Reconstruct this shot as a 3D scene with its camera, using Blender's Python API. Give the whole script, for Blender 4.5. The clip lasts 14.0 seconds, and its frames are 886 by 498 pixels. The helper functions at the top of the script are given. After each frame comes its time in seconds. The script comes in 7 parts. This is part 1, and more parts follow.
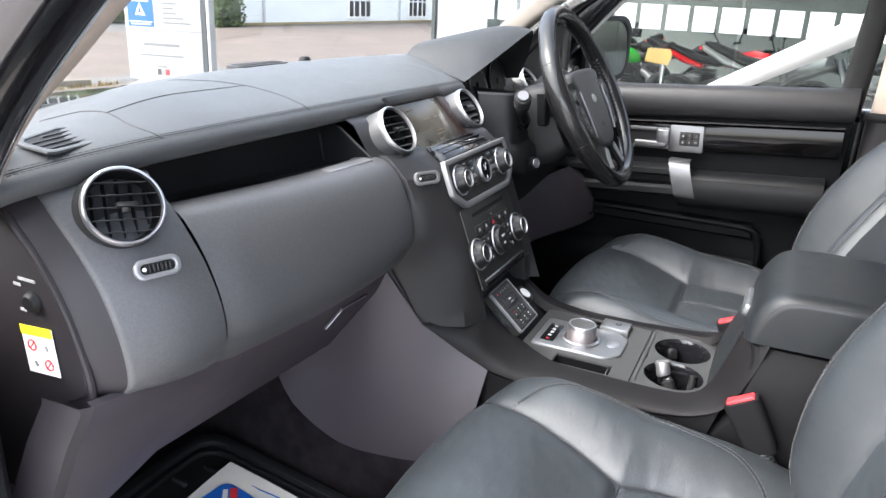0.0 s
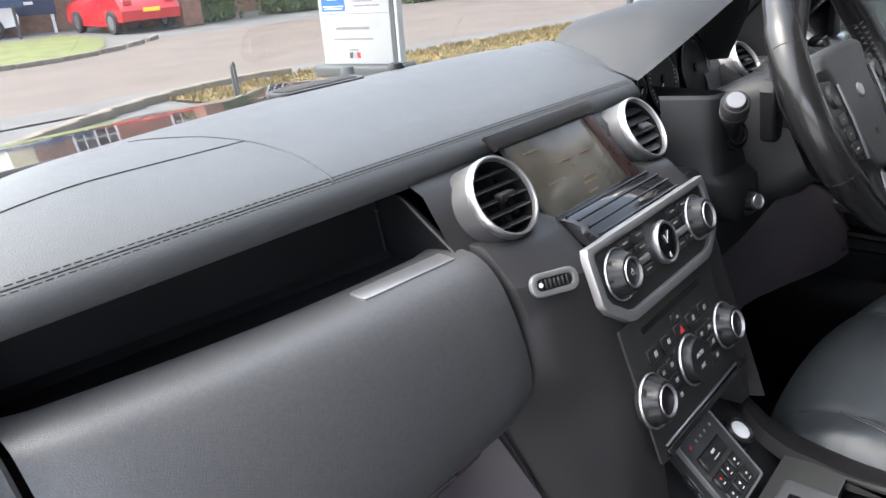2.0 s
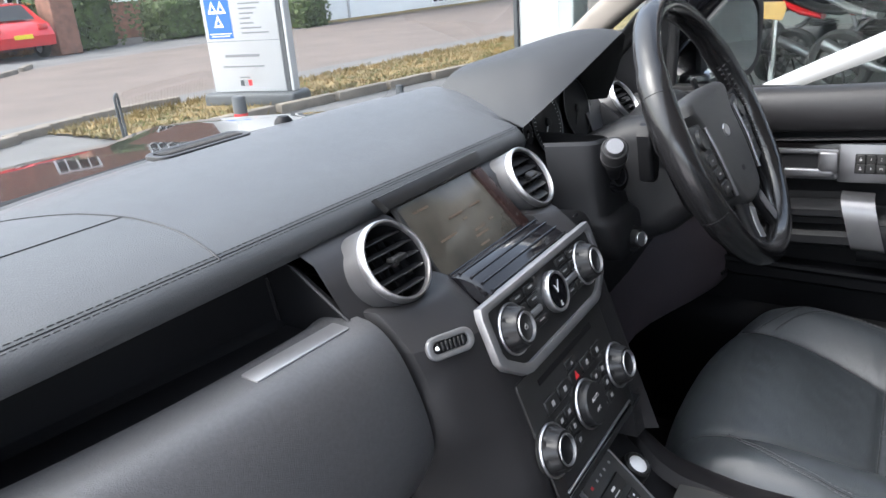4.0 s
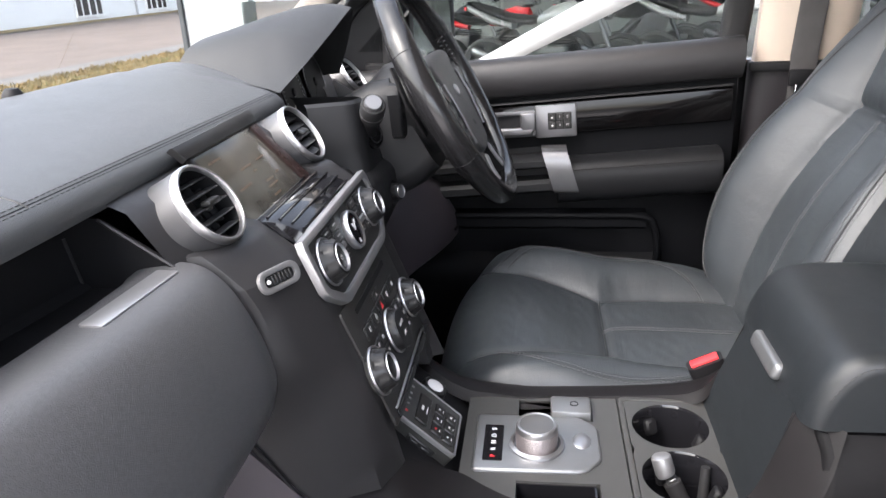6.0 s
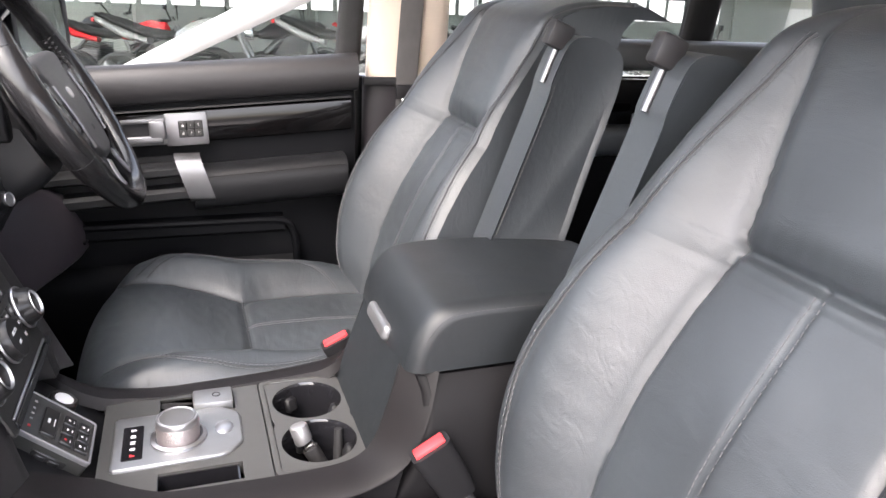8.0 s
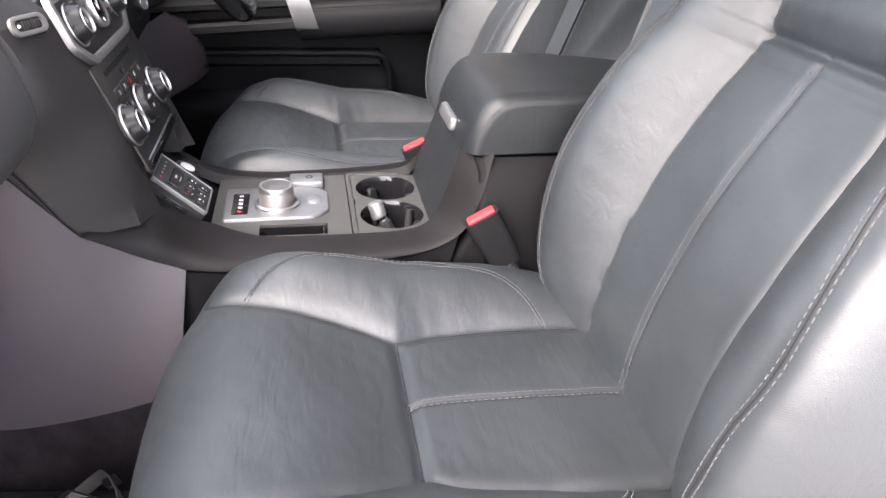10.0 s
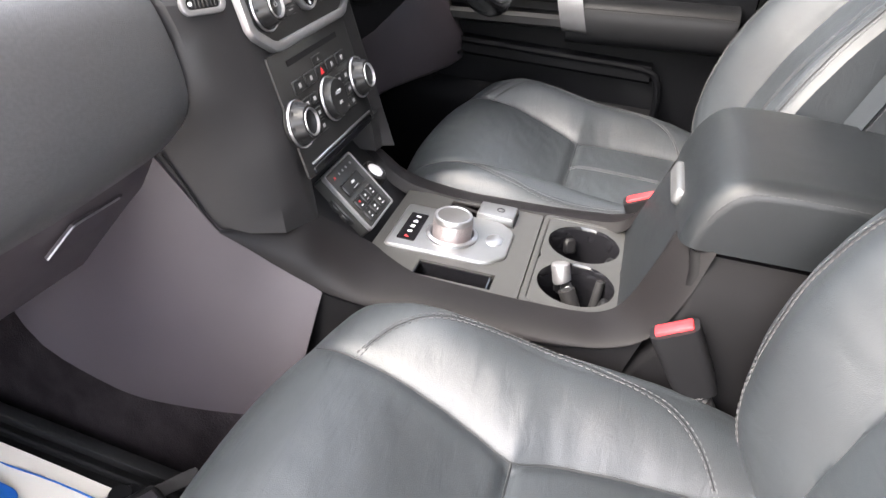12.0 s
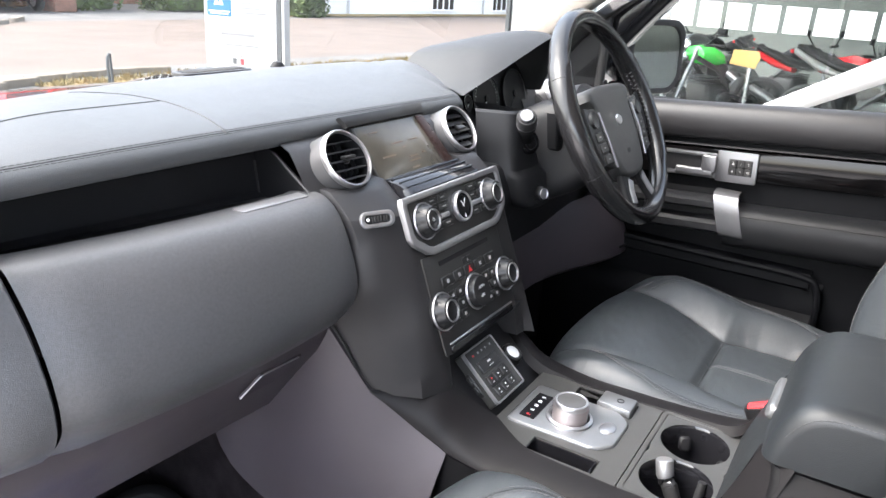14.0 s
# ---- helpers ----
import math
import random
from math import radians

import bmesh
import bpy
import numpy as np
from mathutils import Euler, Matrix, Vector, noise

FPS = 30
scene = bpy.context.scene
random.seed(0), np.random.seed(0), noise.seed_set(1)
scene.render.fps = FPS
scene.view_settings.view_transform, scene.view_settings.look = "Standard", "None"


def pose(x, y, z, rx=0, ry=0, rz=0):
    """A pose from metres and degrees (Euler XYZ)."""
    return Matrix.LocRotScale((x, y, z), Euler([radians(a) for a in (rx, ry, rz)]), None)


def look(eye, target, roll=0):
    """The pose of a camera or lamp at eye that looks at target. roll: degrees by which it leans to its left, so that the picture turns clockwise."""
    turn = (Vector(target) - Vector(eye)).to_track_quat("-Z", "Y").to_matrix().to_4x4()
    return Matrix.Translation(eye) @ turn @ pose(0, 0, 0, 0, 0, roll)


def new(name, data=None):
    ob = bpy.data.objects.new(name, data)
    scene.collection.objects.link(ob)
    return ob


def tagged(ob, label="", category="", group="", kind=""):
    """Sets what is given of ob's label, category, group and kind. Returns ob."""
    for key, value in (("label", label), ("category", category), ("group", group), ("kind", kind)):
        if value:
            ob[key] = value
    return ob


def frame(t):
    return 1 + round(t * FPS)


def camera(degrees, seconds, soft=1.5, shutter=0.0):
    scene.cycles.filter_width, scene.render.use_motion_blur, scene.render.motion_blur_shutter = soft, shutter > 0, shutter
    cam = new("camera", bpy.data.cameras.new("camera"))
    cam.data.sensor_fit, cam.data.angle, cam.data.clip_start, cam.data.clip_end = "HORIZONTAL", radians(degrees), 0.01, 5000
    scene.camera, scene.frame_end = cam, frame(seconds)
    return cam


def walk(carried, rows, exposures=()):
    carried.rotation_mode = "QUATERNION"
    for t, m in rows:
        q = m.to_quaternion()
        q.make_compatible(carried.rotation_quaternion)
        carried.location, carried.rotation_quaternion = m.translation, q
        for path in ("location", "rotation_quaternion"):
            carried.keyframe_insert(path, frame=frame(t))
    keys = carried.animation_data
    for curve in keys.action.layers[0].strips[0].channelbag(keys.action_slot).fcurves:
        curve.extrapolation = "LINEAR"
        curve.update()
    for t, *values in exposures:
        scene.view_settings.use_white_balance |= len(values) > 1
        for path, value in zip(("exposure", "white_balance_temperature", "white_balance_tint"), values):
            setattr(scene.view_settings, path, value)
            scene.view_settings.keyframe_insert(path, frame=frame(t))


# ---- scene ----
cam = camera(62.6, 14.0)
PATH = [
    (0, (-1.083, -0.391, 1.496), (0.629, 0.398, 0.829), 2.7),
    (0.5, (-0.924, -0.297, 1.465), (0.629, 0.766, 0.787), -0.1),
    (1, (-0.82, -0.214, 1.463), (0.673, 0.905, 0.744), -2.7),
    (1.5, (-0.735, -0.202, 1.477), (0.715, 0.963, 0.742), -3.8),
    (2, (-0.622, -0.227, 1.495), (0.765, 1.003, 0.746), -4.2),
    (2.2, (-0.583, -0.242, 1.497), (0.784, 1.007, 0.742), -4.1),
    (4.3, (-0.616, -0.22, 1.53), (1.008, 0.711, 0.827), -4.2),
    (4.5, (-0.633, -0.197, 1.524), (1.035, 0.657, 0.825), -4.1),
    (5, (-0.673, -0.171, 1.511), (1.077, 0.5, 0.813), -4.1),
    (5.5, (-0.689, -0.161, 1.495), (1.122, 0.308, 0.788), -3.6),
    (6, (-0.7, -0.149, 1.478), (1.148, 0.106, 0.755), -2.6),
    (6.5, (-0.709, -0.124, 1.453), (1.151, -0.093, 0.719), -1.2),
    (7, (-0.734, -0.109, 1.453), (1.116, -0.298, 0.717), 0.1),
    (7.5, (-0.746, -0.137, 1.46), (1.053, -0.672, 0.77), 2.2),
    (7.7, (-0.755, -0.168, 1.469), (1.018, -0.81, 0.805), 2.6),
    (9.8, (-0.94, -0.208, 1.408), (0.801, -0.617, 0.512), 2.6),
    (10, (-0.946, -0.199, 1.4), (0.782, -0.544, 0.453), 2.7),
    (10.5, (-0.938, -0.192, 1.378), (0.75, -0.374, 0.321), 2.4),
    (11, (-0.863, -0.196, 1.361), (0.778, -0.248, 0.219), 2.8),
    (11.5, (-0.769, -0.231, 1.38), (0.873, -0.137, 0.243), 4.5),
    (12, (-0.745, -0.301, 1.41), (0.923, 0.059, 0.366), 6.0),
    (12.5, (-0.745, -0.375, 1.457), (0.93, 0.236, 0.551), 6.5),
    (13, (-0.763, -0.398, 1.494), (0.898, 0.381, 0.698), 5.7),
    (13.5, (-0.796, -0.414, 1.51), (0.844, 0.476, 0.79), 4.5),
    (14, (-0.823, -0.426, 1.511), (0.787, 0.538, 0.818), 3.6),
]
EXPOSURE = 2.74
walk(cam, [(t, look(eye, target, roll)) for t, eye, target, roll in PATH],
     [(t, EXPOSURE + e, k, g) for t, e, k, g in ((0, -0.22, 6350, 10), (1, -0.27, 6400, 10), (2, -0.40, 6400, 10), (4.5, -0.60, 6150, 10), (5, -0.55, 6200, 10), (6.5, -0.18, 6600, 15), (7.5, 0.14, 6700, 16), (10, 0.14, 6800, 17), (11, 0.29, 6850, 15), (12, 0.44, 6850, 13), (13, 0.32, 6550, 12), (14, 0.12, 6450, 11))])

# ---- world, sun, exposure ----
world = bpy.data.worlds.new("sky")
scene.world = world
world.use_nodes = True
wt = world.node_tree
sky = wt.nodes.new("ShaderNodeTexSky")
sky.sky_type = "NISHITA"
sky.sun_disc = False
sky.sun_elevation = radians(50)
sky.sun_rotation = radians(-43)
sky.dust_density = 4.0
sky.ozone_density = 1.0
bg = wt.nodes["Background"]
hs = wt.nodes.new("ShaderNodeHueSaturation")
hs.inputs["Saturation"].default_value = 0.55
wt.links.new(sky.outputs[0], hs.inputs["Color"])
wt.links.new(hs.outputs[0], bg.inputs[0])
bg.inputs[1].default_value = 0.30
sun = new("sun", bpy.data.lights.new("sun", "SUN"))
sun.data.energy = 0.9
sun.data.angle = radians(120)
sun.data.color = (1.0, 0.96, 0.9)
sun.matrix_world = look((-4.6, 5.0, 8.0), (0, 0, 0))


# ---- materials ----
def mat(name, col, rough=0.5, metal=0.0, grain=0.0, gscale=400.0, var=0.12, vscale=9.0, coat=0.0, spec=0.5, col2=None, kind="noise", crease=0.0):
    m = bpy.data.materials.new(name)
    m.use_nodes = True
    t = m.node_tree
    b = t.nodes["Principled BSDF"]
    b.inputs["Roughness"].default_value = rough
    b.inputs["Metallic"].default_value = metal
    b.inputs["Coat Weight"].default_value = coat
    b.inputs["Specular IOR Level"].default_value = spec
    geo = t.nodes.new("ShaderNodeNewGeometry")
    if var > 0:
        n = t.nodes.new("ShaderNodeTexNoise")
        n.inputs["Scale"].default_value = vscale
        n.inputs["Detail"].default_value = 6
        t.links.new(geo.outputs["Position"], n.inputs["Vector"])
        mix = t.nodes.new("ShaderNodeMix")
        mix.data_type = "RGBA"
        lo = [c * (1 - var) for c in col]
        hi = list(col2) if col2 else [min(1, c * (1 + var)) for c in col]
        mix.inputs["A"].default_value = (*lo, 1)
        mix.inputs["B"].default_value = (*hi, 1)
        ramp = t.nodes.new("ShaderNodeMapRange")
        ramp.inputs["From Min"].default_value = 0.3
        ramp.inputs["From Max"].default_value = 0.7
        t.links.new(n.outputs["Fac"], ramp.inputs["Value"])
        t.links.new(ramp.outputs["Result"], mix.inputs["Factor"])
        t.links.new(mix.outputs["Result"], b.inputs["Base Color"])
        r2 = t.nodes.new("ShaderNodeMapRange")
        r2.inputs["From Min"].default_value = 0.25
        r2.inputs["From Max"].default_value = 0.75
        r2.inputs["To Min"].default_value = max(0.02, rough - 0.02)
        r2.inputs["To Max"].default_value = min(1, rough + 0.02)
        n2 = t.nodes.new("ShaderNodeTexNoise")
        n2.inputs["Scale"].default_value = vscale * 4.3
        n2.inputs["Detail"].default_value = 4
        t.links.new(geo.outputs["Position"], n2.inputs["Vector"])
        t.links.new(n2.outputs["Fac"], r2.inputs["Value"])
        t.links.new(r2.outputs["Result"], b.inputs["Roughness"])
    else:
        b.inputs["Base Color"].default_value = (*col, 1)
    if grain > 0:
        bump = t.nodes.new("ShaderNodeBump")
        bump.inputs["Strength"].default_value = grain
        bump.inputs["Distance"].default_value = 0.5 / gscale
        if kind == "leather":
            v = t.nodes.new("ShaderNodeTexVoronoi")
            v.feature = "DISTANCE_TO_EDGE"
            v.inputs["Scale"].default_value = gscale
            t.links.new(geo.outputs["Position"], v.inputs["Vector"])
            t.links.new(v.outputs["Distance"], bump.inputs["Height"])
        else:
            g = t.nodes.new("ShaderNodeTexNoise")
            g.inputs["Scale"].default_value = gscale
            g.inputs["Detail"].default_value = 3
            t.links.new(geo.outputs["Position"], g.inputs["Vector"])
            t.links.new(g.outputs["Fac"], bump.inputs["Height"])
        t.links.new(bump.outputs["Normal"], b.inputs["Normal"])
        if crease > 0:
            # soft creases and stretch marks from use
            w = t.nodes.new("ShaderNodeTexNoise")
            w.inputs["Scale"].default_value = 38
            w.inputs["Detail"].default_value = 5
            w.inputs["Distortion"].default_value = 1.4
            mp = t.nodes.new("ShaderNodeMapping")
            mp.inputs["Scale"].default_value = (0.45, 1.6, 1.0)
            mp.inputs["Rotation"].default_value = (0.0, 0.0, 0.5)
            t.links.new(geo.outputs["Position"], mp.inputs["Vector"])
            t.links.new(mp.outputs["Vector"], w.inputs["Vector"])
            b2 = t.nodes.new("ShaderNodeBump")
            b2.inputs["Strength"].default_value = crease
            b2.inputs["Distance"].default_value = 0.003
            t.links.new(w.outputs["Fac"], b2.inputs["Height"])
            t.links.new(b2.outputs["Normal"], bump.inputs["Normal"])
    return m


LEATHER = mat("seat_leather", (0.0196, 0.0234, 0.0264), 0.45, grain=0.25, gscale=650, kind="leather", var=0.25, vscale=7, spec=0.6, crease=0.20)
GRIP = mat("knob_black", (0.012, 0.012, 0.0125), 0.32, var=0.1, vscale=80, spec=0.3)
SEAM = mat("seam_leather", (0.0095, 0.0105, 0.0115), 0.55, var=0.1, vscale=40, spec=0.3)
# Darker copy of LEATHER; the weaker light on the armrest is put into it.
ARMHIDE = mat("armrest_leather_shaded", (0.0075, 0.0090, 0.0102), 0.42, grain=0.25, gscale=650, kind="leather", var=0.2, vscale=7, spec=0.38, crease=0.12)
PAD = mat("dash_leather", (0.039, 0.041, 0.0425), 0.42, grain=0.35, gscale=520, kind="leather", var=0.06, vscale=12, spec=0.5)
GLOVE = mat("glovebox_plastic", (0.0395, 0.0400, 0.0422), 0.45, grain=0.6, gscale=950, var=0.16, vscale=330, spec=0.7)
PLASTIC = mat("soft_plastic", (0.013, 0.0127, 0.0135), 0.42, grain=0.4, gscale=900, var=0.1, vscale=8, spec=0.38)
LOWER = mat("lower_plastic", (0.015, 0.0132, 0.015), 0.48, grain=0.3, gscale=900, var=0.1, vscale=7, spec=0.3)
COLUMN = mat("column_plastic", (0.0080, 0.0083, 0.0092), 0.46, grain=0.3, gscale=900, var=0.1, vscale=8, spec=0.25)
# Lighter, pinker copy of LOWER: light bounced off the forecourt is in the colour.
KICK = mat("kick_plastic_lit", (0.037, 0.0310, 0.0362), 0.5, grain=0.3, gscale=900, var=0.1, vscale=7, spec=0.4)
FASCIA = mat("fascia_plastic", (0.0135, 0.0130, 0.0138), 0.46, grain=0.35, gscale=900, var=0.1, vscale=8, spec=0.3)
# Door plastic and leather: the shade on this side is put into the colours.
DOORTRIM = mat("door_plastic_shaded", (0.0026, 0.0028, 0.0034), 0.5, grain=0.3, gscale=900, var=0.1, vscale=7, spec=0.05)
DOORARM = mat("door_leather_shaded", (0.0050, 0.0053, 0.0060), 0.42, grain=0.25, gscale=650, kind="leather", var=0.15, vscale=8, spec=0.2)
HANDLE = mat("handle_silver", (0.16, 0.16, 0.165), 0.36, metal=0.9, var=0.04, vscale=60)
# Blacker than the plastic is: shade beside the seat put into both colours.
CONSOLE = mat("console_plastic_shaded", (0.0058, 0.0052, 0.0056), 0.52, grain=0.25, gscale=1000, var=0.1, vscale=10, spec=0.14)
BOXSIDE = mat("box_plastic_shaded", (0.0036, 0.0035, 0.0039), 0.55, grain=0.25, gscale=1000, var=0.1, vscale=10, spec=0.09)
GREY = mat("grey_panel", (0.028, 0.028, 0.0265), 0.42, grain=0.1, gscale=1000, var=0.06, vscale=20)
STACK = mat("fascia_black", (0.013, 0.013, 0.013), 0.36, grain=0.1, gscale=1200, var=0.1, vscale=25, spec=0.35)
DARK = mat("dark_plastic", (0.0068, 0.0068, 0.0076), 0.5, var=0.2, vscale=15, spec=0.2)
BUTTON = mat("grey_button", (0.06, 0.06, 0.062), 0.45, var=0.05, vscale=60)
VENEER = mat("brown_veneer", (0.016, 0.0085, 0.0075), 0.28, var=0.4, vscale=40, spec=0.2)
BIKE = mat("bike_black", (0.012, 0.012, 0.013), 0.4, var=0.2, vscale=9)
TIP = mat("stalk_tip", (0.07, 0.07, 0.072), 0.4, metal=0.5, var=0.05, vscale=60)
GLOSS = mat("gloss_black", (0.006, 0.006, 0.007), 0.07, var=0.1, vscale=20)
WOOD = mat("dark_veneer", (0.0016, 0.0017, 0.0020), 0.07, var=0.4, vscale=30, spec=0.22, col2=(0.0026, 0.0023, 0.0024))
SILVER = mat("satin_silver", (0.46, 0.46, 0.47), 0.36, metal=1.0, var=0.03, vscale=60)
BRUSHED = mat("painted_silver", (0.30, 0.30, 0.305), 0.40, metal=0.85, var=0.04, vscale=60)
SLEEVE = mat("graphite_silver", (0.085, 0.085, 0.088), 0.45, metal=0.6, var=0.04, vscale=60)
PLATE = mat("plate_silver", (0.20, 0.205, 0.21), 0.42, metal=0.85, var=0.04, vscale=60)
CHROME = mat("chrome", (0.78, 0.78, 0.79), 0.1, metal=1.0, var=0.04, vscale=30)
RUBBER = mat("rubber", (0.011, 0.011, 0.0115), 0.6, spec=0.3, var=0.2, vscale=20, grain=0.2, gscale=300)
CARPET = mat("carpet", (0.016, 0.0135, 0.0150), 0.95, grain=1.0, gscale=350, var=0.35, vscale=30, spec=0.05)
BEIGE = mat("beige_trim", (0.46, 0.39, 0.32), 0.75, grain=0.3, gscale=700, var=0.06, vscale=10)
# Darker copy of BEIGE: the backlit pillar's shade is put into the colour.
PILLAR = mat("pillar_cloth_shaded", (0.27, 0.235, 0.205), 0.8, grain=0.3, gscale=700, var=0.06, vscale=10)
WEBBING = mat("seat_belt", (0.05, 0.048, 0.047), 0.7, grain=0.5, gscale=900, var=0.12, vscale=30)
RED = mat("red_plastic", (0.62, 0.03, 0.035), 0.35, var=0.08, vscale=40)
WHITE = mat("white_paint", (0.78, 0.78, 0.77), 0.5, var=0.04, vscale=6)
PRINT = mat("white_print", (0.7, 0.7, 0.7), 0.6, var=0)
DIM = mat("grey_print", (0.30, 0.30, 0.30), 0.6, var=0)
THREAD = mat("grey_thread", (0.065, 0.065, 0.068), 0.8, var=0)
DTHREAD = mat("dark_thread", (0.030, 0.031, 0.032), 0.8, var=0)
YELLOW = mat("yellow_print", (0.80, 0.62, 0.02), 0.5, var=0)
BLUE = mat("blue_print", (0.012, 0.115, 0.42), 0.5, var=0.03)
PAPER = mat("paper_mat", (0.74, 0.68, 0.60), 0.85, var=0.05, vscale=12, grain=0.1, gscale=300)
BODY = mat("black_car_paint", (0.006, 0.006, 0.007), 0.12, coat=1.0, var=0.1, vscale=3)
# Brown tint stands for the cabin reflected in the glass.
SCREEN = mat("screen_glass", (0.055, 0.051, 0.042), 0.16, var=0.35, vscale=25, spec=0.5)
SCREENTEXT = mat("screen_text", (0.085, 0.058, 0.038), 0.3, var=0)
ASPHALT = mat("asphalt", (0.11, 0.107, 0.103), 0.9, grain=0.6, gscale=90, var=0.2, vscale=1.3)
CONCRETE = mat("pale_concrete", (0.37, 0.345, 0.33), 0.85, grain=0.5, gscale=60, var=0.14, vscale=1.1)
ROADM = mat("worn_road", (0.115, 0.090, 0.075), 0.9, grain=0.6, gscale=70, var=0.16, vscale=0.8)
GRASS = mat("dry_grass", (0.12, 0.105, 0.028), 0.9, grain=1.0, gscale=40, var=0.3, vscale=3.5, col2=(0.26, 0.175, 0.066))
LAWN = mat("lawn", (0.115, 0.130, 0.035), 0.9, grain=1.0, gscale=40, var=0.3, vscale=2)
KERB = mat("kerb_stone", (0.17, 0.145, 0.115), 0.85, grain=0.6, gscale=60, var=0.2, vscale=5)
BRICK = mat("brick_wall", (0.22, 0.11, 0.075), 0.85, grain=0.4, gscale=50, var=0.25, vscale=6)
STONE = mat("pale_stone", (0.52, 0.44, 0.30), 0.85, grain=0.4, gscale=50, var=0.15, vscale=4)
HEDGE = mat("hedge_leaf", (0.05, 0.075, 0.015), 0.7, var=0.5, vscale=4)
ORANGE = mat("orange_leaf", (0.42, 0.16, 0.03), 0.7, var=0.5, vscale=4)
SLATE = mat("dark_base", (0.05, 0.055, 0.058), 0.6, var=0.15, vscale=4)
TYRE = mat("tyre", (0.02, 0.02, 0.02), 0.75, var=0.2, vscale=12)
GREYP = mat("grey_bodywork", (0.20, 0.20, 0.20), 0.3, coat=0.5, var=0.06, vscale=5)
GREENP = mat("green_bodywork", (0.03, 0.55, 0.05), 0.25, coat=0.5, var=0.06, vscale=5)
REDP = mat("red_bodywork", (0.55, 0.02, 0.025), 0.22, coat=0.7, var=0.05, vscale=3)
HOUSE = mat("white_weatherboard", (0.74, 0.74, 0.73), 0.7, var=0.05, vscale=2)
SIGNTEXT = mat("sign_lettering", (0.19, 0.19, 0.20), 0.6, var=0)
OFFWHITE = mat("off_white_render", (0.42, 0.42, 0.42), 0.7, var=0.06, vscale=2)
SHOPWALL = mat("shop_wall_grey", (0.13, 0.14, 0.132), 0.7, var=0.1, vscale=1)
WHITEP = mat("white_bodywork", (0.75, 0.75, 0.75), 0.3, coat=0.5, var=0.05, vscale=3)
TAN = mat("tan_board", (0.55, 0.33, 0.10), 0.6, var=0.15, vscale=8)
SHOPFLOOR = mat("shop_floor", (0.10, 0.10, 0.096), 0.45, var=0.08, vscale=2)


def glass_mat(name, tint, clear):
    m = bpy.data.materials.new(name)
    m.use_nodes = True
    t = m.node_tree
    t.nodes.remove(t.nodes["Principled BSDF"])
    tr = t.nodes.new("ShaderNodeBsdfTransparent")
    tr.inputs[0].default_value = (*tint, 1)
    gl = t.nodes.new("ShaderNodeBsdfGlossy")
    gl.inputs["Roughness"].default_value = 0.02
    fr = t.nodes.new("ShaderNodeFresnel")
    fr.inputs["IOR"].default_value = 1.45
    mu = t.nodes.new("ShaderNodeMath")
    mu.operation = "MULTIPLY"
    mu.inputs[1].default_value = clear
    mx = t.nodes.new("ShaderNodeMixShader")
    t.links.new(fr.outputs[0], mu.inputs[0])
    t.links.new(mu.outputs[0], mx.inputs[0])
    t.links.new(tr.outputs[0], mx.inputs[1])
    t.links.new(gl.outputs[0], mx.inputs[2])
    t.links.new(mx.outputs[0], t.nodes["Material Output"].inputs[0])
    return m


GLASS = glass_mat("clear_glass", (0.56, 0.58, 0.575), 0.16)
SHOPGLASS = glass_mat("shop_glass", (0.93, 0.96, 0.95), 0.4)


# ---- builders ----
def B(verts, faces):
    bm = bmesh.new()
    vs = [bm.verts.new(v) for v in verts]
    for f in faces:
        try:
            bm.faces.new([vs[i] for i in f])
        except ValueError:
            pass
    return bm


def join(*bms):
    out = bmesh.new()
    for b in bms:
        me = bpy.data.meshes.new("tmp")
        b.to_mesh(me)
        out.from_mesh(me)
        bpy.data.meshes.remove(me)
        b.free()
    return out


def moved(bm, m):
    bmesh.ops.transform(bm, matrix=m, verts=bm.verts)
    return bm


def grid(rows, close_u=False, close_v=False, caps=False):
    """A surface through rows of points."""
    n, k = len(rows), len(rows[0])
    verts = [p for r in rows for p in r]
    faces = []
    for i in range(n if close_v else n - 1):
        for j in range(k if close_u else k - 1):
            a, b = i * k + j, i * k + (j + 1) % k
            c, d = ((i + 1) % n) * k + (j + 1) % k, ((i + 1) % n) * k + j
            faces.append((a, b, c, d))
    if caps:
        faces.append(tuple(range(k))[::-1])
        faces.append(tuple((n - 1) * k + j for j in range(k)))
    bm = B(verts, faces)
    bmesh.ops.recalc_face_normals(bm, faces=bm.faces)
    return bm


def rbox(sx, sy, sz, bev=0.003, seg=2, at=(0, 0, 0)):
    bm = bmesh.new()
    bmesh.ops.create_cube(bm, size=1)
    bmesh.ops.scale(bm, vec=(sx, sy, sz), verts=bm.verts)
    bev = min(bev, 0.45 * min(sx, sy, sz))
    if bev > 0:
        bmesh.ops.bevel(bm, geom=bm.edges[:], offset=bev, segments=seg, affect="EDGES", profile=0.5)
    bmesh.ops.translate(bm, vec=at, verts=bm.verts)
    return bm


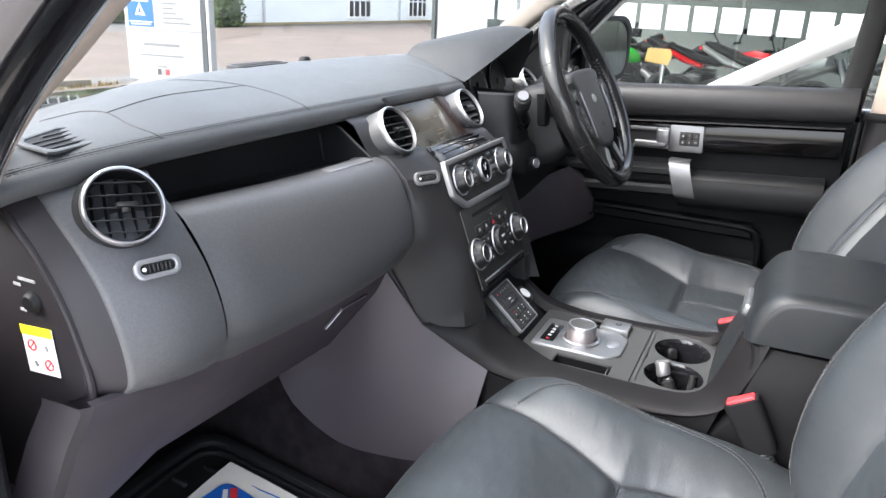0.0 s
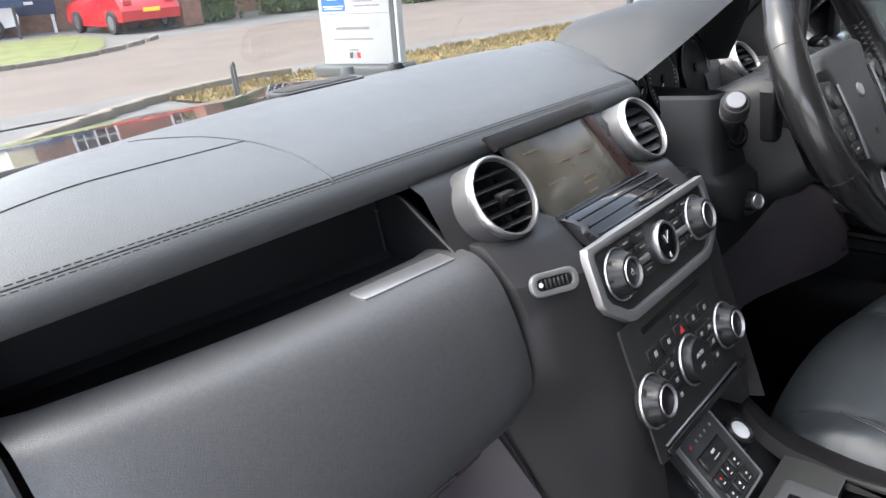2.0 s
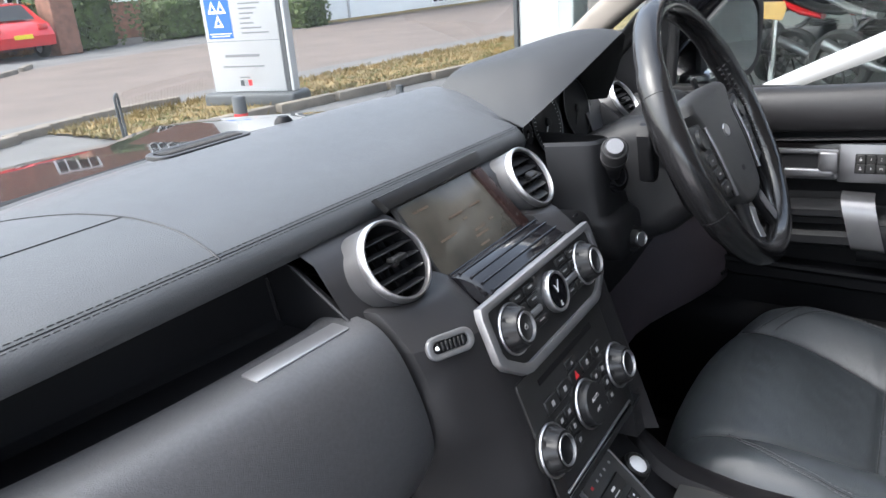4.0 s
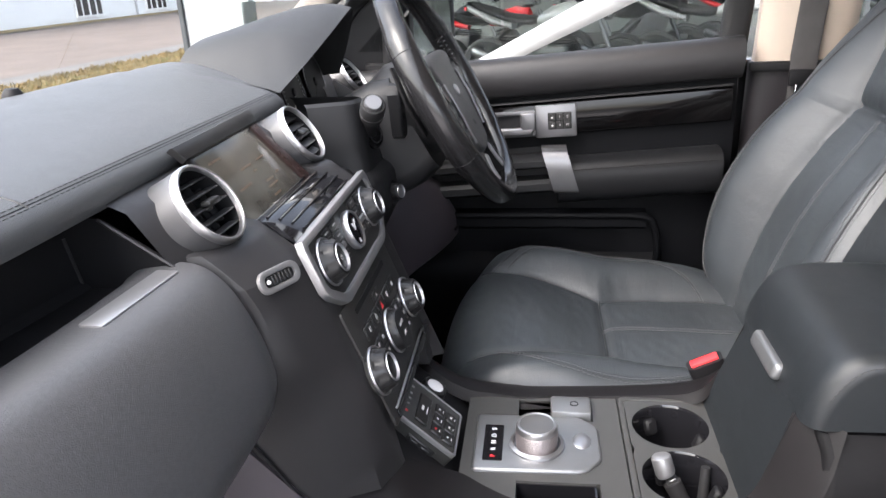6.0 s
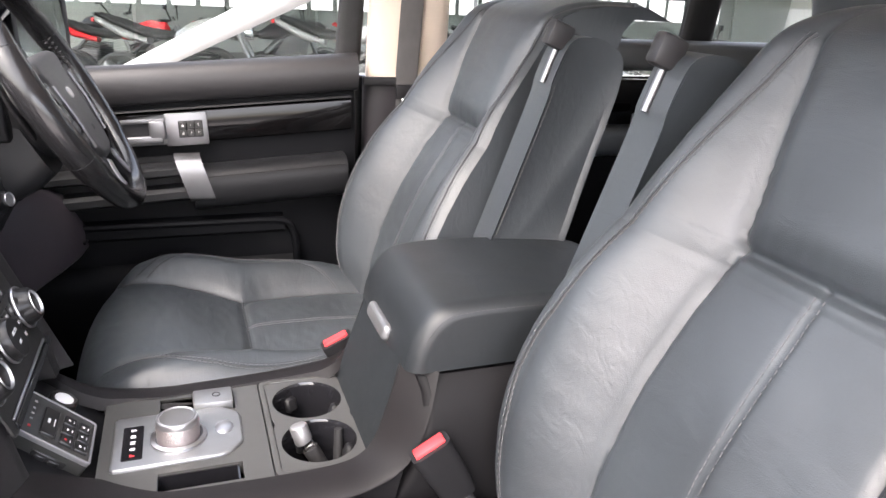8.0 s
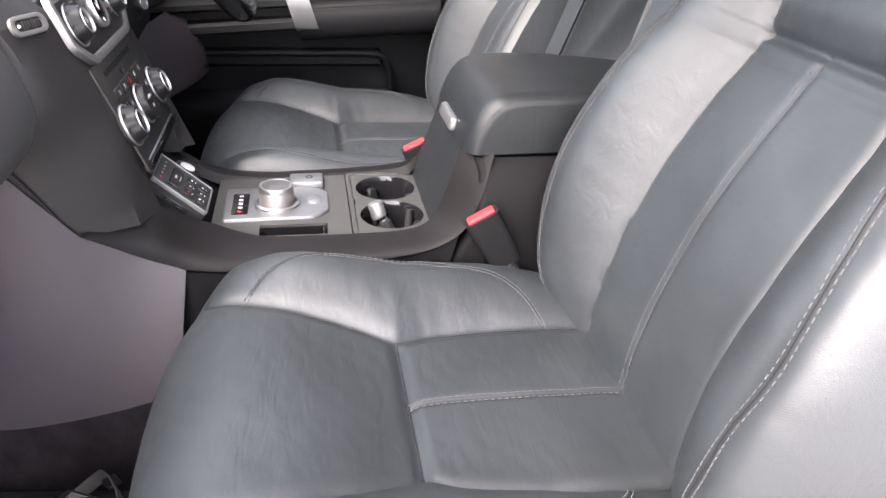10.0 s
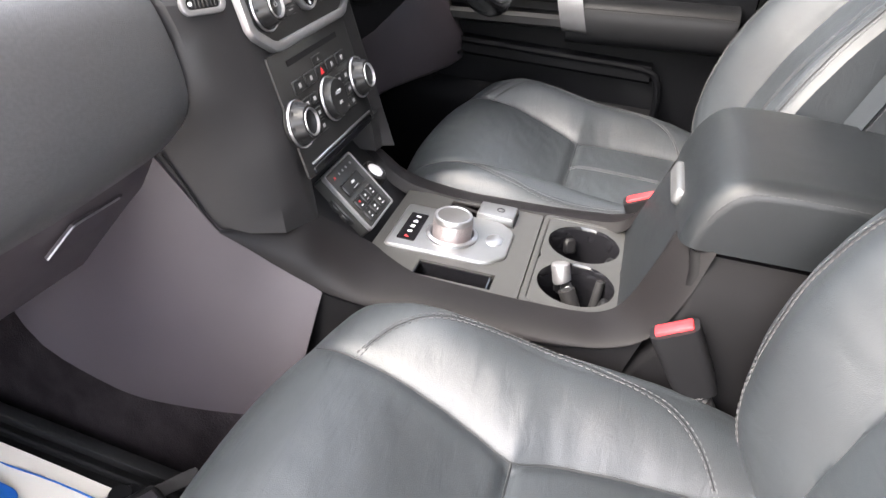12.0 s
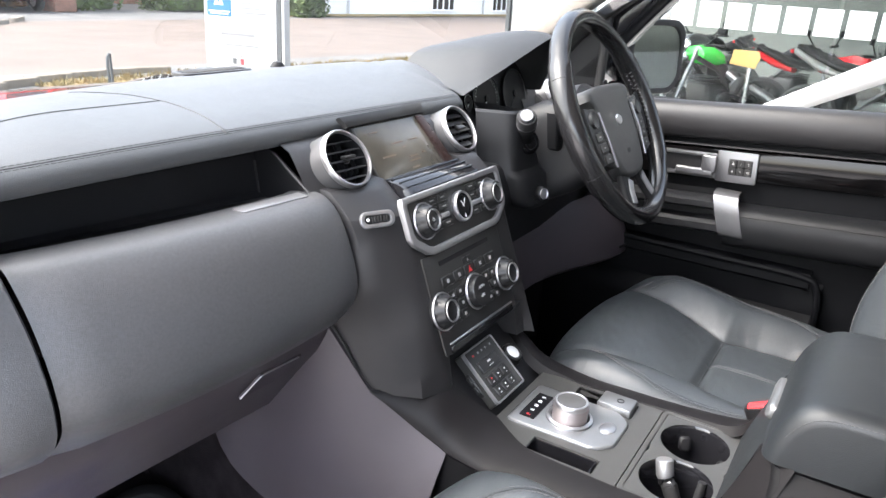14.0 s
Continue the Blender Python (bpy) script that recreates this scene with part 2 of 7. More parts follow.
def prism(poly, depth, bev=0.0, seg=2):
    """A polygon in the local xy plane, extruded from z 0 to depth."""
    n = len(poly)
    verts = [(x, y, 0) for x, y in poly] + [(x, y, depth) for x, y in poly]
    faces = [tuple(range(n))[::-1], tuple(range(n, 2 * n))] + [(i, (i + 1) % n, n + (i + 1) % n, n + i) for i in range(n)]
    bm = B(verts, faces)
    bmesh.ops.recalc_face_normals(bm, faces=bm.faces)
    if bev > 0:
        edges = [e for e in bm.edges if all(abs(v.co.z - depth) < 1e-6 for v in e.verts)]
        bmesh.ops.bevel(bm, geom=edges, offset=bev, segments=seg, affect="EDGES", profile=0.5)
    return bm


def rrect(w, h, r, n=5, cut=()):
    """A rectangle with rounded corners, centred."""
    pts = []
    for cx, cy, a0 in ((w / 2 - r, h / 2 - r, 0), (-w / 2 + r, h / 2 - r, 90), (-w / 2 + r, -h / 2 + r, 180), (w / 2 - r, -h / 2 + r, 270)):
        for i in range(n + 1):
            a = radians(a0 + 90 * i / n)
            pts.append((cx + r * math.cos(a), cy + r * math.sin(a)))
    return pts


def ring_plate(outer, inner, depth, bev=0.0):
    """A flat frame between two outlines of equal point count."""
    n = len(outer)
    verts = [(x, y, 0) for x, y in outer] + [(x, y, depth) for x, y in outer] + [(x, y, depth) for x, y in inner] + [(x, y, 0) for x, y in inner]
    faces = []
    for r in range(4):
        for i in range(n):
            j = (i + 1) % n
            a, b = r * n, ((r + 1) % 4) * n
            faces.append((a + i, a + j, b + j, b + i))
    bm = B(verts, faces)
    bmesh.ops.recalc_face_normals(bm, faces=bm.faces)
    if bev > 0:
        e = [e for e in bm.edges if all(abs(v.co.z - depth) < 1e-6 for v in e.verts) and not any(len(f.verts) == 4 and all(abs(v.co.z - depth) < 1e-6 for v in f.verts) and False for f in e.link_faces)]
        e = [x for x in e if abs(sum(f.normal.z > 0.9 for f in x.link_faces) - 1) < 0.5]
        bmesh.ops.bevel(bm, geom=e, offset=bev, segments=2, affect="EDGES", profile=0.5)
    return bm


def lathe(prof, n=40, closed=False):
    """Turn (radius, height) points round the local z axis."""
    rows = []
    for r, z in prof:
        rows.append([(r * math.cos(2 * math.pi * i / n), r * math.sin(2 * math.pi * i / n), z) for i in range(n)])
    bm = grid(rows, close_u=True, close_v=closed)
    bmesh.ops.remove_doubles(bm, verts=bm.verts, dist=1e-6)
    bmesh.ops.recalc_face_normals(bm, faces=bm.faces)
    return bm


def tube(path, r, n=10, closed=False, caps=True):
    pts = [Vector(p) for p in path]
    k = len(pts)
    rows = []
    up = None
    for i in range(k):
        a = pts[(i - 1) % k] if (closed or i > 0) else pts[i]
        b = pts[(i + 1) % k] if (closed or i < k - 1) else pts[i]
        d = (b - a).normalized()
        if up is None:
            up = d.orthogonal().normalized()
        up = (up - d * up.dot(d)).normalized()
        s = d.cross(up)
        rr = r[i] if isinstance(r, (list, tuple)) else r
        rows.append([pts[i] + (up * math.cos(2 * math.pi * j / n) + s * math.sin(2 * math.pi * j / n)) * rr for j in range(n)])
    return grid(rows, close_u=True, close_v=closed, caps=caps and not closed)


def smooth_path(pts, n=8):
    """Catmull-Rom through the points."""
    p = [Vector(q) for q in pts]
    p = [p[0] * 2 - p[1]] + p + [p[-1] * 2 - p[-2]]
    out = []
    for i in range(1, len(p) - 2):
        for j in range(n):
            t = j / n
            out.append(0.5 * (2 * p[i] + (p[i + 1] - p[i - 1]) * t + (2 * p[i - 1] - 5 * p[i] + 4 * p[i + 1] - p[i + 2]) * t * t + (3 * p[i] - p[i - 1] - 3 * p[i + 1] + p[i + 2]) * t ** 3))
    out.append(p[-2])
    return out


def lerp_at(x, table):
    """Values at x from rows of (x, v1, v2, ...)."""
    if x <= table[0][0]:
        return list(table[0][1:])
    for a, b in zip(table, table[1:]):
        if x <= b[0]:
            f = (x - a[0]) / (b[0] - a[0])
            return [p + (q - p) * f for p, q in zip(a[1:], b[1:])]
    return list(table[-1][1:])


def curve(tab, n=10):
    """A smooth function through (x, value) rows."""
    p = smooth_path([(a, b, 0) for a, b in tab], n)
    X, Y = np.array([q.x for q in p]), np.array([q.y for q in p])
    return lambda x: float(np.interp(x, X, Y))


FINE = ("stitching", "edge_stitching", "lid_stitching", "lacing", "marks", "leaves", "zoom_ribs")


def part(name, bm, material, parent=None, label="", sharp=38):
    me = bpy.data.meshes.new(name)
    bm.normal_update()
    bm.to_mesh(me)
    bm.free()
    me.materials.append(material)
    for p in me.polygons:
        p.use_smooth = True
    me.set_sharp_from_angle(angle=radians(sharp))
    ob = new(name, me)
    if parent is not None:
        ob.parent = parent
        ob.matrix_parent_inverse = Matrix()
    if name in FINE:
        tagged(ob, label or "fine repeated detail", kind="stuff")
    elif label:
        tagged(ob, label)
    return ob


def thing(name, label, category, group="", at=(0, 0, 0)):
    ob = new(name)
    ob.empty_display_size = 0.05
    ob.location = at
    return tagged(ob, label, category, group)


def struct(name, bm, material, label="", sharp=38):
    ob = part(name, bm, material, None, "", sharp)
    return tagged(ob, label, "", "", "structure")


def words(text, size, m, material, name, parent, depth=0.0003, align="CENTER"):
    cu = bpy.data.curves.new(name, "FONT")
    cu.body = text
    cu.size = size
    cu.align_x = align
    cu.align_y = "CENTER"
    cu.extrude = depth
    cu.resolution_u = 3
    tmp = bpy.data.objects.new(name, cu)
    scene.collection.objects.link(tmp)
    dg = bpy.context.evaluated_depsgraph_get()
    me = bpy.data.meshes.new_from_object(tmp.evaluated_get(dg))
    bpy.data.objects.remove(tmp)
    bm = bmesh.new()
    bm.from_mesh(me)
    bpy.data.meshes.remove(me)
    return part(name, moved(bm, m), material, parent)


def axes(origin, x, y):
    """A frame from its origin, its x way and roughly its y way."""
    x = Vector(x).normalized()
    z = x.cross(Vector(y)).normalized()
    y = z.cross(x)
    m = Matrix((x, y, z)).transposed().to_4x4()
    m.translation = origin
    return m


def sstep(a, b, x):
    t = max(0.0, min(1.0, (x - a) / (b - a)))
    return t * t * (3 - 2 * t)


def circle(r, n=32, cx=0, cy=0):
    return [(cx + r * math.cos(2 * math.pi * i / n), cy + r * math.sin(2 * math.pi * i / n)) for i in range(n)]


def dashes(path, length=0.004, gap=0.0025, r=0.0006):
    """Stitches along a path."""
    pts = [Vector(p) for p in path]
    step = length + gap
    dist = [0.0]
    for a, b in zip(pts, pts[1:]):
        dist.append(dist[-1] + (b - a).length)
    verts, faces = [], []
    d = 0.0

    def at(s):
        k = max(0, min(len(dist) - 2, int(np.searchsorted(dist, s)) - 1))
        f = (s - dist[k]) / max(1e-9, dist[k + 1] - dist[k])
        return pts[k].lerp(pts[k + 1], f)
    while d + length < dist[-1]:
        a, b = at(d), at(d + length)
        w = (b - a).normalized()
        s = w.orthogonal().normalized() * r
        u = w.cross(s).normalized() * r
        o = len(verts)
        verts += [a + s, a + u, a - s, a - u, b + s, b + u, b - s, b - u]
        faces += [(o, o + 1, o + 5, o + 4), (o + 1, o + 2, o + 6, o + 5), (o + 2, o + 3, o + 7, o + 6), (o + 3, o, o + 4, o + 7), (o, o + 3, o + 2, o + 1), (o + 4, o + 5, o + 6, o + 7)]
        d += step
    return B(verts, faces)


# ---- the car's shell ----
def quad_strip(rows, thick=0.0):
    return grid(rows)


floor_rows = [[(x, y, 0.62) for x in (-0.74, -0.2, 0.2, 0.74)] for y in (-2.6, 0.30, 0.45)]
floor_rows.append([(x, 0.62, 0.80) for x in (-0.74, -0.2, 0.2, 0.74)])
floor_rows.append([(x, 0.66, 1.25) for x in (-0.74, -0.2, 0.2, 0.74)])
struct("floor", grid(floor_rows), CARPET, "black carpeted car floor and footwell")
tun = []
for y in (-2.6, -0.4, 0.1, 0.45, 0.64):
    h = 0.80 if y < 0 else 0.84 + 0.3 * max(0, y)
    tun.append([(-0.19, y, 0.615), (-0.165, y, h - 0.04), (-0.12, y, h), (0.12, y, h), (0.165, y, h - 0.04), (0.19, y, 0.615)])
struct("floor_tunnel", grid(tun), CARPET, "carpeted transmission tunnel")

# roof with its lining, a dome closed at the sides
roof = []
for y in (-2.7, -2.4, -1.2, -0.35, -0.22):
    z = 1.86 if y < -0.3 else 1.80
    roof.append([(x, y, z - 0.16 * (abs(x) / 0.74) ** 6) for x in np.linspace(-0.74, 0.74, 13)])
struct("ceiling", grid(roof), BEIGE, "pale cloth roof lining of the car")
roof2 = [[(p[0] * 1.04, p[1] + 0.02, p[2] + 0.035) for p in r] for r in roof]
struct("roof_panel", grid(roof2), BODY, "black painted car roof")
struct("wall_tail", rbox(1.5, 0.06, 1.2, 0.01, 1, (0, -2.68, 1.22)), DARK, "dark rear end of the car")


def bar(pts, w, d, flat=(1, 0, 0)):
    """A pillar: a rounded rectangle swept along points; w along flat."""
    pts = [Vector(p) for p in pts]
    f = Vector(flat)
    rows = []
    for i, p in enumerate(pts):
        a, b = pts[max(0, i - 1)], pts[min(len(pts) - 1, i + 1)]
        t = (b - a).normalized()
        s = (f - t * f.dot(t)).normalized()
        u = t.cross(s)
        rows.append([p + s * x * w + u * y * d for x, y in rrect(1, 1, 0.3, 3)])
    return grid(rows, close_u=True, caps=True)


for side, tag in ((-1, "left"), (1, "right")):
    # windscreen pillars: cloth trim inside, painted frame outside
    dy = 0.0 if side < 0 else 0.165
    if side < 0:
        trim = smooth_path([(-0.692, 0.275, 1.27), (-0.688, 0.240, 1.335), (-0.680, 0.195, 1.395), (-0.672, 0.145, 1.44), (-0.660, 0.08, 1.50), (-0.638, -0.04, 1.60), (-0.60, -0.22, 1.74)], 5)
    else:
        trim = smooth_path([(0.715, 0.40, 1.29), (0.705, 0.265, 1.42), (0.68, 0.02, 1.60), (0.63, -0.25, 1.76)], 5)
    struct("trim_pillar_" + tag, bar(trim, 0.024 if side < 0 else 0.05, 0.035 if side < 0 else 0.05), PILLAR, "pale cloth-covered windscreen pillar trim")
    if side < 0:
        outer = smooth_path([(-0.775, 0.25, 1.22), (-0.772, 0.16, 1.38), (-0.753, 0.06, 1.50), (-0.712, -0.13, 1.68), (-0.69, -0.27, 1.79)], 5)
        struct("seal_pillar_left", tube([Vector(p) + Vector((0.046, -0.010, 0.0)) for p in outer], 0.008, 8), RUBBER, "black rubber door seal along the pillar")
    else:
        outer = smooth_path([(0.82, 0.29, 1.22), (0.81, 0.16, 1.40), (0.785, -0.03, 1.60), (0.72, -0.29, 1.79)], 5)
    struct("frame_pillar_" + tag, bar(outer, 0.075, 0.09), BODY, "black painted windscreen pillar")
    # rear pillars and rails
    struct("rail_" + tag, bar([(side * 0.70, -0.22, 1.77), (side * 0.71, -1.2, 1.79), (side * 0.71, -2.6, 1.75)], 0.09, 0.1), BEIGE, "pale roof rail trim")
    struct("sill_" + tag, rbox(0.14, 1.6, 0.16, 0.03, 3, (side * 0.78, -0.35, 0.60)), BODY, "black painted door sill")
    struct("wall_quarter_" + tag, rbox(0.08, 1.0, 0.62, 0.02, 2, (side * 0.77, -2.15, 0.98)), DARK, "dark rear quarter trim")
    struct("cowl_" + tag, rbox(0.05, 0.55, 0.62, 0.01, 1, (side * 0.755, 0.48, 0.92)), DARK, "dark footwell side trim")

# B pillar on the passenger side stands behind the open door
struct("wall_pillar_left", bar([(-0.77, -0.86, 0.62), (-0.76, -0.86, 1.25), (-0.70, -0.88, 1.78)], 0.07, 0.16), DARK, "dark door pillar trim")
# B pillar on the driver's side: dark below, pale above
struct("wall_pillar_lower", bar([(0.765, -0.625, 0.62), (0.765, -0.63, 1.285)], 0.06, 0.17), LOWER, "dark grey plastic door pillar trim")
struct("wall_pillar_upper", bar([(0.762, -0.635, 1.285), (0.75, -0.64, 1.5), (0.70, -0.65, 1.78)], 0.05, 0.17), BEIGE, "pale upper door pillar trim")

# windscreen
ws = []
for f in np.linspace(0, 1, 7):
    row = []
    for x in np.linspace(-1, 1, 15):
        y0 = 0.60 - 0.27 * abs(x) ** 2.2
        y1 = -0.20 - 0.06 * abs(x) ** 2.2
        row.append((x * (0.76 - 0.07 * f), y0 + (y1 - y0) * f, 1.30 + 0.50 * f - 0.03 * abs(x) ** 4 * f))
    ws.append(row)
wso = struct("window_1", grid(ws), GLASS, "clear windscreen")
wso.visible_shadow = False

# bonnet and wings ahead of the windscreen
bon = []
for y in np.linspace(0.42, 1.75, 14):
    row = []
    for x in np.linspace(-0.88, 0.88, 21):
        z = 1.287 - 0.085 * (y - 0.42) - 0.14 * sstep(1.35, 1.8, y) - 0.05 * abs(x / 0.88) ** 3
        z += 0.018 * (sstep(0.45, 0.52, abs(x)) - sstep(0.72, 0.82, abs(x)))
        row.append((x, y, z))
    bon.append(row)
bonnet = thing("car_bonnet", "glossy black painted bonnet outside the windscreen", "car bonnet")
part("bonnet_panel", grid(bon), BODY, bonnet)
for s in (-1, 1):
    part("wing", rbox(0.06, 1.4, 0.52, 0.02, 2, (s * 0.89, 1.08, 0.76)), BODY, bonnet)
part("nose", rbox(1.8, 0.06, 0.42, 0.02, 2, (0, 1.77, 0.70)), BODY, bonnet)
for x in (-0.5, -0.18, 0.32):
    part("washer_jet", moved(lathe([(0, 0.012), (0.012, 0.011), (0.018, 0.004), (0.02, 0)], 12), pose(x, 0.62, 1.268)), RUBBER, bonnet)
wip = thing("windscreen_wiper", "black wiper arm resting at the base of the windscreen", "wiper")
part("arm", tube([(0.45, 0.72, 1.268), (0.2, 0.78, 1.278), (-0.15, 0.76, 1.276)], 0.008, 8), RUBBER, wip)
part("blade", rbox(0.55, 0.012, 0.02, 0.003, 1, (-0.1, 0.775, 1.270)), RUBBER, wip)

# ---- dashboard ----
dash = thing("dashboard", "black leather-topped car dashboard with silver round air vents", "dashboard")

# front edge of the padded top, and its rear edge
EDGE = [(-0.72, 0.262, 1.300), (-0.66, 0.238, 1.318), (-0.60, 0.221, 1.326), (-0.51, 0.204, 1.333), (-0.40, 0.192, 1.336), (-0.27, 0.184, 1.337), (0.0, 0.180, 1.335), (0.22, 0.180, 1.332), (0.245, 0.20, 1.332)]


def pad_profile(x):
    yf, zf = lerp_at(x, EDGE)
    yr = 0.60 - 0.30 * abs(x / 0.74) ** 2.2
    ym = 0.40 - 0.17 * abs(x / 0.74) ** 2
    zm = 1.366 - 0.032 * sstep(0.40, 0.68, abs(x))
    pts = [(yf + 0.040, zf - 0.026), (yf + 0.008, zf - 0.025), (yf - 0.001, zf - 0.022), (yf - 0.004, zf - 0.015), (yf - 0.002, zf - 0.007), (yf + 0.005, zf), (yf + 0.016, zf + 0.005)]
    for f in (0.25, 0.5, 0.75, 1.0):
        pts.append((yf + 0.016 + (ym - yf - 0.016) * f, zf + 0.005 + (zm - zf - 0.005) * math.sin(f * math.pi / 2)))
    pts += [(ym + 0.03, zm - 0.002), (ym + 0.06, zm - 0.012), (yr, 1.325), (yr + 0.03, 1.29)]
    return pts


xs = list(np.linspace(-0.715, 0.235, 60))
part("top_pad", grid([[(x, y, z) for y, z in pad_profile(x)] for x in xs]), PAD, dash, "black grained leather top pad with a sewn edge")
# right of the hood the pad goes on behind the instrument hood
def pad_z(x, y):
    """Height of the padded top at a place."""
    pr = pad_profile(x)[5:]
    for a, b in zip(pr, pr[1:]):
        if a[0] <= y <= b[0]:
            return a[1] + (b[1] - a[1]) * (y - a[0]) / (b[0] - a[0])
    return pr[-1][1]


def on_pad(pts, lift=0.0008):
    return [(x, y, pad_z(x, y) + lift) for x, y in pts]


# the pad goes on beside and behind the instrument hood
beside = []
for x in np.linspace(0.2349, 0.345, 10):
    yl = max(0.19, 0.172 + (x - 0.23) * 2.046)
    yr = 0.60 - 0.30 * abs(x / 0.74) ** 2.2
    beside.append([(x, yl, pad_z(x, yl) - 0.03), (x, yl + 0.001, pad_z(x, yl))] + [(x, yl + (yr - yl) * f, pad_z(x, yl + (yr - yl) * f)) for f in (0.1, 0.2, 0.3, 0.45, 0.6, 0.8, 1.0)])
part("top_pad", grid(beside), PAD, dash)
rear = []
for x in np.linspace(0.345, 0.715, 20):
    yr = 0.60 - 0.30 * abs(x / 0.74) ** 2.2
    y0 = min(0.36, yr - 0.06)
    rear.append([(x, y0, 1.30), (x, y0 + 0.010, 1.345 - 0.02 * sstep(0.45, 0.7, x)), (x, (y0 + yr) / 2, 1.348 - 0.03 * sstep(0.4, 0.7, x)), (x, yr - 0.02, 1.335), (x, yr + 0.03, 1.29)])
part("top_pad", grid(rear), PAD, dash)


# seams of the cover: two arcs across, and the line between them
def seam(pts, n=6):
    return [(p.x, p.y) for p in smooth_path([(a, b, 0) for a, b in pts], n)]


seams = [seam([(-0.509, 0.210), (-0.517, 0.25), (-0.512, 0.289), (-0.525, 0.315), (-0.560, 0.335)]),
         seam([(-0.270, 0.191), (-0.262, 0.245), (-0.272, 0.298), (-0.300, 0.345), (-0.335, 0.375)]),
         seam([(-0.512, 0.289), (-0.40, 0.298), (-0.272, 0.298)])]
for s in seams:
    part("seam", tube(on_pad(s, -0.0003), 0.0010, 6), COLUMN, dash)
for back in (0.0065, 0.0125):
    line = on_pad([(x, lerp_at(x, EDGE)[0] + back) for x in np.linspace(-0.70, 0.225, 90)], 0.0001)
    part("edge_stitching", dashes(line, 0.0045, 0.002, 0.00055), DTHREAD, dash)
line = on_pad([(x, lerp_at(x, EDGE)[0] + 0.0095) for x in np.linspace(-0.70, 0.225, 90)], -0.0004)
part("edge_seam", tube(line, 0.0009, 6), COLUMN, dash)

# demister grille at the end of the pad, a tapered frame with slats
gm = axes((-0.593, 0.263, pad_z(-0.593, 0.263) - 0.0010), (1, 0, 0.01), (0, 0.97, 0.20))
gout = [(-0.042, 0.008), (-0.036, 0.016), (0.020, 0.031), (0.030, 0.029), (0.043, -0.014), (0.038, -0.021), (-0.024, -0.027), (-0.033, -0.024)]
gin = [(x * 0.80, y * 0.76) for x, y in gout]
dem = part("demister_grille", moved(ring_plate(gout, gin, 0.0026, 0.0010), gm), PAD, dash)
part("backing", moved(prism(gin, 0.0006), gm @ pose(0, 0, 0.0010)), DARK, dem)
for u, a, b in ((-0.014, -0.024, 0.028), (-0.005, -0.028, 0.029), (0.004, -0.030, 0.027), (0.013, -0.012, 0.024)):
    part("slat", moved(rbox(b - a, 0.0020, 0.0016, 0.0004, 1), gm @ pose((a + b) / 2, u, 0.0020, 0, 0, 7)), PLASTIC, dem)
# centre speaker grille at the back of the pad
sp = []
for i in range(26):
    x = -0.09 + 0.0042 * i
    sp.append(rbox(0.0020, 0.022, 0.003, 0.0008, 1, (x - 0.035, 0.435 , 1.366)))
gr = part("speaker_grille", join(*sp), DARK, dash)
part("surround", moved(ring_plate(rrect(0.130, 0.040, 0.014), rrect(0.114, 0.026, 0.009), 0.005, 0.002), pose(-0.0725, 0.435, 1.362)), PLASTIC, gr)
part("light_sensor", moved(lathe([(0, 0.010), (0.007, 0.009), (0.011, 0.004), (0.012, 0)], 16), pose(0.06, 0.435, 1.362)), DARK, dash)

# ---- end pod beside the glovebox ----
PODL = [(0.260, 1.312), (0.235, 1.297), (0.212, 1.272), (0.185, 1.242), (0.159, 1.202), (0.142, 1.158), (0.138, 1.124), (0.146, 1.108), (0.168, 1.096)]
CHEEK = PODL[:6] + [(0.134, 1.115), (0.150, 1.050), (0.20, 0.93)]
PODR = [(0.200, 1.305), (0.186, 1.288), (0.168, 1.270), (0.150, 1.248), (0.128, 1.216), (0.111, 1.176), (0.106, 1.140), (0.114, 1.116), (0.138, 1.092)]


def blend(a, b, f):
    return [(p[0] + (q[0] - p[0]) * f, p[1] + (q[1] - p[1]) * f) for p, q in zip(a, b)]


def fine(prof, n=4):
    return [(p.y, p.z) for p in smooth_path([(0, a, b) for a, b in prof], n)]


# the pod's side return takes the darker LOWER, which stands for its shade
part("pod_side_shaded", grid([[(x, y + d, z) for y, z in fine(PODL)] for x, d in ((-0.669, 0.034), (-0.667, 0.028), (-0.647, 0.0105), (-0.6425, 0.0065), (-0.641, 0.0072))]), LOWER, dash)
pod = [[(x, y + d, z) for y, z in fine(PODL)] for x, d in ((-0.6425, 0.010), (-0.6425, 0.0055), (-0.6415, 0.0025))]
for f in np.linspace(0, 1, 10):
    x = -0.638 + f * 0.094
    pod.append([(x, y - 0.006 * math.sin(f * math.pi), z) for y, z in fine(blend(PODL, PODR, f))])
pod.append([(-0.541, y + 0.004, z) for y, z in fine(PODR)])
pod.append([(-0.541, y + 0.16, z) for y, z in fine(PODR)])
part("end_pod", grid(pod), GLOVE, dash, "soft black plastic end panel")
# end cheek with the airbag switch and a warning label; its dark grey holds its shade
part("end_cheek", grid([[(-0.667, y + d, z + e) for y, z in fine(CHEEK)] for d, e in ((0.45, 0.0), (0.030, 0.0))]), LOWER, dash, "dark grey dashboard end cheek")
part("cheek_rib", tube([(-0.667, y + 0.031, z) for y, z in fine(CHEEK)[6:]], 0.004, 8), LOWER, dash)
sw = part("airbag_switch", moved(lathe([(0, 0.007), (0.007, 0.007), (0.0095, 0.005), (0.011, 0)], 20), pose(-0.6675, 0.231, 1.197, 0, -90, 0)), DARK, dash)
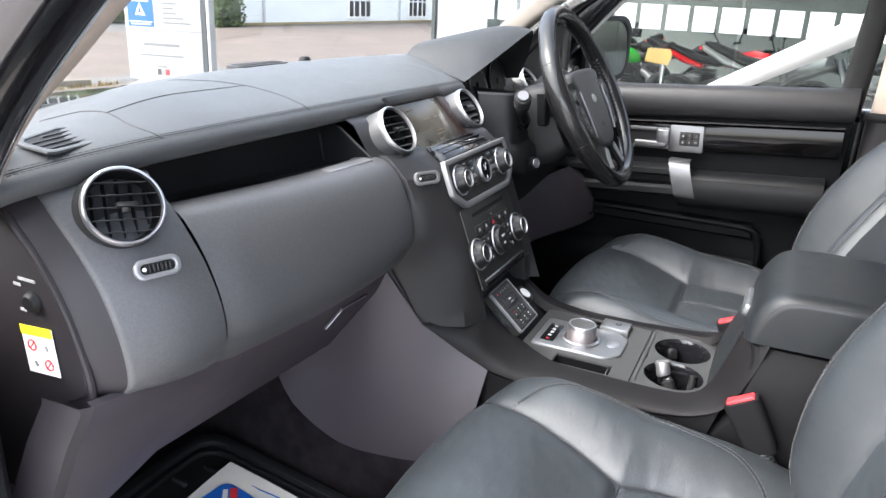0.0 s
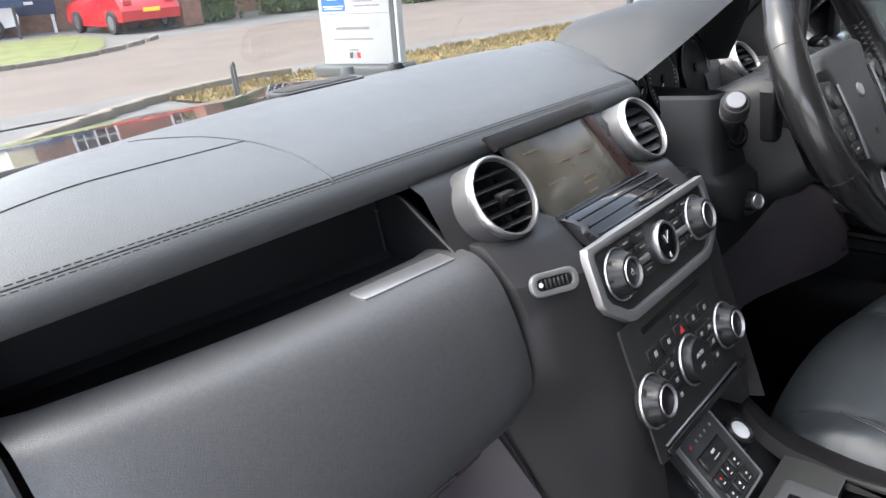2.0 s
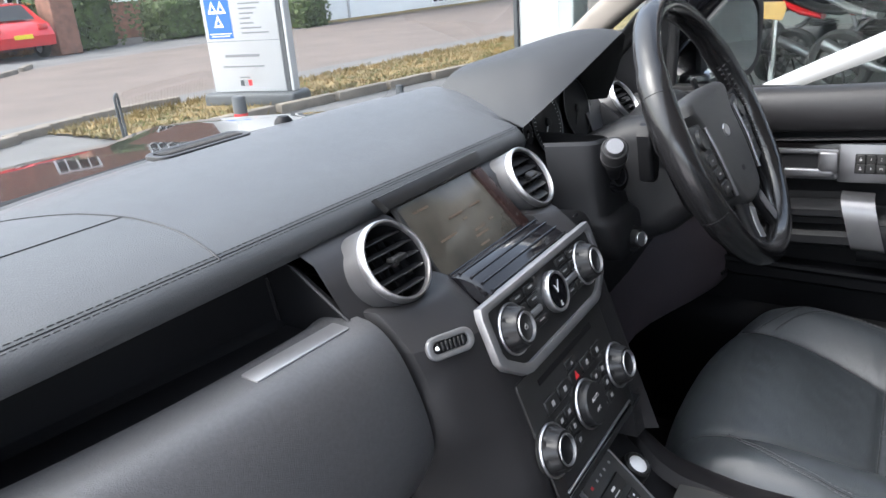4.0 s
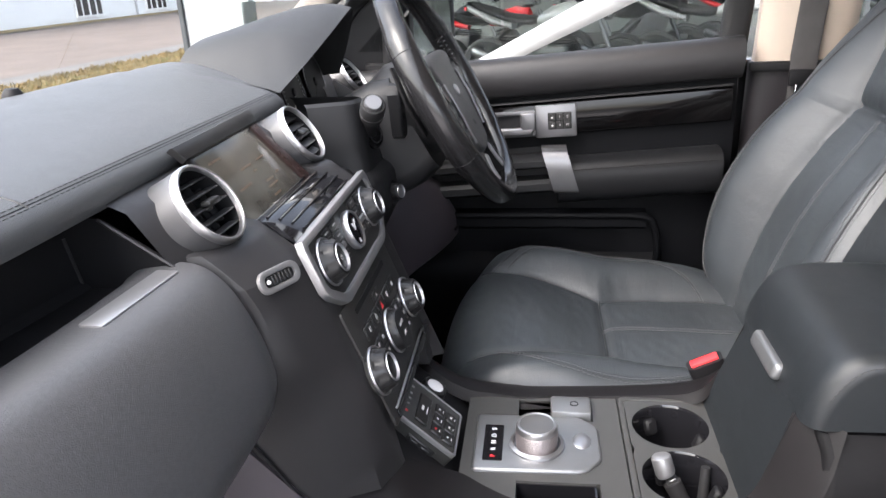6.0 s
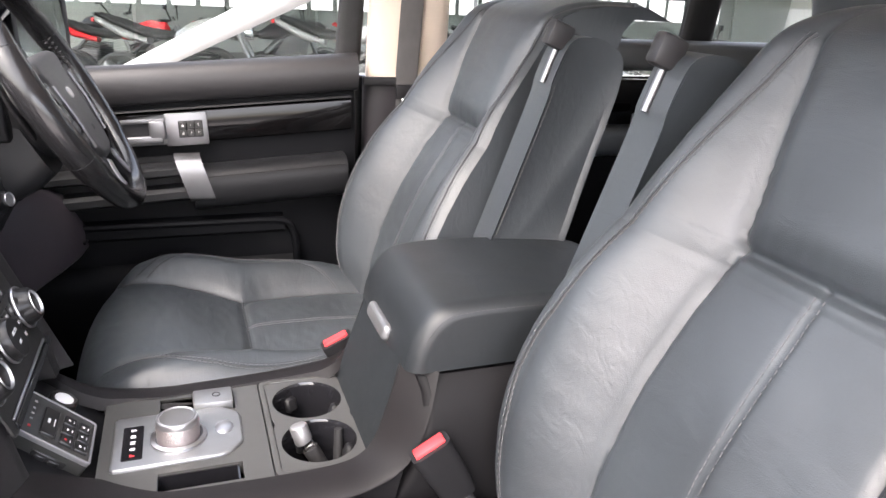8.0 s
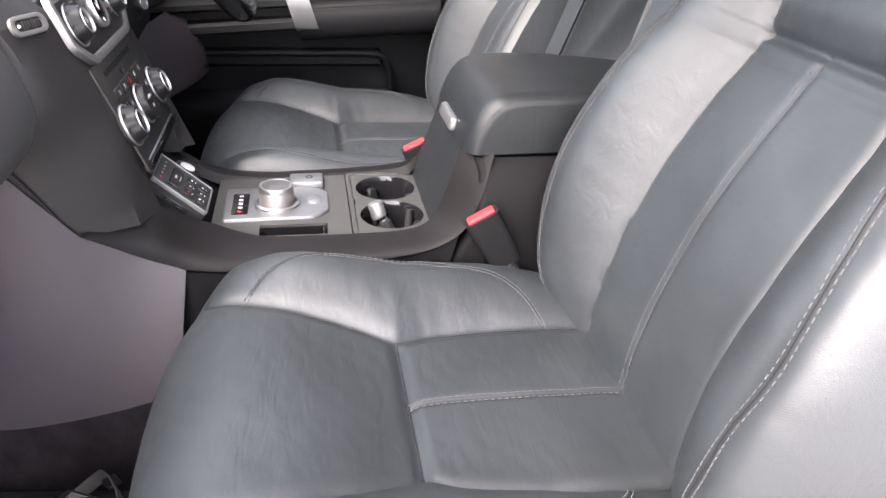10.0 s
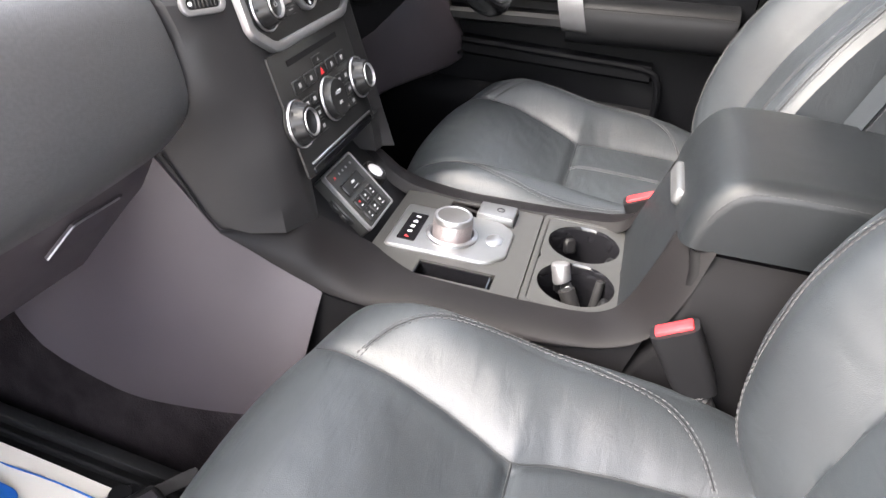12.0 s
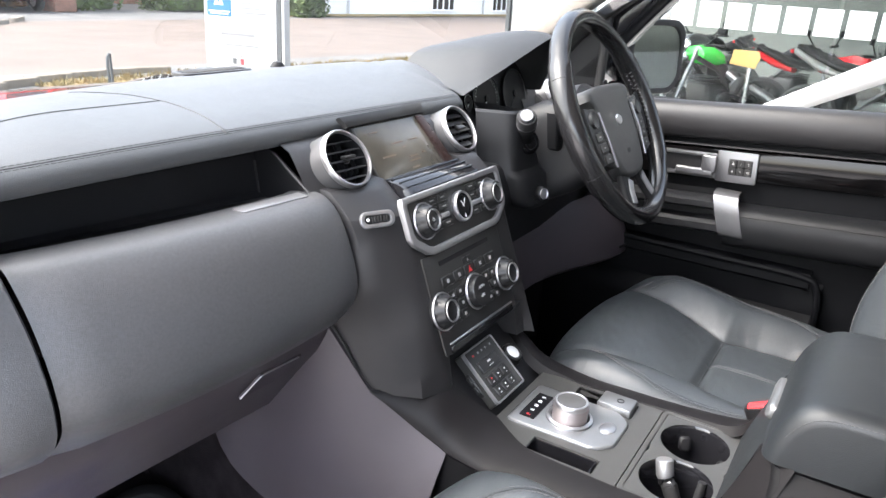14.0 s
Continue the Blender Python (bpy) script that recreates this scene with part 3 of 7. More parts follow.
for w, y, z in ((0.024, 0.235, 1.219), (0.010, 0.250, 1.212), (0.008, 0.246, 1.186)):
    part("print", rbox(0.0008, w, 0.003, 0, 1, (-0.6686, y, z)), DIM, sw)
LBM = axes((-0.6688, 0.2300, 1.1450), (0, -1, 0.09), (0, 0.09, 1))
lab = part("warning_label", moved(rbox(0.045, 0.051, 0.0010, 0.0002, 1), LBM), WHITE, dash, "white airbag label with a yellow band and red prohibition rings")
part("band", moved(rbox(0.045, 0.010, 0.0006, 0, 1, (0, 0.021, 0.0008)), LBM), YELLOW, lab)
for x, y in ((-0.010, 0.005), (0.010, -0.014)):
    part("ring", moved(tube([(x + 0.0055 * math.cos(a), y + 0.0055 * math.sin(a), 0.0008) for a in np.linspace(0, 2 * math.pi, 21)[:-1]], 0.0008, 5, True), LBM), RED, lab)
    part("stroke", moved(rbox(0.0100, 0.0013, 0.0006, 0, 1), LBM @ pose(x, y, 0.0008, 0, 0, 45)), RED, lab)
    part("print", moved(rbox(0.0035, 0.006, 0.0005, 0, 1), LBM @ pose(0.001 - x, y - 0.001, 0.0008, 0, 0, 20)), SIGNTEXT, lab)

# ---- glovebox ----
LIDL = [(0.220, 1.256), (0.206, 1.2645), (0.170, 1.266), (0.150, 1.249), (0.129, 1.218), (0.112, 1.178), (0.106, 1.143), (0.112, 1.120), (0.135, 1.092)]
LIDR = [(0.172, 1.256), (0.156, 1.2645), (0.116, 1.266), (0.091, 1.248), (0.073, 1.214), (0.062, 1.178), (0.062, 1.152), (0.076, 1.126), (0.104, 1.100)]
lid = []
for f in np.linspace(0, 1, 16):
    x = -0.536 + f * 0.344
    bow = 0.012 * math.sin(f * math.pi)
    inset = 0.006 * (sstep(0.04, 0, f) + sstep(0.96, 1, f))
    lid.append([(x, y - bow + inset, z) for y, z in fine(blend(LIDL, LIDR, f))])
glove = part("glovebox_lid", grid(lid), GLOVE, dash, "grained black plastic glovebox lid")
low = []
for f in np.linspace(-0.41, 1, 18):
    x = -0.536 + f * 0.344
    g = max(0, f)
    e = max(0, -f) / 0.41
    y0 = LIDL[-1][0] + (LIDR[-1][0] - LIDL[-1][0]) * f
    z0 = LIDL[-1][1] + (LIDR[-1][1] - LIDL[-1][1]) * g + 0.014 * e
    bow = 0.012 * math.sin(g * math.pi)
    low.append([(x, y0 + 0.014 - bow, z0 + 0.006), (x, y0 + 0.007 - bow, z0 + 0.003), (x, y0 + 0.006 - bow, z0 - 0.003), (x - 0.014 * e * e, y0 + 0.022 - 0.006 * e, z0 - 0.040), (x - 0.024 * e * e, y0 + 0.054 - 0.022 * e, z0 - 0.082 - 0.01 * e), (x - 0.034 * e * e, y0 + 0.104 - 0.055 * e, z0 - 0.148 - 0.01 * e), (x, y0 + 0.130 - 0.06 * e, z0 - 0.154 - 0.01 * e), (x, y0 + 0.40, z0 - 0.12)])
side = [[(p[0], p[1], p[2]), (p[0] - 0.010, p[1] + 0.005, p[2] + 0.001), (p[0] - 0.016, p[1] + 0.05, p[2] + 0.004)] for p in low[0][1:7]]
lower_glove = part("lower_glovebox", grid(low), KICK, dash, "dark grey lower glovebox panel")
# dark strip in the joint, also standing for the shadow under the lid's lip
part("shut_line", tube([(p[1][0], p[1][1] - 0.0045, p[1][2] + 0.001) for p in low[6:]], 0.0018, 6), DARK, lower_glove)
part("end_flange", grid(side), LOWER, lower_glove)
# pull handle with a bright edge, set in the lower panel
HND = [Vector((-0.318, 0.1360, 1.046)), Vector((-0.298, 0.1205, 1.073)), Vector((-0.232, 0.1200, 1.071)), Vector((-0.256, 0.1360, 1.043))]
out = Vector((-0.09, -0.85, -0.5)).normalized()
rim = [HND[0].lerp(HND[1], f) for f in (0.0, 0.5, 0.85)] + [HND[1].lerp(HND[2], f) for f in (0.06, 0.5, 0.92)]
plate = [[p + out * d for p in (HND[0], HND[1], HND[2], HND[3])] for d in (-0.0025, 0.0008)]
part("handle", grid(plate, close_u=True, caps=True), KICK, lower_glove)
part("handle_edge", tube(smooth_path([tuple(p + out * 0.0012) for p in rim], 4), 0.0010, 6), SILVER, lower_glove, "bright chrome handle edge")
# silver release bar on top of the lid
stm = axes((-0.258, 0.1375, 1.2662), (0.995, -0.085, 0.0), (0.085, 0.995, 0.0))
part("release_bar", moved(prism(rrect(0.094, 0.019, 0.002, 2), 0.0022, 0.0006), stm), BRUSHED, dash, "satin silver release bar")

# open tray above the glovebox
tr = []
for f in np.linspace(-0.03, 1, 12):
    x = -0.536 + f * 0.336
    yb = 0.268 - 0.054 * f
    yf = LIDL[0][0] + (LIDR[0][0] - LIDL[0][0]) * f - 0.012 * math.sin(max(0, f) * math.pi)
    tr.append([(x, yf - 0.03, 1.250), (x, yf + 0.006, 1.247), (x, yb - 0.006, 1.247), (x, yb + 0.001, 1.253), (x, yb + 0.012, 1.310), (x, yb + 0.012, 1.345)])
tray = part("storage_tray", grid(tr), DARK, dash, "dark open storage tray")
part("tray_end", moved(prism([(0.128, 1.262), (0.19, 1.305), (0.215, 1.310), (0.29, 1.312), (0.29, 1.243), (0.13, 1.243)], 0.004), axes((-0.1995, 0, 0), (0, 1, 0), (0, 0, 1))), DARK, tray)
part("tray_rib", tube([(-0.201, 0.190, 1.306), (-0.201, 0.165, 1.288), (-0.201, 0.128, 1.262)], 0.0018, 6), PLASTIC, tray)
part("tray_rib", tube([(-0.2015, 0.214, 1.247), (-0.2015, 0.222, 1.29)], 0.0015, 6), PLASTIC, tray)


# ---- round air vents ----
def vent(c, yaw, pitch, r, parent, turn=0, tilt=8, sleeve=None):
    n = Vector((-math.sin(radians(yaw)) * math.cos(radians(pitch)), -math.cos(radians(yaw)) * math.cos(radians(pitch)), math.sin(radians(pitch))))
    xa = Vector((0, 0, 1)).cross(n).normalized()
    m = axes(c, xa, n.cross(xa)) @ pose(0, 0, 0, 0, 0, turn)
    v = part("air_vent", moved(lathe([(r * 0.890, -0.006), (r * 0.895, 0.0005), (r * 0.915, 0.0024), (r * 0.955, 0.0026), (r * 0.99, 0.0008), (r * 1.005, -0.002), (r * 1.005, -0.005)], 56), m), SILVER, parent, "round air vent with a satin silver ring")
    part("collar", moved(lathe([(r * 1.002, -0.0045), (r * 1.012, -0.007), (r * 1.025, -0.018), (r * 1.055, -0.028), (r * 1.07, -0.034)], 48), m), sleeve or PLASTIC, v)
    part("barrel", moved(lathe([(0.0, -0.022), (r * 0.8, -0.022), (r * 0.893, -0.003)], 40), m), DARK, v)
    for i in range(-2, 3):
        y = i * r * 0.31
        w = 2 * math.sqrt(max(0, (r * 0.885) ** 2 - y * y))
        part("slat", moved(rbox(w, 0.0013, 0.011, 0.0004, 1), m @ pose(0, y, -0.008, tilt, 0, 0)), PLASTIC, v)
    for i in range(-2, 3):
        x = i * r * 0.32
        h = 2 * math.sqrt(max(0, (r * 0.78) ** 2 - x * x))
        part("vane", moved(rbox(0.0016, h, 0.006, 0.0004, 1), m @ pose(x, 0, -0.0185, 0, 20, 0)), DARK, v)
    part("tab", moved(join(rbox(r * 0.52, r * 0.13, 0.010, 0.003, 2, (r * 0.05, 0.001, -0.001)), rbox(r * 0.24, r * 0.26, 0.006, 0.003, 2, (r * 0.05, -0.002, -0.005))), m @ pose(0, 0, 0, tilt, 0, 0)), STACK, v)
    return v


vent((-0.601, 0.172, 1.287), 24, 26, 0.0395, dash, -5)
vent((-0.1450, 0.1220, 1.3015), 3, 34, 0.0377, dash, 0, 22, SLEEVE)
vent((0.1277, 0.1260, 1.3015), 0, 34, 0.0375, dash, 0, 52, SLEEVE)
vent((0.6120, 0.1800, 1.3010), 1, 35, 0.0372, dash, 0, 40, SLEEVE)


# thumbwheels below the vents
def thumbwheel(m, parent):
    o = rrect(0.046, 0.020, 0.009, 6)
    i = rrect(0.034, 0.010, 0.0045, 6)
    t = part("thumbwheel", moved(ring_plate(o, i, 0.004, 0.0012), m), BRUSHED, parent, "silver-framed ribbed thumbwheel")
    part("well", moved(prism(i, 0.0008), m @ pose(0, 0, 0.0005)), DARK, t)
    for k in range(7):
        part("wheel_rib", moved(rbox(0.0026, 0.0085, 0.004, 0.0008, 1, (-0.012 + 0.004 * k, 0, 0.002)), m), RUBBER, t)
    part("mark", moved(lathe([(0, 0.0045), (0.0016, 0.0045), (0.002, 0.003)], 10), m @ pose(-0.0135, 0, 0)), PRINT, t)
    return t


thumbwheel(axes((-0.606, 0.131, 1.233), (0.93, -0.33, 0.0), (0.12, 0.35, 0.9)), dash)
thumbwheel(axes((-0.155, 0.0685, 1.238), (0.90, -0.43, 0.0), (0.15, 0.36, 0.9)), dash)

# ---- centre stack ----
LEAN_T = 0.385


def face_y(z):
    return 0.003 + (z - 1.103) * LEAN_T


SIDE = [(0.965, 0.085), (1.00, 0.066), (1.05, 0.085), (1.10, 0.096), (1.125, 0.080), (1.16, 0.063), (1.21, 0.072), (1.24, 0.088), (1.262, 0.112), (1.272, 0.125)]
stack = []
for z in (1.009, 1.013, 1.022, 1.04, 1.06, 1.08, 1.10, 1.115, 1.13, 1.145, 1.16, 1.18, 1.20, 1.22, 1.238, 1.252, 1.262, 1.268):
    yf = face_y(z)
    if z > 1.238:
        yf += (z - 1.238) * 0.9
    yl = lerp_at(z, SIDE)[0]
    yl = max(yl, yf + 0.012)
    k = max(0.0, min(1.0, (1.10 - z) / 0.10))
    row = [(-0.190 + 0.022 * k, 0.24, z), (-0.188 + 0.012 * k, yl + 0.02, z), (-0.182 + 0.009 * k, yl, z), (-0.165 + 0.012 * k, yl - 0.4 * (yl - yf) , z), (-0.14, yf + 0.10 * (yl - yf) + 0.004 + 0.020 * k, z), (-0.127 + 0.022 * k, yf + 0.002 + 0.019 * k, z), (-0.119 + 0.026 * k, yf + 0.018 * k, z), (0.119, yf + 0.018 * k, z), (0.127, yf + 0.002, z), (0.135, yf + 0.012, z), (0.140, yf + 0.05, z), (0.142, 0.24, z)]
    stack.append(row)
top = []
for p in stack[-1]:
    top.append((p[0], max(p[1], 0.14), 1.272))
stack.append(top)
# the opening under the control face stays free: the body is split there
low_rows = [r for r in stack if r[0][2] <= 1.062]
up_rows = [r for r in stack if r[0][2] >= 1.055]
part("centre_fascia", grid([r for r in up_rows if r[0][2] <= 1.2381]), FASCIA, dash, "soft black plastic centre stack")
for s in (-1, 1):
    sh = []
    for r in up_rows[:-1]:
        z = r[0][2]
        if z < 1.2379:
            continue
        yf = r[6][1]
        if s < 0:
            sh.append(r[:6] + [(-0.105, yf + 0.003, z), (-0.090, yf + 0.014, z), (-0.087, 0.15, z)])
        else:
            sh.append([(0.087, 0.15, z), (0.090, yf + 0.014, z), (0.105, yf + 0.003, z)] + r[8:])
    sh.append([(p[0], max(p[1], 0.135), 1.270) for p in sh[-1]])
    part("fascia_shoulder", grid(sh), PLASTIC, dash)
part("stack_cheek", grid([r[:7] + [(-0.086, r[6][1] + 0.004, r[6][2]), (-0.085, r[6][1] + 0.02, r[6][2]), (-0.085, 0.12, r[6][2])] for r in low_rows]), FASCIA, dash)
part("stack_cheek", grid([[(0.096, 0.12, r[6][2]), (0.096, r[7][1] + 0.02, r[6][2]), (0.098, r[7][1] + 0.002, r[6][2])] + r[7:] for r in low_rows]), FASCIA, dash)
part("stack_recess", join(rbox(0.20, 0.01, 0.14, 0, 1, (0, 0.11, 1.02)), rbox(0.20, 0.13, 0.006, 0, 1, (0, 0.05, 1.062))), DARK, dash)

# collars of the two middle vents and the screen between them
part("stack_foot", B([(-0.186, 0.24, 1.010), (-0.172, 0.066, 1.010), (-0.155, 0.045, 1.010), (-0.13, 0.012, 1.010), (-0.09, -0.012, 1.010), (-0.085, 0.1, 1.010)], [(0, 1, 2, 3, 4, 5)]), DARK, dash)
# fascia wings that carry the vents
for s in (-1, 1):
    a, b = 0.085 * s, 0.192 if s > 0 else -0.2005
    rows = []
    for f in np.linspace(0, 1, 9):
        x = a + (b - a) * f
        e = sstep(0.75, 1.0, f)
        rows.append([(x, 0.119 + 0.012 * e, 1.258), (x, 0.139 + 0.011 * e, 1.287), (x, 0.155 + 0.010 * e, 1.310), (x, 0.186, 1.320), (x, 0.21, 1.316)])
    part("vent_panel", grid(rows), PLASTIC, dash)
    # inner flank beside the screen
    part("screen_flank", B([(a, 0.090, 1.246), (a, 0.119, 1.258), (a, 0.139, 1.287), (a, 0.155, 1.310), (a, 0.186, 1.320), (0.079 * s, 0.192, 1.318), (0.079 * s, 0.124, 1.246)], [(0, 1, 2, 3, 4, 5, 6)]), PLASTIC, dash)
sm = axes((-0.010, 0.1375, 1.2865), (1, 0, 0), (0, 0.62, 0.785))
scr = part("screen", moved(prism(rrect(0.150, 0.092, 0.004, 3), 0.003, 0.001), sm), SCREEN, dash, "dim navigation screen under glossy glass")
for x, y, w in ((-0.056, 0.033, 0.006), (-0.042, 0.033, 0.018), (-0.004, 0.012, 0.026), (0.006, 0.004, 0.008), (0.034, 0.012, 0.022), (-0.034, -0.004, 0.030), (0.018, -0.012, 0.020), (0.016, -0.018, 0.026), (0.044, -0.010, 0.008), (0.010, -0.028, 0.018)):
    part("screen_text", moved(rbox(w, 0.0022, 0.0004, 0, 1, (x, y, 0.0033)), sm), SCREENTEXT, scr)
part("screen_frame", moved(ring_plate(rrect(0.158, 0.100, 0.005), rrect(0.149, 0.090, 0.004), 0.0045, 0.001), sm @ pose(0, 0, -0.001)), STACK, dash)
part("screen_brow", moved(prism([(-0.088, 0.0), (0.088, 0.0), (0.094, 0.016), (-0.094, 0.016)], 0.007, 0.002), sm @ pose(0, 0.046, 0)), STACK, dash)
part("screen_veneer", moved(prism([(0.064, 0.044), (0.081, 0.044), (0.100, -0.052), (0.080, -0.052)], 0.007, 0.002), sm), VENEER, dash, "dark brown veneer strip beside the screen")
# ridged piano black lid between screen and radio
RIDGE = [(0.057, 1.2445), (0.0625, 1.2520), (0.072, 1.2580), (0.083, 1.2625), (0.095, 1.2650), (0.107, 1.2645), (0.116, 1.2590), (0.120, 1.248)]
shelf = part("gloss_shelf", grid([[(x, y + d, z - 2.0 * d) for y, z in fine(RIDGE, 4)] for x, d in ((-0.088, 0.006), (-0.084, 0.001), (-0.078, 0.0), (0.0, 0.0), (0.080, 0.0), (0.086, 0.001), (0.090, 0.006))]), GLOSS, dash, "ridged piano black lid")
for y, z in fine(RIDGE, 2)[3:12:2]:
    part("ridge", tube([(-0.080, y, z + 0.0002), (0.084, y, z + 0.0002)], 0.0013, 8), GLOSS, shelf)
part("shelf_edge", tube([(-0.082, 0.0640, 1.2535), (0.084, 0.0640, 1.2535)], 0.0012, 8), SILVER, shelf)

# control faces share one leaning plane
FM = axes((0, 0.003, 1.103), (1, 0, 0), (0, LEAN_T, 1))


def knob(x, u, r, parent, face="power", fm=FM):
    k = part("knob", moved(lathe([(r * 1.015, 0.0036), (r * 1.03, 0.0050), (r * 1.00, 0.0064), (r * 0.955, 0.0060), (r * 0.94, 0.004)], 44), fm @ pose(x, u, 0.001)), SILVER, parent, "rotary knob with a silver ring")
    part("skirt", moved(lathe([(r * 1.0, 0.0), (r * 1.015, 0.0038)], 32), fm @ pose(x, u, 0.001)), STACK, k)
    g = lathe([(r * 0.93, 0.003), (r * 0.92, 0.006), (r * 0.86, 0.008), (r * 0.78, 0.0150), (r * 0.70, 0.0175), (r * 0.60, 0.0178)], 48)
    for w in g.verts:
        if w.co.z > 0.007:
            # eight flutes round the grip
            f = 1 - 0.075 * max(0.0, math.cos(8 * math.atan2(w.co.y, w.co.x))) * (w.co.z < 0.016)
            w.co.x *= f
            w.co.y *= f
    part("grip", moved(g, fm @ pose(x, u, 0.002)), GRIP, k)
    part("inner_ring", moved(lathe([(r * 0.60, 0.0170), (r * 0.585, 0.0188), (r * 0.54, 0.0188), (r * 0.52, 0.0160)], 32), fm @ pose(x, u, 0.002)), SILVER, k)
    part("cap", moved(lathe([(0, 0.0165), (r * 0.40, 0.0165), (r * 0.53, 0.0158)], 24), fm @ pose(x, u, 0.002)), DARK if face != "power" else STACK, k)
    if face == "power":
        part("symbol", moved(join(tube([(0.0024 * math.cos(a), 0.0024 * math.sin(a), 0) for a in np.linspace(2.2, 7.2, 12)], 0.0003, 5), rbox(0.0006, 0.0032, 0.0005, 0, 1, (0, 0.002, 0))), fm @ pose(x, u, 0.0190)), DIM, k)
    return k


RM = FM @ pose(-0.003, 0.006, 0)
HM = FM @ pose(-0.013, 0.011, 0)
fo = [(-0.121, 0.158), (-0.124, 0.150), (-0.124, 0.108), (-0.118, 0.098), (-0.092, 0.080), (-0.080, 0.077), (0.080, 0.077), (0.092, 0.080), (0.118, 0.098), (0.124, 0.108), (0.124, 0.150), (0.121, 0.158)]
fi = [(-0.112, 0.150), (-0.114, 0.146), (-0.114, 0.112), (-0.110, 0.105), (-0.088, 0.090), (-0.078, 0.087), (0.078, 0.087), (0.088, 0.090), (0.110, 0.105), (0.114, 0.112), (0.114, 0.146), (0.112, 0.150)]
radio = part("radio_panel", moved(prism(fi, 0.004), RM), STACK, dash, "black radio panel in a satin silver eight-sided frame")
part("frame", moved(ring_plate(fo, fi, 0.008, 0.0022), RM), BRUSHED, radio)
knob(-0.083, 0.122, 0.0235, radio, "power", RM)
knob(0.085, 0.122, 0.0235, radio, "mode", RM)
clk = part("clock", moved(lathe([(0.0205, 0.0), (0.0215, 0.005), (0.020, 0.009), (0.0175, 0.0085)], 40), RM @ pose(0.004, 0.122, 0.003)), SILVER, radio, "analogue clock with a dark dial")
part("dial", moved(lathe([(0, 0.007), (0.0178, 0.007)], 32), RM @ pose(0.004, 0.122, 0.003)), GLOSS, clk)
part("clock_hand", moved(rbox(0.0009, 0.013, 0.0006, 0, 1, (0, 0.005, 0.0078)), RM @ pose(0.004, 0.122, 0.003, 0, 0, -35)), PRINT, clk)
part("clock_hand", moved(rbox(0.0009, 0.009, 0.0006, 0, 1, (0, 0.0035, 0.0078)), RM @ pose(0.004, 0.122, 0.003, 0, 0, 25)), PRINT, clk)
words("6", 0.008, RM @ pose(0.004, 0.1085, 0.0105), PRINT, "numeral", clk)
for x in (-0.047, 0.052):
    for u, txt in ((0.142, 1), (0.130, 1), (0.108, 0)):
        for dx in (-0.013, 0.013):
            bt = part("button", moved(rbox(0.023, 0.009, 0.003, 0.001, 1), RM @ pose(x + dx, u, 0.0045)), STACK, radio)
            part("print", moved(rbox(0.009, 0.0014, 0.0004, 0, 1), RM @ pose(x + dx, u + 0.001, 0.0062)), DIM, bt)
    part("rocker", moved(rbox(0.044, 0.007, 0.004, 0.0015, 1), RM @ pose(x, 0.119, 0.0045)), BRUSHED, radio)

hv = part("climate_panel", moved(prism(rrect(0.196, 0.130, 0.004), 0.0025, 0.001), HM @ pose(0, 0.008, 0)), STACK, dash, "black climate control panel with three knobs")
part("disc_slot", moved(rbox(0.128, 0.006, 0.001, 0, 1), HM @ pose(0, 0.058, 0.0028)), DARK, hv, "thin dark disc slot")
part("button", moved(rbox(0.022, 0.009, 0.002, 0.0008, 1), HM @ pose(0.0, 0.046, 0.003)), STACK, hv)
part("print", moved(B([(-0.003, -0.002, 0.0043), (0.003, -0.002, 0.0043), (0, 0.002, 0.0043)], [(0, 1, 2)]), HM @ pose(0.0, 0.046, 0)), DIM, hv)
for i in range(5):
    x = -0.056 + 0.028 * i
    bt = part("switch", moved(rbox(0.026, 0.014, 0.003, 0.001, 1), HM @ pose(x, 0.0325, 0.003)), STACK, hv)
    part("print", moved(rbox(0.005, 0.005, 0.0004, 0, 1) if i != 2 else B([(-0.005, -0.004, 0), (0.005, -0.004, 0), (0, 0.005, 0)], [(0, 1, 2)]), HM @ pose(x, 0.0325, 0.0047)), RED if i == 2 else DIM, bt)
knob(-0.084, 0.0, 0.0245, hv, "climate", HM)
knob(0.084, 0.0, 0.0245, hv, "climate", HM)
mk = part("knob", moved(lathe([(0.0250, 0.0030), (0.0255, 0.0045), (0.0248, 0.006), (0.0236, 0.006), (0.0228, 0.004)], 40), HM @ pose(0, 0, 0.001)), SILVER, hv, "fan knob with a silver ring and a printed cap")
part("grip", moved(lathe([(0.0225, 0.0), (0.0220, 0.011), (0.0205, 0.0135), (0, 0.0135)], 40), HM @ pose(0, 0, 0.002)), GRIP, mk)
words("AUTO", 0.0055, HM @ pose(0, 0.006, 0.0157), DIM, "print", mk)
words("A/C", 0.0055, HM @ pose(0, -0.006, 0.0157), DIM, "print", mk)
for s in (-1, 1):
    for u in (0.012, -0.004, -0.019):
        for dx in (-0.009, 0.009):
            bt = part("button", moved(rbox(0.017, 0.012, 0.0025, 0.0008, 1), HM @ pose(s * 0.044 + dx, u, 0.003)), STACK, hv)
            part("print", moved(rbox(0.005, 0.004, 0.0004, 0, 1), HM @ pose(s * 0.044 + dx, u, 0.0045)), DIM, bt)
part("ashtray_slot", moved(rbox(0.17, 0.008, 0.004, 0.001, 1), HM @ pose(0, -0.052, 0.003)), GLOSS, hv)
part("slot_trim", moved(rbox(0.17, 0.0025, 0.003, 0.0008, 1), HM @ pose(0.0, -0.044, 0.004)), SILVER, hv)
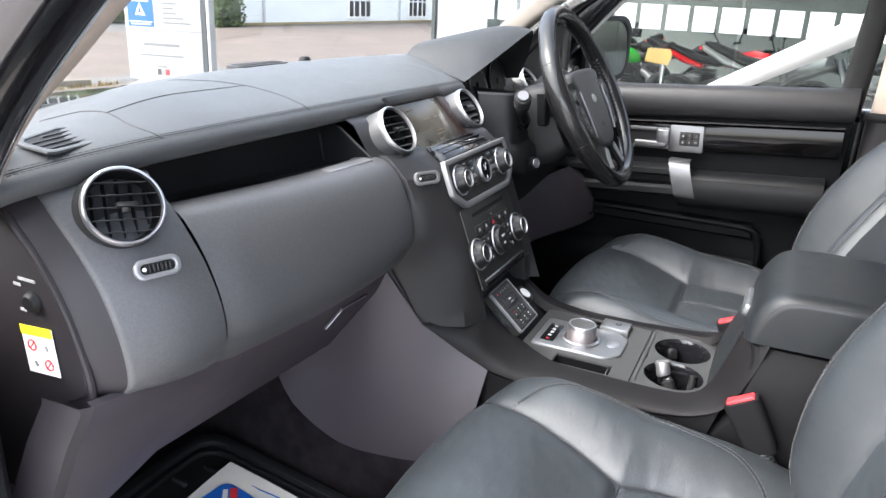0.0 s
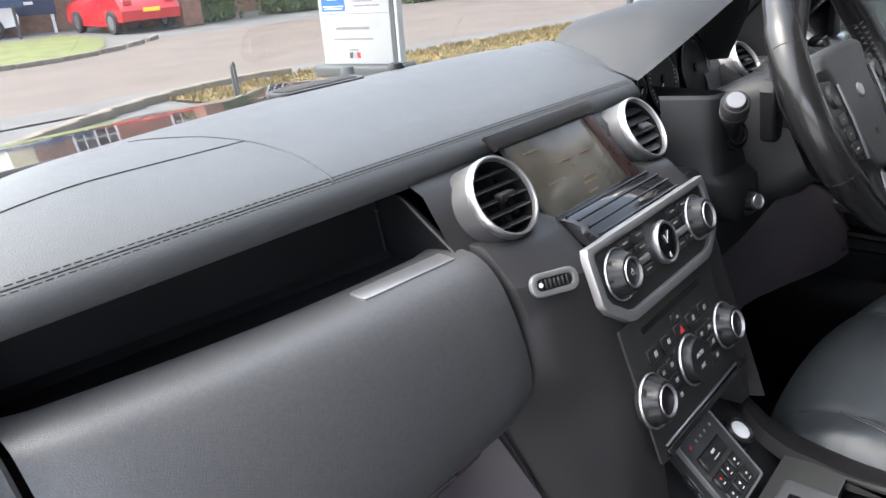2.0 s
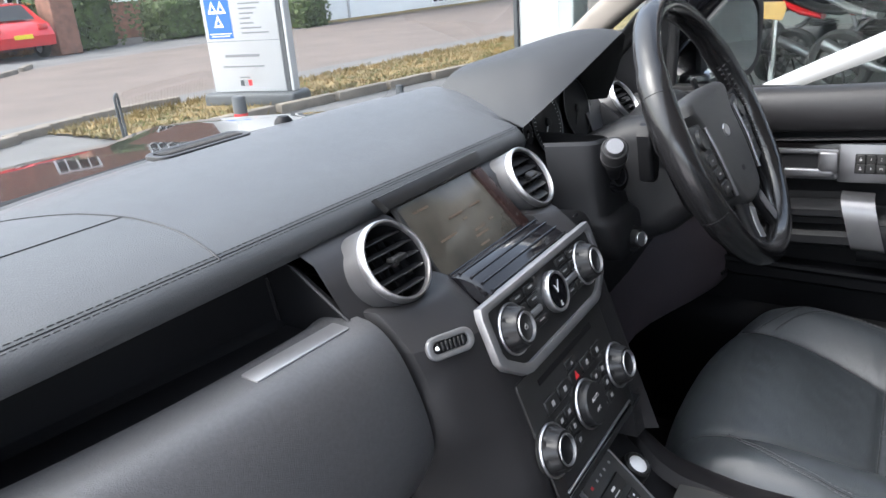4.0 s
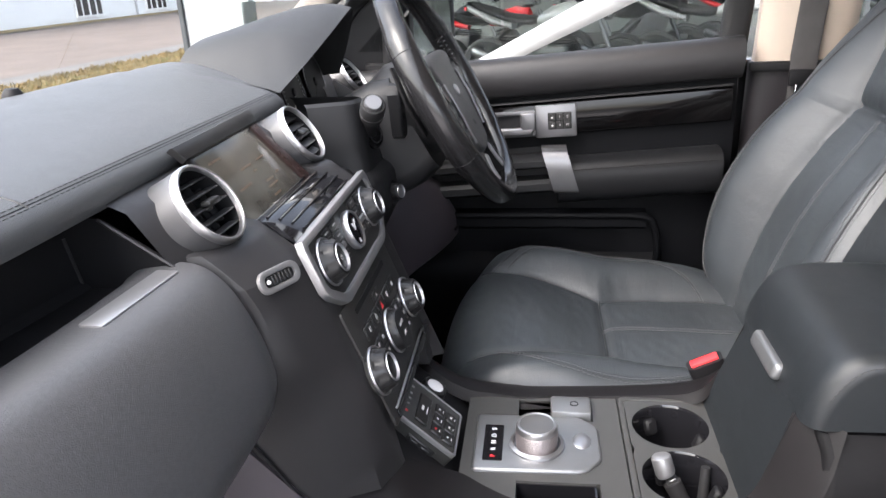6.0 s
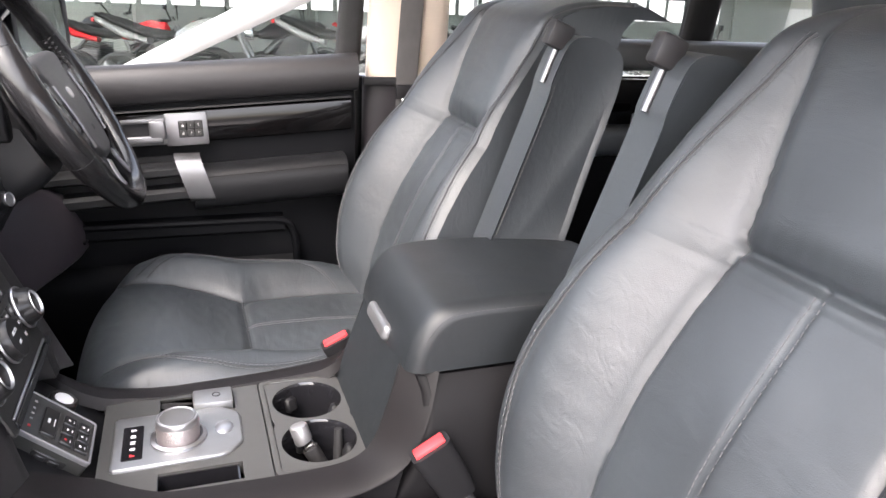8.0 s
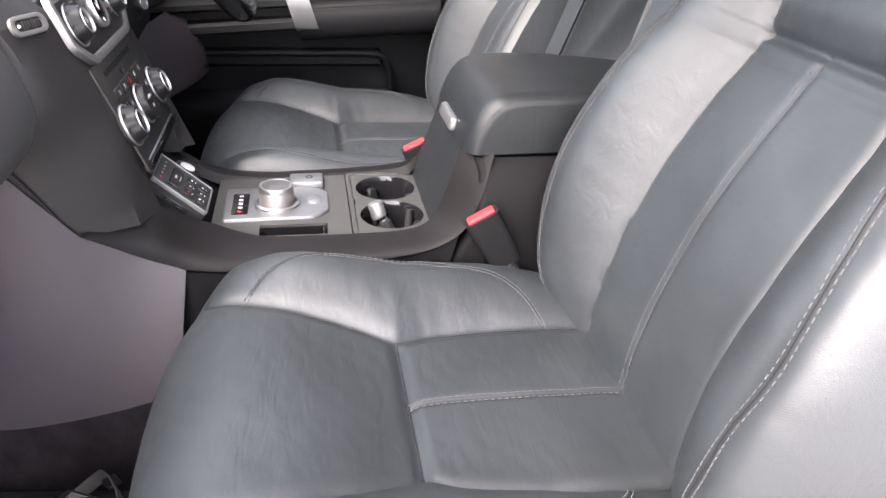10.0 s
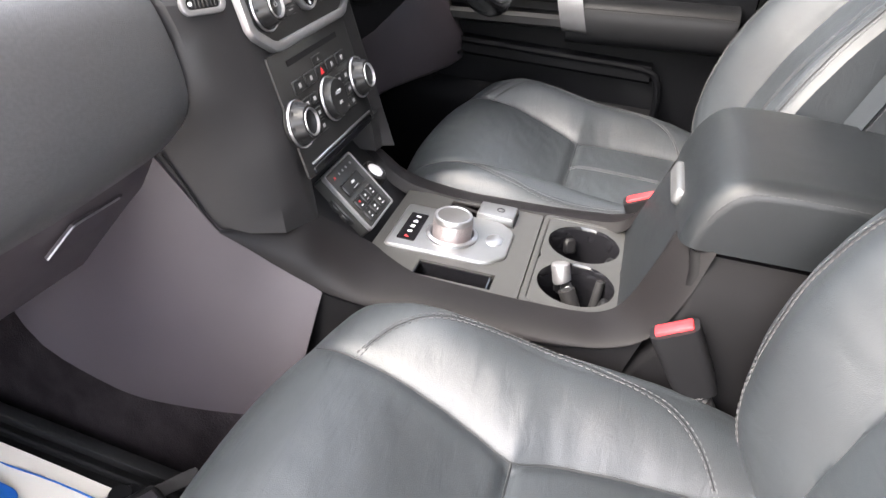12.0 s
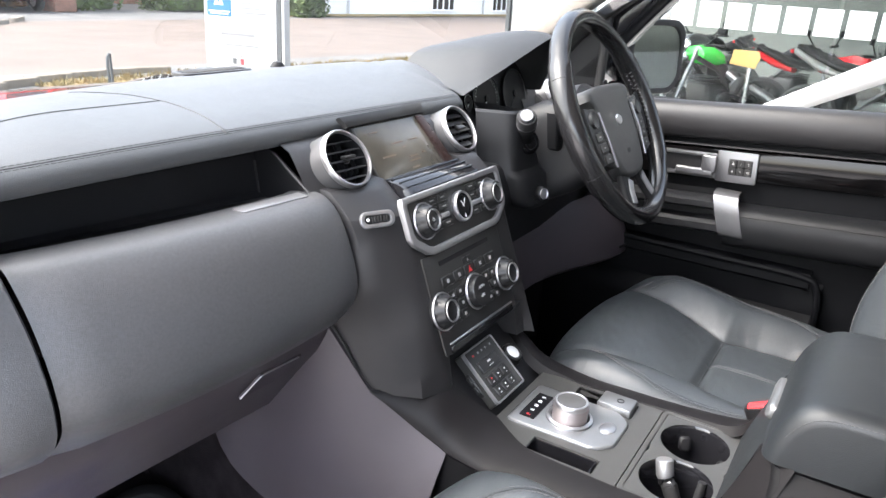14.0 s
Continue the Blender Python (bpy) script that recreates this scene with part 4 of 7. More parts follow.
# speaker slots at the side of the column
for i in range(6):
    part("mic_slot", moved(rbox(0.012, 0.004, 0.0032, 0.001, 1), pose(0.194 + 0.0012 * i, 0.0845 + 0.018 * (i / 5) ** 2, 1.233 - 0.0068 * (5 - i))), GLOSS, dash)

# driver's side: lower dash from stack to door, knee panel
dl = []
DRV = [(0.205, 1.302), (0.150, 1.268), (0.105, 1.24), (0.085, 1.205), (0.080, 1.165), (0.088, 1.125), (0.098, 1.08)]
for x in (0.142, 0.16, 0.175, 0.19, 0.25, 0.40, 0.525, 0.54, 0.56, 0.60, 0.66, 0.70):
    k = sstep(0.16, 0.14, x)
    low_k = 1.0 - 0.92 * sstep(0.16, 0.19, x) * sstep(0.56, 0.53, x)
    dl.append([(x, y + 0.02 * sstep(0.55, 0.7, x), z if z < 1.235 else 1.235 + (z - 1.235) * low_k) for y, z in fine(DRV)])
part("driver_fascia", grid(dl), COLUMN, dash)
kp = []
for x in (0.16, 0.30, 0.40, 0.46, 0.52, 0.58, 0.64, 0.685, 0.693):
    d = -0.078 * sstep(0.38, 0.70, x) + (0.012 if x > 0.69 else 0.0)
    kp.append([(x, 0.110 + d * 0.4, 1.10), (x, 0.098 + d * 0.7, 1.08), (x, 0.086 + d, 1.012), (x, 0.086 + d, 0.974), (x, 0.096 + d, 0.964), (x, 0.30, 0.957)])
kp.append([(0.694, 0.30, z) for _, y, z in kp[-1]])
knee = part("knee_panel", grid(kp), KICK, dash, "dark grey knee panel with a small slot")
part("slot", moved(rbox(0.040, 0.005, 0.006, 0.0015, 1), pose(0.670, 0.0085, 0.991, 0, 0, -9)), DARK, knee)
part("lower_side", rbox(0.012, 0.5, 0.35, 0.004, 1, (0.150, 0.33, 0.93)), DARK, dash)

# ---- instrument hood and dials ----
LIP = smooth_path([(0.230, 0.185, 1.333), (0.30, 0.165, 1.364), (0.38, 0.148, 1.397), (0.45, 0.140, 1.420), (0.488, 0.143, 1.4225), (0.512, 0.150, 1.405), (0.533, 0.168, 1.36), (0.545, 0.188, 1.315)], 5)
BACK = smooth_path([(0.317, 0.363, 1.362), (0.334, 0.352, 1.383), (0.37, 0.337, 1.395), (0.42, 0.325, 1.395), (0.46, 0.32, 1.388), (0.49, 0.32, 1.365), (0.51, 0.32, 1.34), (0.53, 0.32, 1.30)], 5)
hood = []
for i, (L, K) in enumerate(zip(LIP, BACK)):
    s = i / (len(LIP) - 1)
    inward = Vector((0.375, 0.19, 1.34)) - L
    inward = inward.normalized()
    row = [Vector((0.375 + (L.x - 0.375) * 0.93, 0.245, 1.30 + (L.z - 1.30) * 0.85)), L + inward * 0.010 + Vector((0, 0.016, -0.002)), L + inward * 0.004 + Vector((0, 0.003, -0.001))]
    for f in np.linspace(0, 1, 14):
        p = L.lerp(K, f)
        p.z += 0.018 * math.sin(math.pi * f ** 0.8) * min(1, s * 5) * min(1, (1 - s) * 4)
        row.append(p)
    hood.append(row)
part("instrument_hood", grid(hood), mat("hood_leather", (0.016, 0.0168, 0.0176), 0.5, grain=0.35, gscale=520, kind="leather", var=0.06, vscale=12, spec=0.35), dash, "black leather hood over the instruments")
IM = axes((0.362, 0.212, 1.311), (1, 0, 0), (0, 0.25, 1))
part("instrument_face", moved(prism([(-0.125, -0.07), (0.185, -0.07), (0.178, 0.02), (0.14, 0.06), (0.06, 0.075), (-0.04, 0.045), (-0.120, 0.012)], 0.004), IM @ pose(0, 0, -0.008)), DARK, dash)
for x, r, pr in ((0.0, 0.046, PRINT), (-0.066, 0.016, DIM), (0.112, 0.046, DTHREAD)):
    d = part("dial", moved(lathe([(r * 1.01, 0), (r * 1.03, 0.002), (r * 1.01, 0.0025), (r, 0.001)], 40), IM @ pose(x, 0.0, 0.0)), HANDLE if r > 0.04 else DARK, dash, "round instrument dial with white marks")
    part("dial_face", moved(lathe([(0, 0.0008), (r, 0.0008)], 32), IM @ pose(x, 0.0, 0)), DARK, d)
    marks = []
    for k in range(31):
        marks.append(moved(rbox(r * 0.12 if k % 3 == 0 else r * 0.06, 0.0007, 0.0004, 0, 1, (r * 0.86, 0, 0.0014)), pose(x, 0.0, 0, 0, 0, 220 - 260 * k / 30)))
    part("marks", moved(join(*marks), IM), pr, d)
    part("needle", moved(rbox(r * 0.75, 0.0014, 0.001, 0, 1, (r * 0.3, 0, 0.003)), IM @ pose(x, 0.0, 0, 0, 0, 225)), pr, d)
    part("needle_hub", moved(lathe([(0, 0.005), (r * 0.15, 0.004), (r * 0.17, 0.001)], 16), IM @ pose(x, 0.0, 0)), DARK, d)
# dash end beyond the hood, carrying the outer vent
part("binnacle_wall", rbox(0.50, 0.006, 0.11, 0.001, 1, (0.47, 0.285, 1.270)), DARK, dash)
part("end_fascia", grid([[(x, 0.150, 1.235), (x, 0.192, 1.262), (x, 0.205, 1.295), (x, 0.235, 1.322), (x, 0.30, 1.343), (x, 0.37, 1.345)] for x in (0.500, 0.512, 0.56, 0.62, 0.68, 0.715)]), PLASTIC, dash)
# shelf below the dials
part("instrument_sill", grid([[(x, 0.135, 1.250), (x, 0.15, 1.258), (x, 0.19, 1.262), (x, 0.212, 1.264)] for x in (0.18, 0.40, 0.62)]), PLASTIC, dash)

part("panel_gap", tube([(-0.1885, 0.105, 1.098), (-0.1825, 0.090, 1.07), (-0.176, 0.070, 1.03), (-0.173, 0.058, 1.0145), (-0.140, 0.029, 1.0115), (-0.112, 0.002, 1.0105), (-0.092, -0.014, 1.009)], 0.0016, 6), DARK, dash)

# ---- steering wheel and column ----
WC = Vector((0.395, -0.019, 1.308))
WT = 28
WM = axes(WC, (1, 0, 0), (0, math.sin(radians(WT)), math.cos(radians(WT))))
wheel = thing("steering_wheel", "black leather steering wheel with buttons on its spokes", "steering wheel")
RIM = 0.176
rim = []
for i in range(96):
    a = 2 * math.pi * i / 96
    fat = 1.0 + 0.12 * (abs(math.cos(a)) > 0.8)
    rows = []
    for j in range(14):
        b = 2 * math.pi * j / 14
        rows.append((math.cos(a) * (RIM + 0.0155 * fat * math.cos(b)), math.sin(a) * (RIM + 0.0155 * fat * math.cos(b)), 0.0175 * fat * math.sin(b)))
    rim.append(rows)
part("rim", moved(grid(rim, close_u=True, close_v=True), WM), mat("wheel_leather", (0.007, 0.007, 0.0075), 0.2, grain=0.02, gscale=900, var=0.05, vscale=8), wheel, "worn glossy leather rim")
for a in (25, 155, 205, 335):
    r = tube([((RIM + 0.0166 * math.cos(b)) * math.cos(radians(a)), (RIM + 0.0166 * math.cos(b)) * math.sin(radians(a)), 0.0185 * math.sin(b)) for b in np.linspace(0, 2 * math.pi, 17)[:-1]], 0.001, 5, True)
    part("rim_seam", moved(r, WM), DARK, wheel)
for lo, hi in ((-20, 25), (155, 200)):
    pts = [((RIM - 0.0165) * math.cos(radians(a)), (RIM - 0.0165) * math.sin(radians(a)), 0.006 * (1 if k % 2 else -1)) for k, a in enumerate(np.linspace(lo, hi, 30))]
    part("lacing", moved(tube(pts, 0.0009, 5), WM), THREAD, wheel)
hub_o = [(-0.093, 0.036), (-0.072, 0.055), (0.072, 0.055), (0.093, 0.036), (0.078, 0.012), (0.072, -0.045), (0.052, -0.094), (0.020, -0.106), (-0.020, -0.106), (-0.052, -0.094), (-0.072, -0.045), (-0.078, 0.012)]
hub_path = [(p.x, p.y) for p in smooth_path([(a, b, 0) for a, b in hub_o + [hub_o[0]]], 4)][:-1]
hubb = prism(hub_path, 0.026, 0.010, 4)
part("airbag_cover", moved(hubb, WM @ pose(0, 0, -0.018)), mat("airbag_plastic", (0.028, 0.028, 0.028), 0.5, grain=0.4, gscale=900), wheel)
badge = part("badge", moved(lathe([(0, 0.002), (0.009, 0.0018), (0.0105, 0)], 24), WM @ Matrix.Diagonal((1.25, 0.85, 1, 1)) @ pose(0, -0.008, 0.008)), SILVER, wheel, "plain oval silver badge")
part("mark", moved(rbox(0.012, 0.008, 0.001, 0.001, 1), WM @ pose(0, -0.062, 0.0078)), DARK, wheel)
for s in (-1, 1):
    sp = [[(s * x, y - h, z), (s * x, y + h, z), (s * x, y + h * 0.8, z - 0.02), (s * x, y - h * 0.8, z - 0.02)] for x, y, h, z in ((0.052, -0.02, 0.050, -0.004), (0.085, -0.02, 0.048, -0.008), (0.125, -0.012, 0.036, -0.006), (0.168, 0.0, 0.034, 0.002))]
    part("spoke", moved(grid(sp, close_u=True, caps=True), WM), DARK, wheel)
    part("spoke_trim", moved(tube([(s * 0.080, 0.014, 0.009), (s * 0.079, -0.03, 0.010), (s * 0.073, -0.080, 0.007)], 0.0026, 8), WM), HANDLE, wheel, "satin silver spoke trim")
    pod_ = part("button_pod", moved(prism([(s * x, y) for x, y in ((0.084, 0.022), (0.124, 0.026), (0.128, -0.02), (0.116, -0.07), (0.080, -0.080))][::s], 0.014, 0.003), WM @ pose(0, 0, -0.008)), STACK, wheel)
    part("dial_pad", moved(lathe([(0, 0.003), (0.008, 0.003), (0.013, 0.0045), (0.0145, 0)], 24), WM @ pose(s * 0.106, 0.004, 0.006)), STACK, pod_)
    for k in range(3):
        b_ = part("button", moved(rbox(0.030, 0.016, 0.004, 0.0015, 1), WM @ pose(s * (0.104 - 0.004 * k), -0.024 - 0.019 * k, 0.006)), STACK, pod_)
        part("print", moved(rbox(0.006, 0.002, 0.0006, 0, 1), WM @ pose(s * (0.104 - 0.004 * k), -0.024 - 0.019 * k, 0.0082)), DIM, b_)
    # lower legs, bright on their faces
    part("lower_spoke", moved(bar([(s * 0.030, -0.085, -0.006), (s * 0.044, -0.125, -0.004), (s * 0.056, -0.162, 0.0)], 0.030, 0.014), WM), DARK, wheel)
    part("lower_trim", moved(bar([(s * 0.030, -0.110, 0.004), (s * 0.040, -0.13, 0.004), (s * 0.046, -0.148, 0.006)], 0.018, 0.003), WM), BRUSHED, wheel, "satin silver lower spoke trim")
    # shift paddles
    part("paddle", moved(bar([(s * 0.095, -0.03, -0.045), (s * 0.118, 0.02, -0.04), (s * 0.112, 0.07, -0.035)], 0.02, 0.005), WM), DARK, wheel)
col = thing("steering_column", "black plastic steering column with stalks and a start button", "steering column", "", (-0.011, -0.004, 0.005))
COLM = Matrix.Translation((0.011, 0.004, -0.005))
cm = COLM @ WM @ pose(0, 0, -0.02)
part("shroud", moved(lathe([(0.058, 0.0), (0.072, -0.012), (0.078, -0.05), (0.070, -0.075), (0.055, -0.09)], 32), cm), COLUMN, col)
sh = [[((x + 0.0), y, z) for x, y in rrect(w, h, 0.03, 5)] for w, h, z in ((0.150, 0.150, -0.040), (0.165, 0.165, -0.07), (0.165, 0.165, -0.15), (0.15, 0.17, -0.24))]
part("column_box", moved(grid(sh, close_u=True, caps=True), cm @ pose(0, -0.015, 0)), COLUMN, col)
CO = Vector((0.011, 0.004, -0.005))
# panel beside the column that carries the stalk and the adjuster, stepped at half height
rows = []
for z, xl, xr, y in ((1.320, 0.228, 0.264, 0.088), (1.316, 0.224, 0.270, 0.084), (1.30, 0.222, 0.278, 0.081), (1.26, 0.222, 0.298, 0.077), (1.224, 0.224, 0.313, 0.073), (1.217, 0.225, 0.316, 0.064), (1.211, 0.227, 0.319, 0.060), (1.18, 0.233, 0.337, 0.056), (1.165, 0.241, 0.343, 0.056), (1.155, 0.258, 0.338, 0.059), (1.149, 0.275, 0.325, 0.066), (1.147, 0.285, 0.315, 0.085)):
    rows.append([Vector(p) + CO for p in ((xl - 0.02, y + 0.06, z), (xl - 0.004, y + 0.020, z), (xl, y + 0.010, z), (xl + 0.008, y + 0.003, z), (xl + 0.018, y, z), (xr - 0.012, y - 0.003, z), (xr - 0.004, y - 0.001, z), (xr, y + 0.006, z), (xr + 0.004, y + 0.10, z))])
part("column_panel", grid(rows), COLUMN, col)
lock = prism([(0.262, 1.318), (0.270, 1.330), (0.281, 1.332), (0.296, 1.302), (0.313, 1.262), (0.308, 1.254), (0.292, 1.252), (0.280, 1.257)], 0.018, 0.005, 3)
part("lock_cover", moved(lock, axes((CO.x + 0.016, 0.053 + CO.y, CO.z), (1, 0, 0), (0, 0, 1))), COLUMN, col)
part("screw_hole", moved(lathe([(0, -0.002), (0.003, -0.002), (0.0045, 0.0006)], 16), axes(Vector((0.296, 0.0350, 1.288)) + CO, (1, 0, 0), (0, 0, 1))), GLOSS, col)
stk = part("stalk", tube([Vector(p) + CO for p in ((0.275, 0.086, 1.258), (0.252, 0.073, 1.283), (0.234, 0.066, 1.300))], [0.0105, 0.0105, 0.012], 16), DARK, col, "black column stalk with a silver tip")
part("collar", tube([Vector(p) + CO for p in ((0.2365, 0.067, 1.2975), (0.232, 0.0652, 1.302), (0.216, 0.0590, 1.3165), (0.2145, 0.0583, 1.318))], [0.0150, 0.0162, 0.0162, 0.0145], 24), RUBBER, stk)
part("collar_ring", tube([Vector(p) + CO for p in ((0.2285, 0.0638, 1.305), (0.2275, 0.0634, 1.306))], [0.0166, 0.0166], 24), HANDLE, stk)
part("tip", tube([Vector(p) + CO for p in ((0.2155, 0.0587, 1.317), (0.2125, 0.0575, 1.3197), (0.2105, 0.0567, 1.3215))], [0.0122, 0.0120, 0.0100], 24), HANDLE, stk)
part("stalk", tube([(0.47, 0.085, 1.275), (0.52, 0.07, 1.292), (0.545, 0.06, 1.298)], [0.010, 0.0105, 0.013], 14), DARK, col)
GA = axes(Vector((0.267, 0.0745, 1.268)) + CO, (0.92, -0.38, 0), (0.1, 0.25, 0.96))
gt = part("stalk_gaiter", moved(lathe([(0.0205, -0.006), (0.0200, 0.0025), (0.0175, 0.0035), (0.0165, 0.001), (0.0145, 0.002), (0.013, 0.0055), (0.0, 0.006)], 36), GA), GLOSS, col, "ribbed black stalk gaiter")
part("gaiter_ring", moved(lathe([(0.0135, 0.004), (0.0130, 0.0065), (0.0115, 0.0065), (0.011, 0.004)], 30), GA), COLUMN, gt)
KA = axes(Vector((0.283, 0.058, 1.180)) + CO, (0.93, -0.36, 0), (0.08, 0.2, 0.97))
kn = part("adjuster_knob", moved(lathe([(0.0185, 0.0), (0.0175, 0.004), (0.0125, 0.005), (0.0115, 0.016), (0.0095, 0.018)], 30), KA), COLUMN, col, "small round knob with a silver cap")
part("cap", moved(lathe([(0.0, 0.0172), (0.0075, 0.0172), (0.0092, 0.0186), (0.0100, 0.0172), (0.0102, 0.014)], 28), KA), SILVER, kn)
part("print", moved(join(*[rbox(0.004, 0.0014, 0.0004, 0, 1, (-0.009 + 0.006 * i, 0.0215 + 0.001 * (i % 3 == 1), 0.0015)) for i in range(4)]), KA), DIM, kn)
pedal = thing("brake_pedal", "bare metal edged rubber brake pedal", "pedal")
part("pad", moved(rbox(0.10, 0.075, 0.012, 0.004, 2), pose(0.42, 0.38, 0.84, 60, 0, 0)), RUBBER, pedal)
part("lever", tube([(0.42, 0.39, 0.85), (0.42, 0.46, 0.98), (0.42, 0.50, 1.1)], 0.009, 8), DARK, pedal)
part("edge", moved(ring_plate(rrect(0.104, 0.079, 0.006), rrect(0.094, 0.069, 0.005), 0.004), pose(0.42, 0.377, 0.845, 60, 0, 0)), CHROME, pedal)

# ---- centre console ----
con = thing("centre_console", "black centre console with rotary gear selector and cup holders", "centre console")
# upper edge along the stack, the switch module and the deck, and the seam below
EDGE_NEAR = [(0.173, 0.057, 1.0145), (0.140, 0.030, 1.013), (0.112, 0.004, 1.012), (0.091, -0.013, 1.010), (0.076, -0.035, 0.992), (0.064, -0.055, 0.976), (0.062, -0.072, 0.969), (0.078, -0.098, 0.9665), (0.096, -0.132, 0.966), (0.100, -0.17, 0.966), (0.101, -0.21, 0.966), (0.103, -0.25, 0.967), (0.104, -0.30, 0.969), (0.102, -0.335, 0.974), (0.098, -0.357, 0.992), (0.092, -0.374, 1.034), (0.088, -0.387, 1.077)]
EDGE_FAR = [(0.155, 0.057, 1.0145), (0.140, 0.030, 1.013), (0.126, 0.004, 1.006), (0.112, -0.013, 0.998), (0.104, -0.035, 0.984), (0.101, -0.055, 0.975)] + [(0.100, -0.072, 0.970), (0.100, -0.098, 0.967)] + EDGE_NEAR[8:]
SEAMC = [(0.175, 0.058, 1.014), (0.165, 0.035, 0.997), (0.157, 0.010, 0.979), (0.151, -0.020, 0.962), (0.148, -0.045, 0.950), (0.148, -0.075, 0.946), (0.148, -0.10, 0.944), (0.148, -0.125, 0.943), (0.148, -0.155, 0.943), (0.148, -0.19, 0.945), (0.148, -0.225, 0.947), (0.148, -0.265, 0.950), (0.148, -0.31, 0.955), (0.147, -0.35, 0.964), (0.1455, -0.383, 0.985), (0.138, -0.407, 1.030), (0.118, -0.424, 1.077)]
for s in (-1, 1):
    edge, sea = smooth_path(EDGE_NEAR if s < 0 else EDGE_FAR, 5), smooth_path(SEAMC, 5)
    rows = []
    for a, b in zip(edge, sea):
        row = [(s * (a.x - 0.010), a.y, a.z - 0.012), (s * (a.x - 0.001), a.y, a.z - 0.002)]
        for f in np.linspace(0, 1, 11):
            h, v = math.sin(f * math.pi / 2) ** 0.92, 1 - math.cos(f * math.pi / 2)
            row.append((s * (a.x + (b.x - a.x) * h), a.y + (b.y - a.y) * h, a.z + (b.z - a.z) * v))
        rows.append(row)
    part("side_bolster", grid(rows), CONSOLE, con)
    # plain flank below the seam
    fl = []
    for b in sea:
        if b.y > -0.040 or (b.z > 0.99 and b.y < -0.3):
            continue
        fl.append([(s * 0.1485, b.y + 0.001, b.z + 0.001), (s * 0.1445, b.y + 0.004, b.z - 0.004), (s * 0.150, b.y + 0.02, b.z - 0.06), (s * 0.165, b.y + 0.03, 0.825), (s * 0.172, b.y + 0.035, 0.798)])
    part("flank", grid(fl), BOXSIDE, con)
    # forward kick panel running to the footwell
    kk = []
    low_edge = curve([(-0.045, 0.80), (0.03, 0.780), (0.1, 0.768), (0.16, 0.764), (0.205, 0.776), (0.25, 0.825), (0.277, 0.876), (0.33, 1.0)])
    for y in np.linspace(-0.045, 0.33, 26):
        zb = low_edge(y)
        xt, zt = lerp_at(y, [(-0.045, 0.1475, 0.950), (0.0, 0.154, 0.972), (0.03, 0.163, 0.993), (0.058, 0.1745, 1.014), (0.113, 0.191, 1.096), (0.13, 0.196, 1.12), (0.33, 0.20, 1.12)])
        kk.append([(s * (xt - 0.010), y + 0.002, zt + 0.001), (s * xt, y, zt)] + [(s * (xt + (0.192 + 0.03 * sstep(0.19, 0.28, y) - xt) * f + 0.006 * math.sin(f * math.pi)), y + 0.018 * f, zt + (zb - zt) * f) for f in (0.04, 0.2, 0.4, 0.6, 0.8, 1.0)])
    part("kick_panel", grid(kk), KICK, con)
# flat deck of the console with real openings
DECK = 0.964


def cut_plate(x_cuts, y_cuts, holes, z, depth):
    """A flat plate over the cells between the cuts, with the named cells left open and walls down their sides."""
    verts, faces, at = [], [], {}

    def vert(x, y, h):
        return at.setdefault((x, y, h), (verts.append((x, y, h)), len(verts) - 1)[1])
    cells = {(i, j) for i in range(len(x_cuts) - 1) for j in range(len(y_cuts) - 1)} - set(holes)
    for i, j in cells:
        q = [(x_cuts[i], y_cuts[j]), (x_cuts[i + 1], y_cuts[j]), (x_cuts[i + 1], y_cuts[j + 1]), (x_cuts[i], y_cuts[j + 1])]
        faces.append([vert(x, y, z) for x, y in q])
        for k, n in enumerate(((i, j - 1), (i + 1, j), (i, j + 1), (i - 1, j))):
            if n not in cells:
                a, b = q[k], q[(k + 1) % 4]
                faces.append([vert(*a, z), vert(*a, z - depth), vert(*b, z - depth), vert(*b, z)])
    bm = B(verts, faces)
    bmesh.ops.recalc_face_normals(bm, faces=bm.faces)
    return bm


deck = part("deck", cut_plate([-0.104, -0.094, -0.063, 0.050, 0.091, 0.104], [-0.2475, -0.2165, -0.128, -0.066], [(1, 1), (3, 1)], DECK, 0.016), GREY, con, "grey-black textured console deck")
part("coin_slot", join(rbox(0.030, 0.085, 0.003, 0.001, 1, (-0.078, -0.170, DECK - 0.036)), rbox(0.002, 0.085, 0.034, 0, 1, (-0.0635, -0.170, DECK - 0.02)), rbox(0.002, 0.085, 0.034, 0, 1, (-0.0925, -0.170, DECK - 0.02)), rbox(0.03, 0.002, 0.034, 0, 1, (-0.078, -0.1285, DECK - 0.02)), rbox(0.03, 0.002, 0.034, 0, 1, (-0.078, -0.2115, DECK - 0.02))), GLOSS, con)
part("side_slot", join(rbox(0.044, 0.092, 0.003, 0.001, 1, (0.071, -0.173, DECK - 0.030)), rbox(0.002, 0.092, 0.03, 0, 1, (0.049, -0.173, DECK - 0.018)), rbox(0.002, 0.092, 0.03, 0, 1, (0.092, -0.173, DECK - 0.018))), DARK, con)
epb = part("parking_switch", rbox(0.036, 0.048, 0.018, 0.003, 2, (0.070, -0.191, DECK + 0.002)), PLATE, con, "silver parking brake switch")
part("symbol", moved(tube([(0.0045 * math.cos(a), 0.0045 * math.sin(a), 0) for a in np.linspace(0, 2 * math.pi, 17)[:-1]], 0.0007, 5, True), pose(0.070, -0.195, DECK + 0.0113)), DARK, epb)

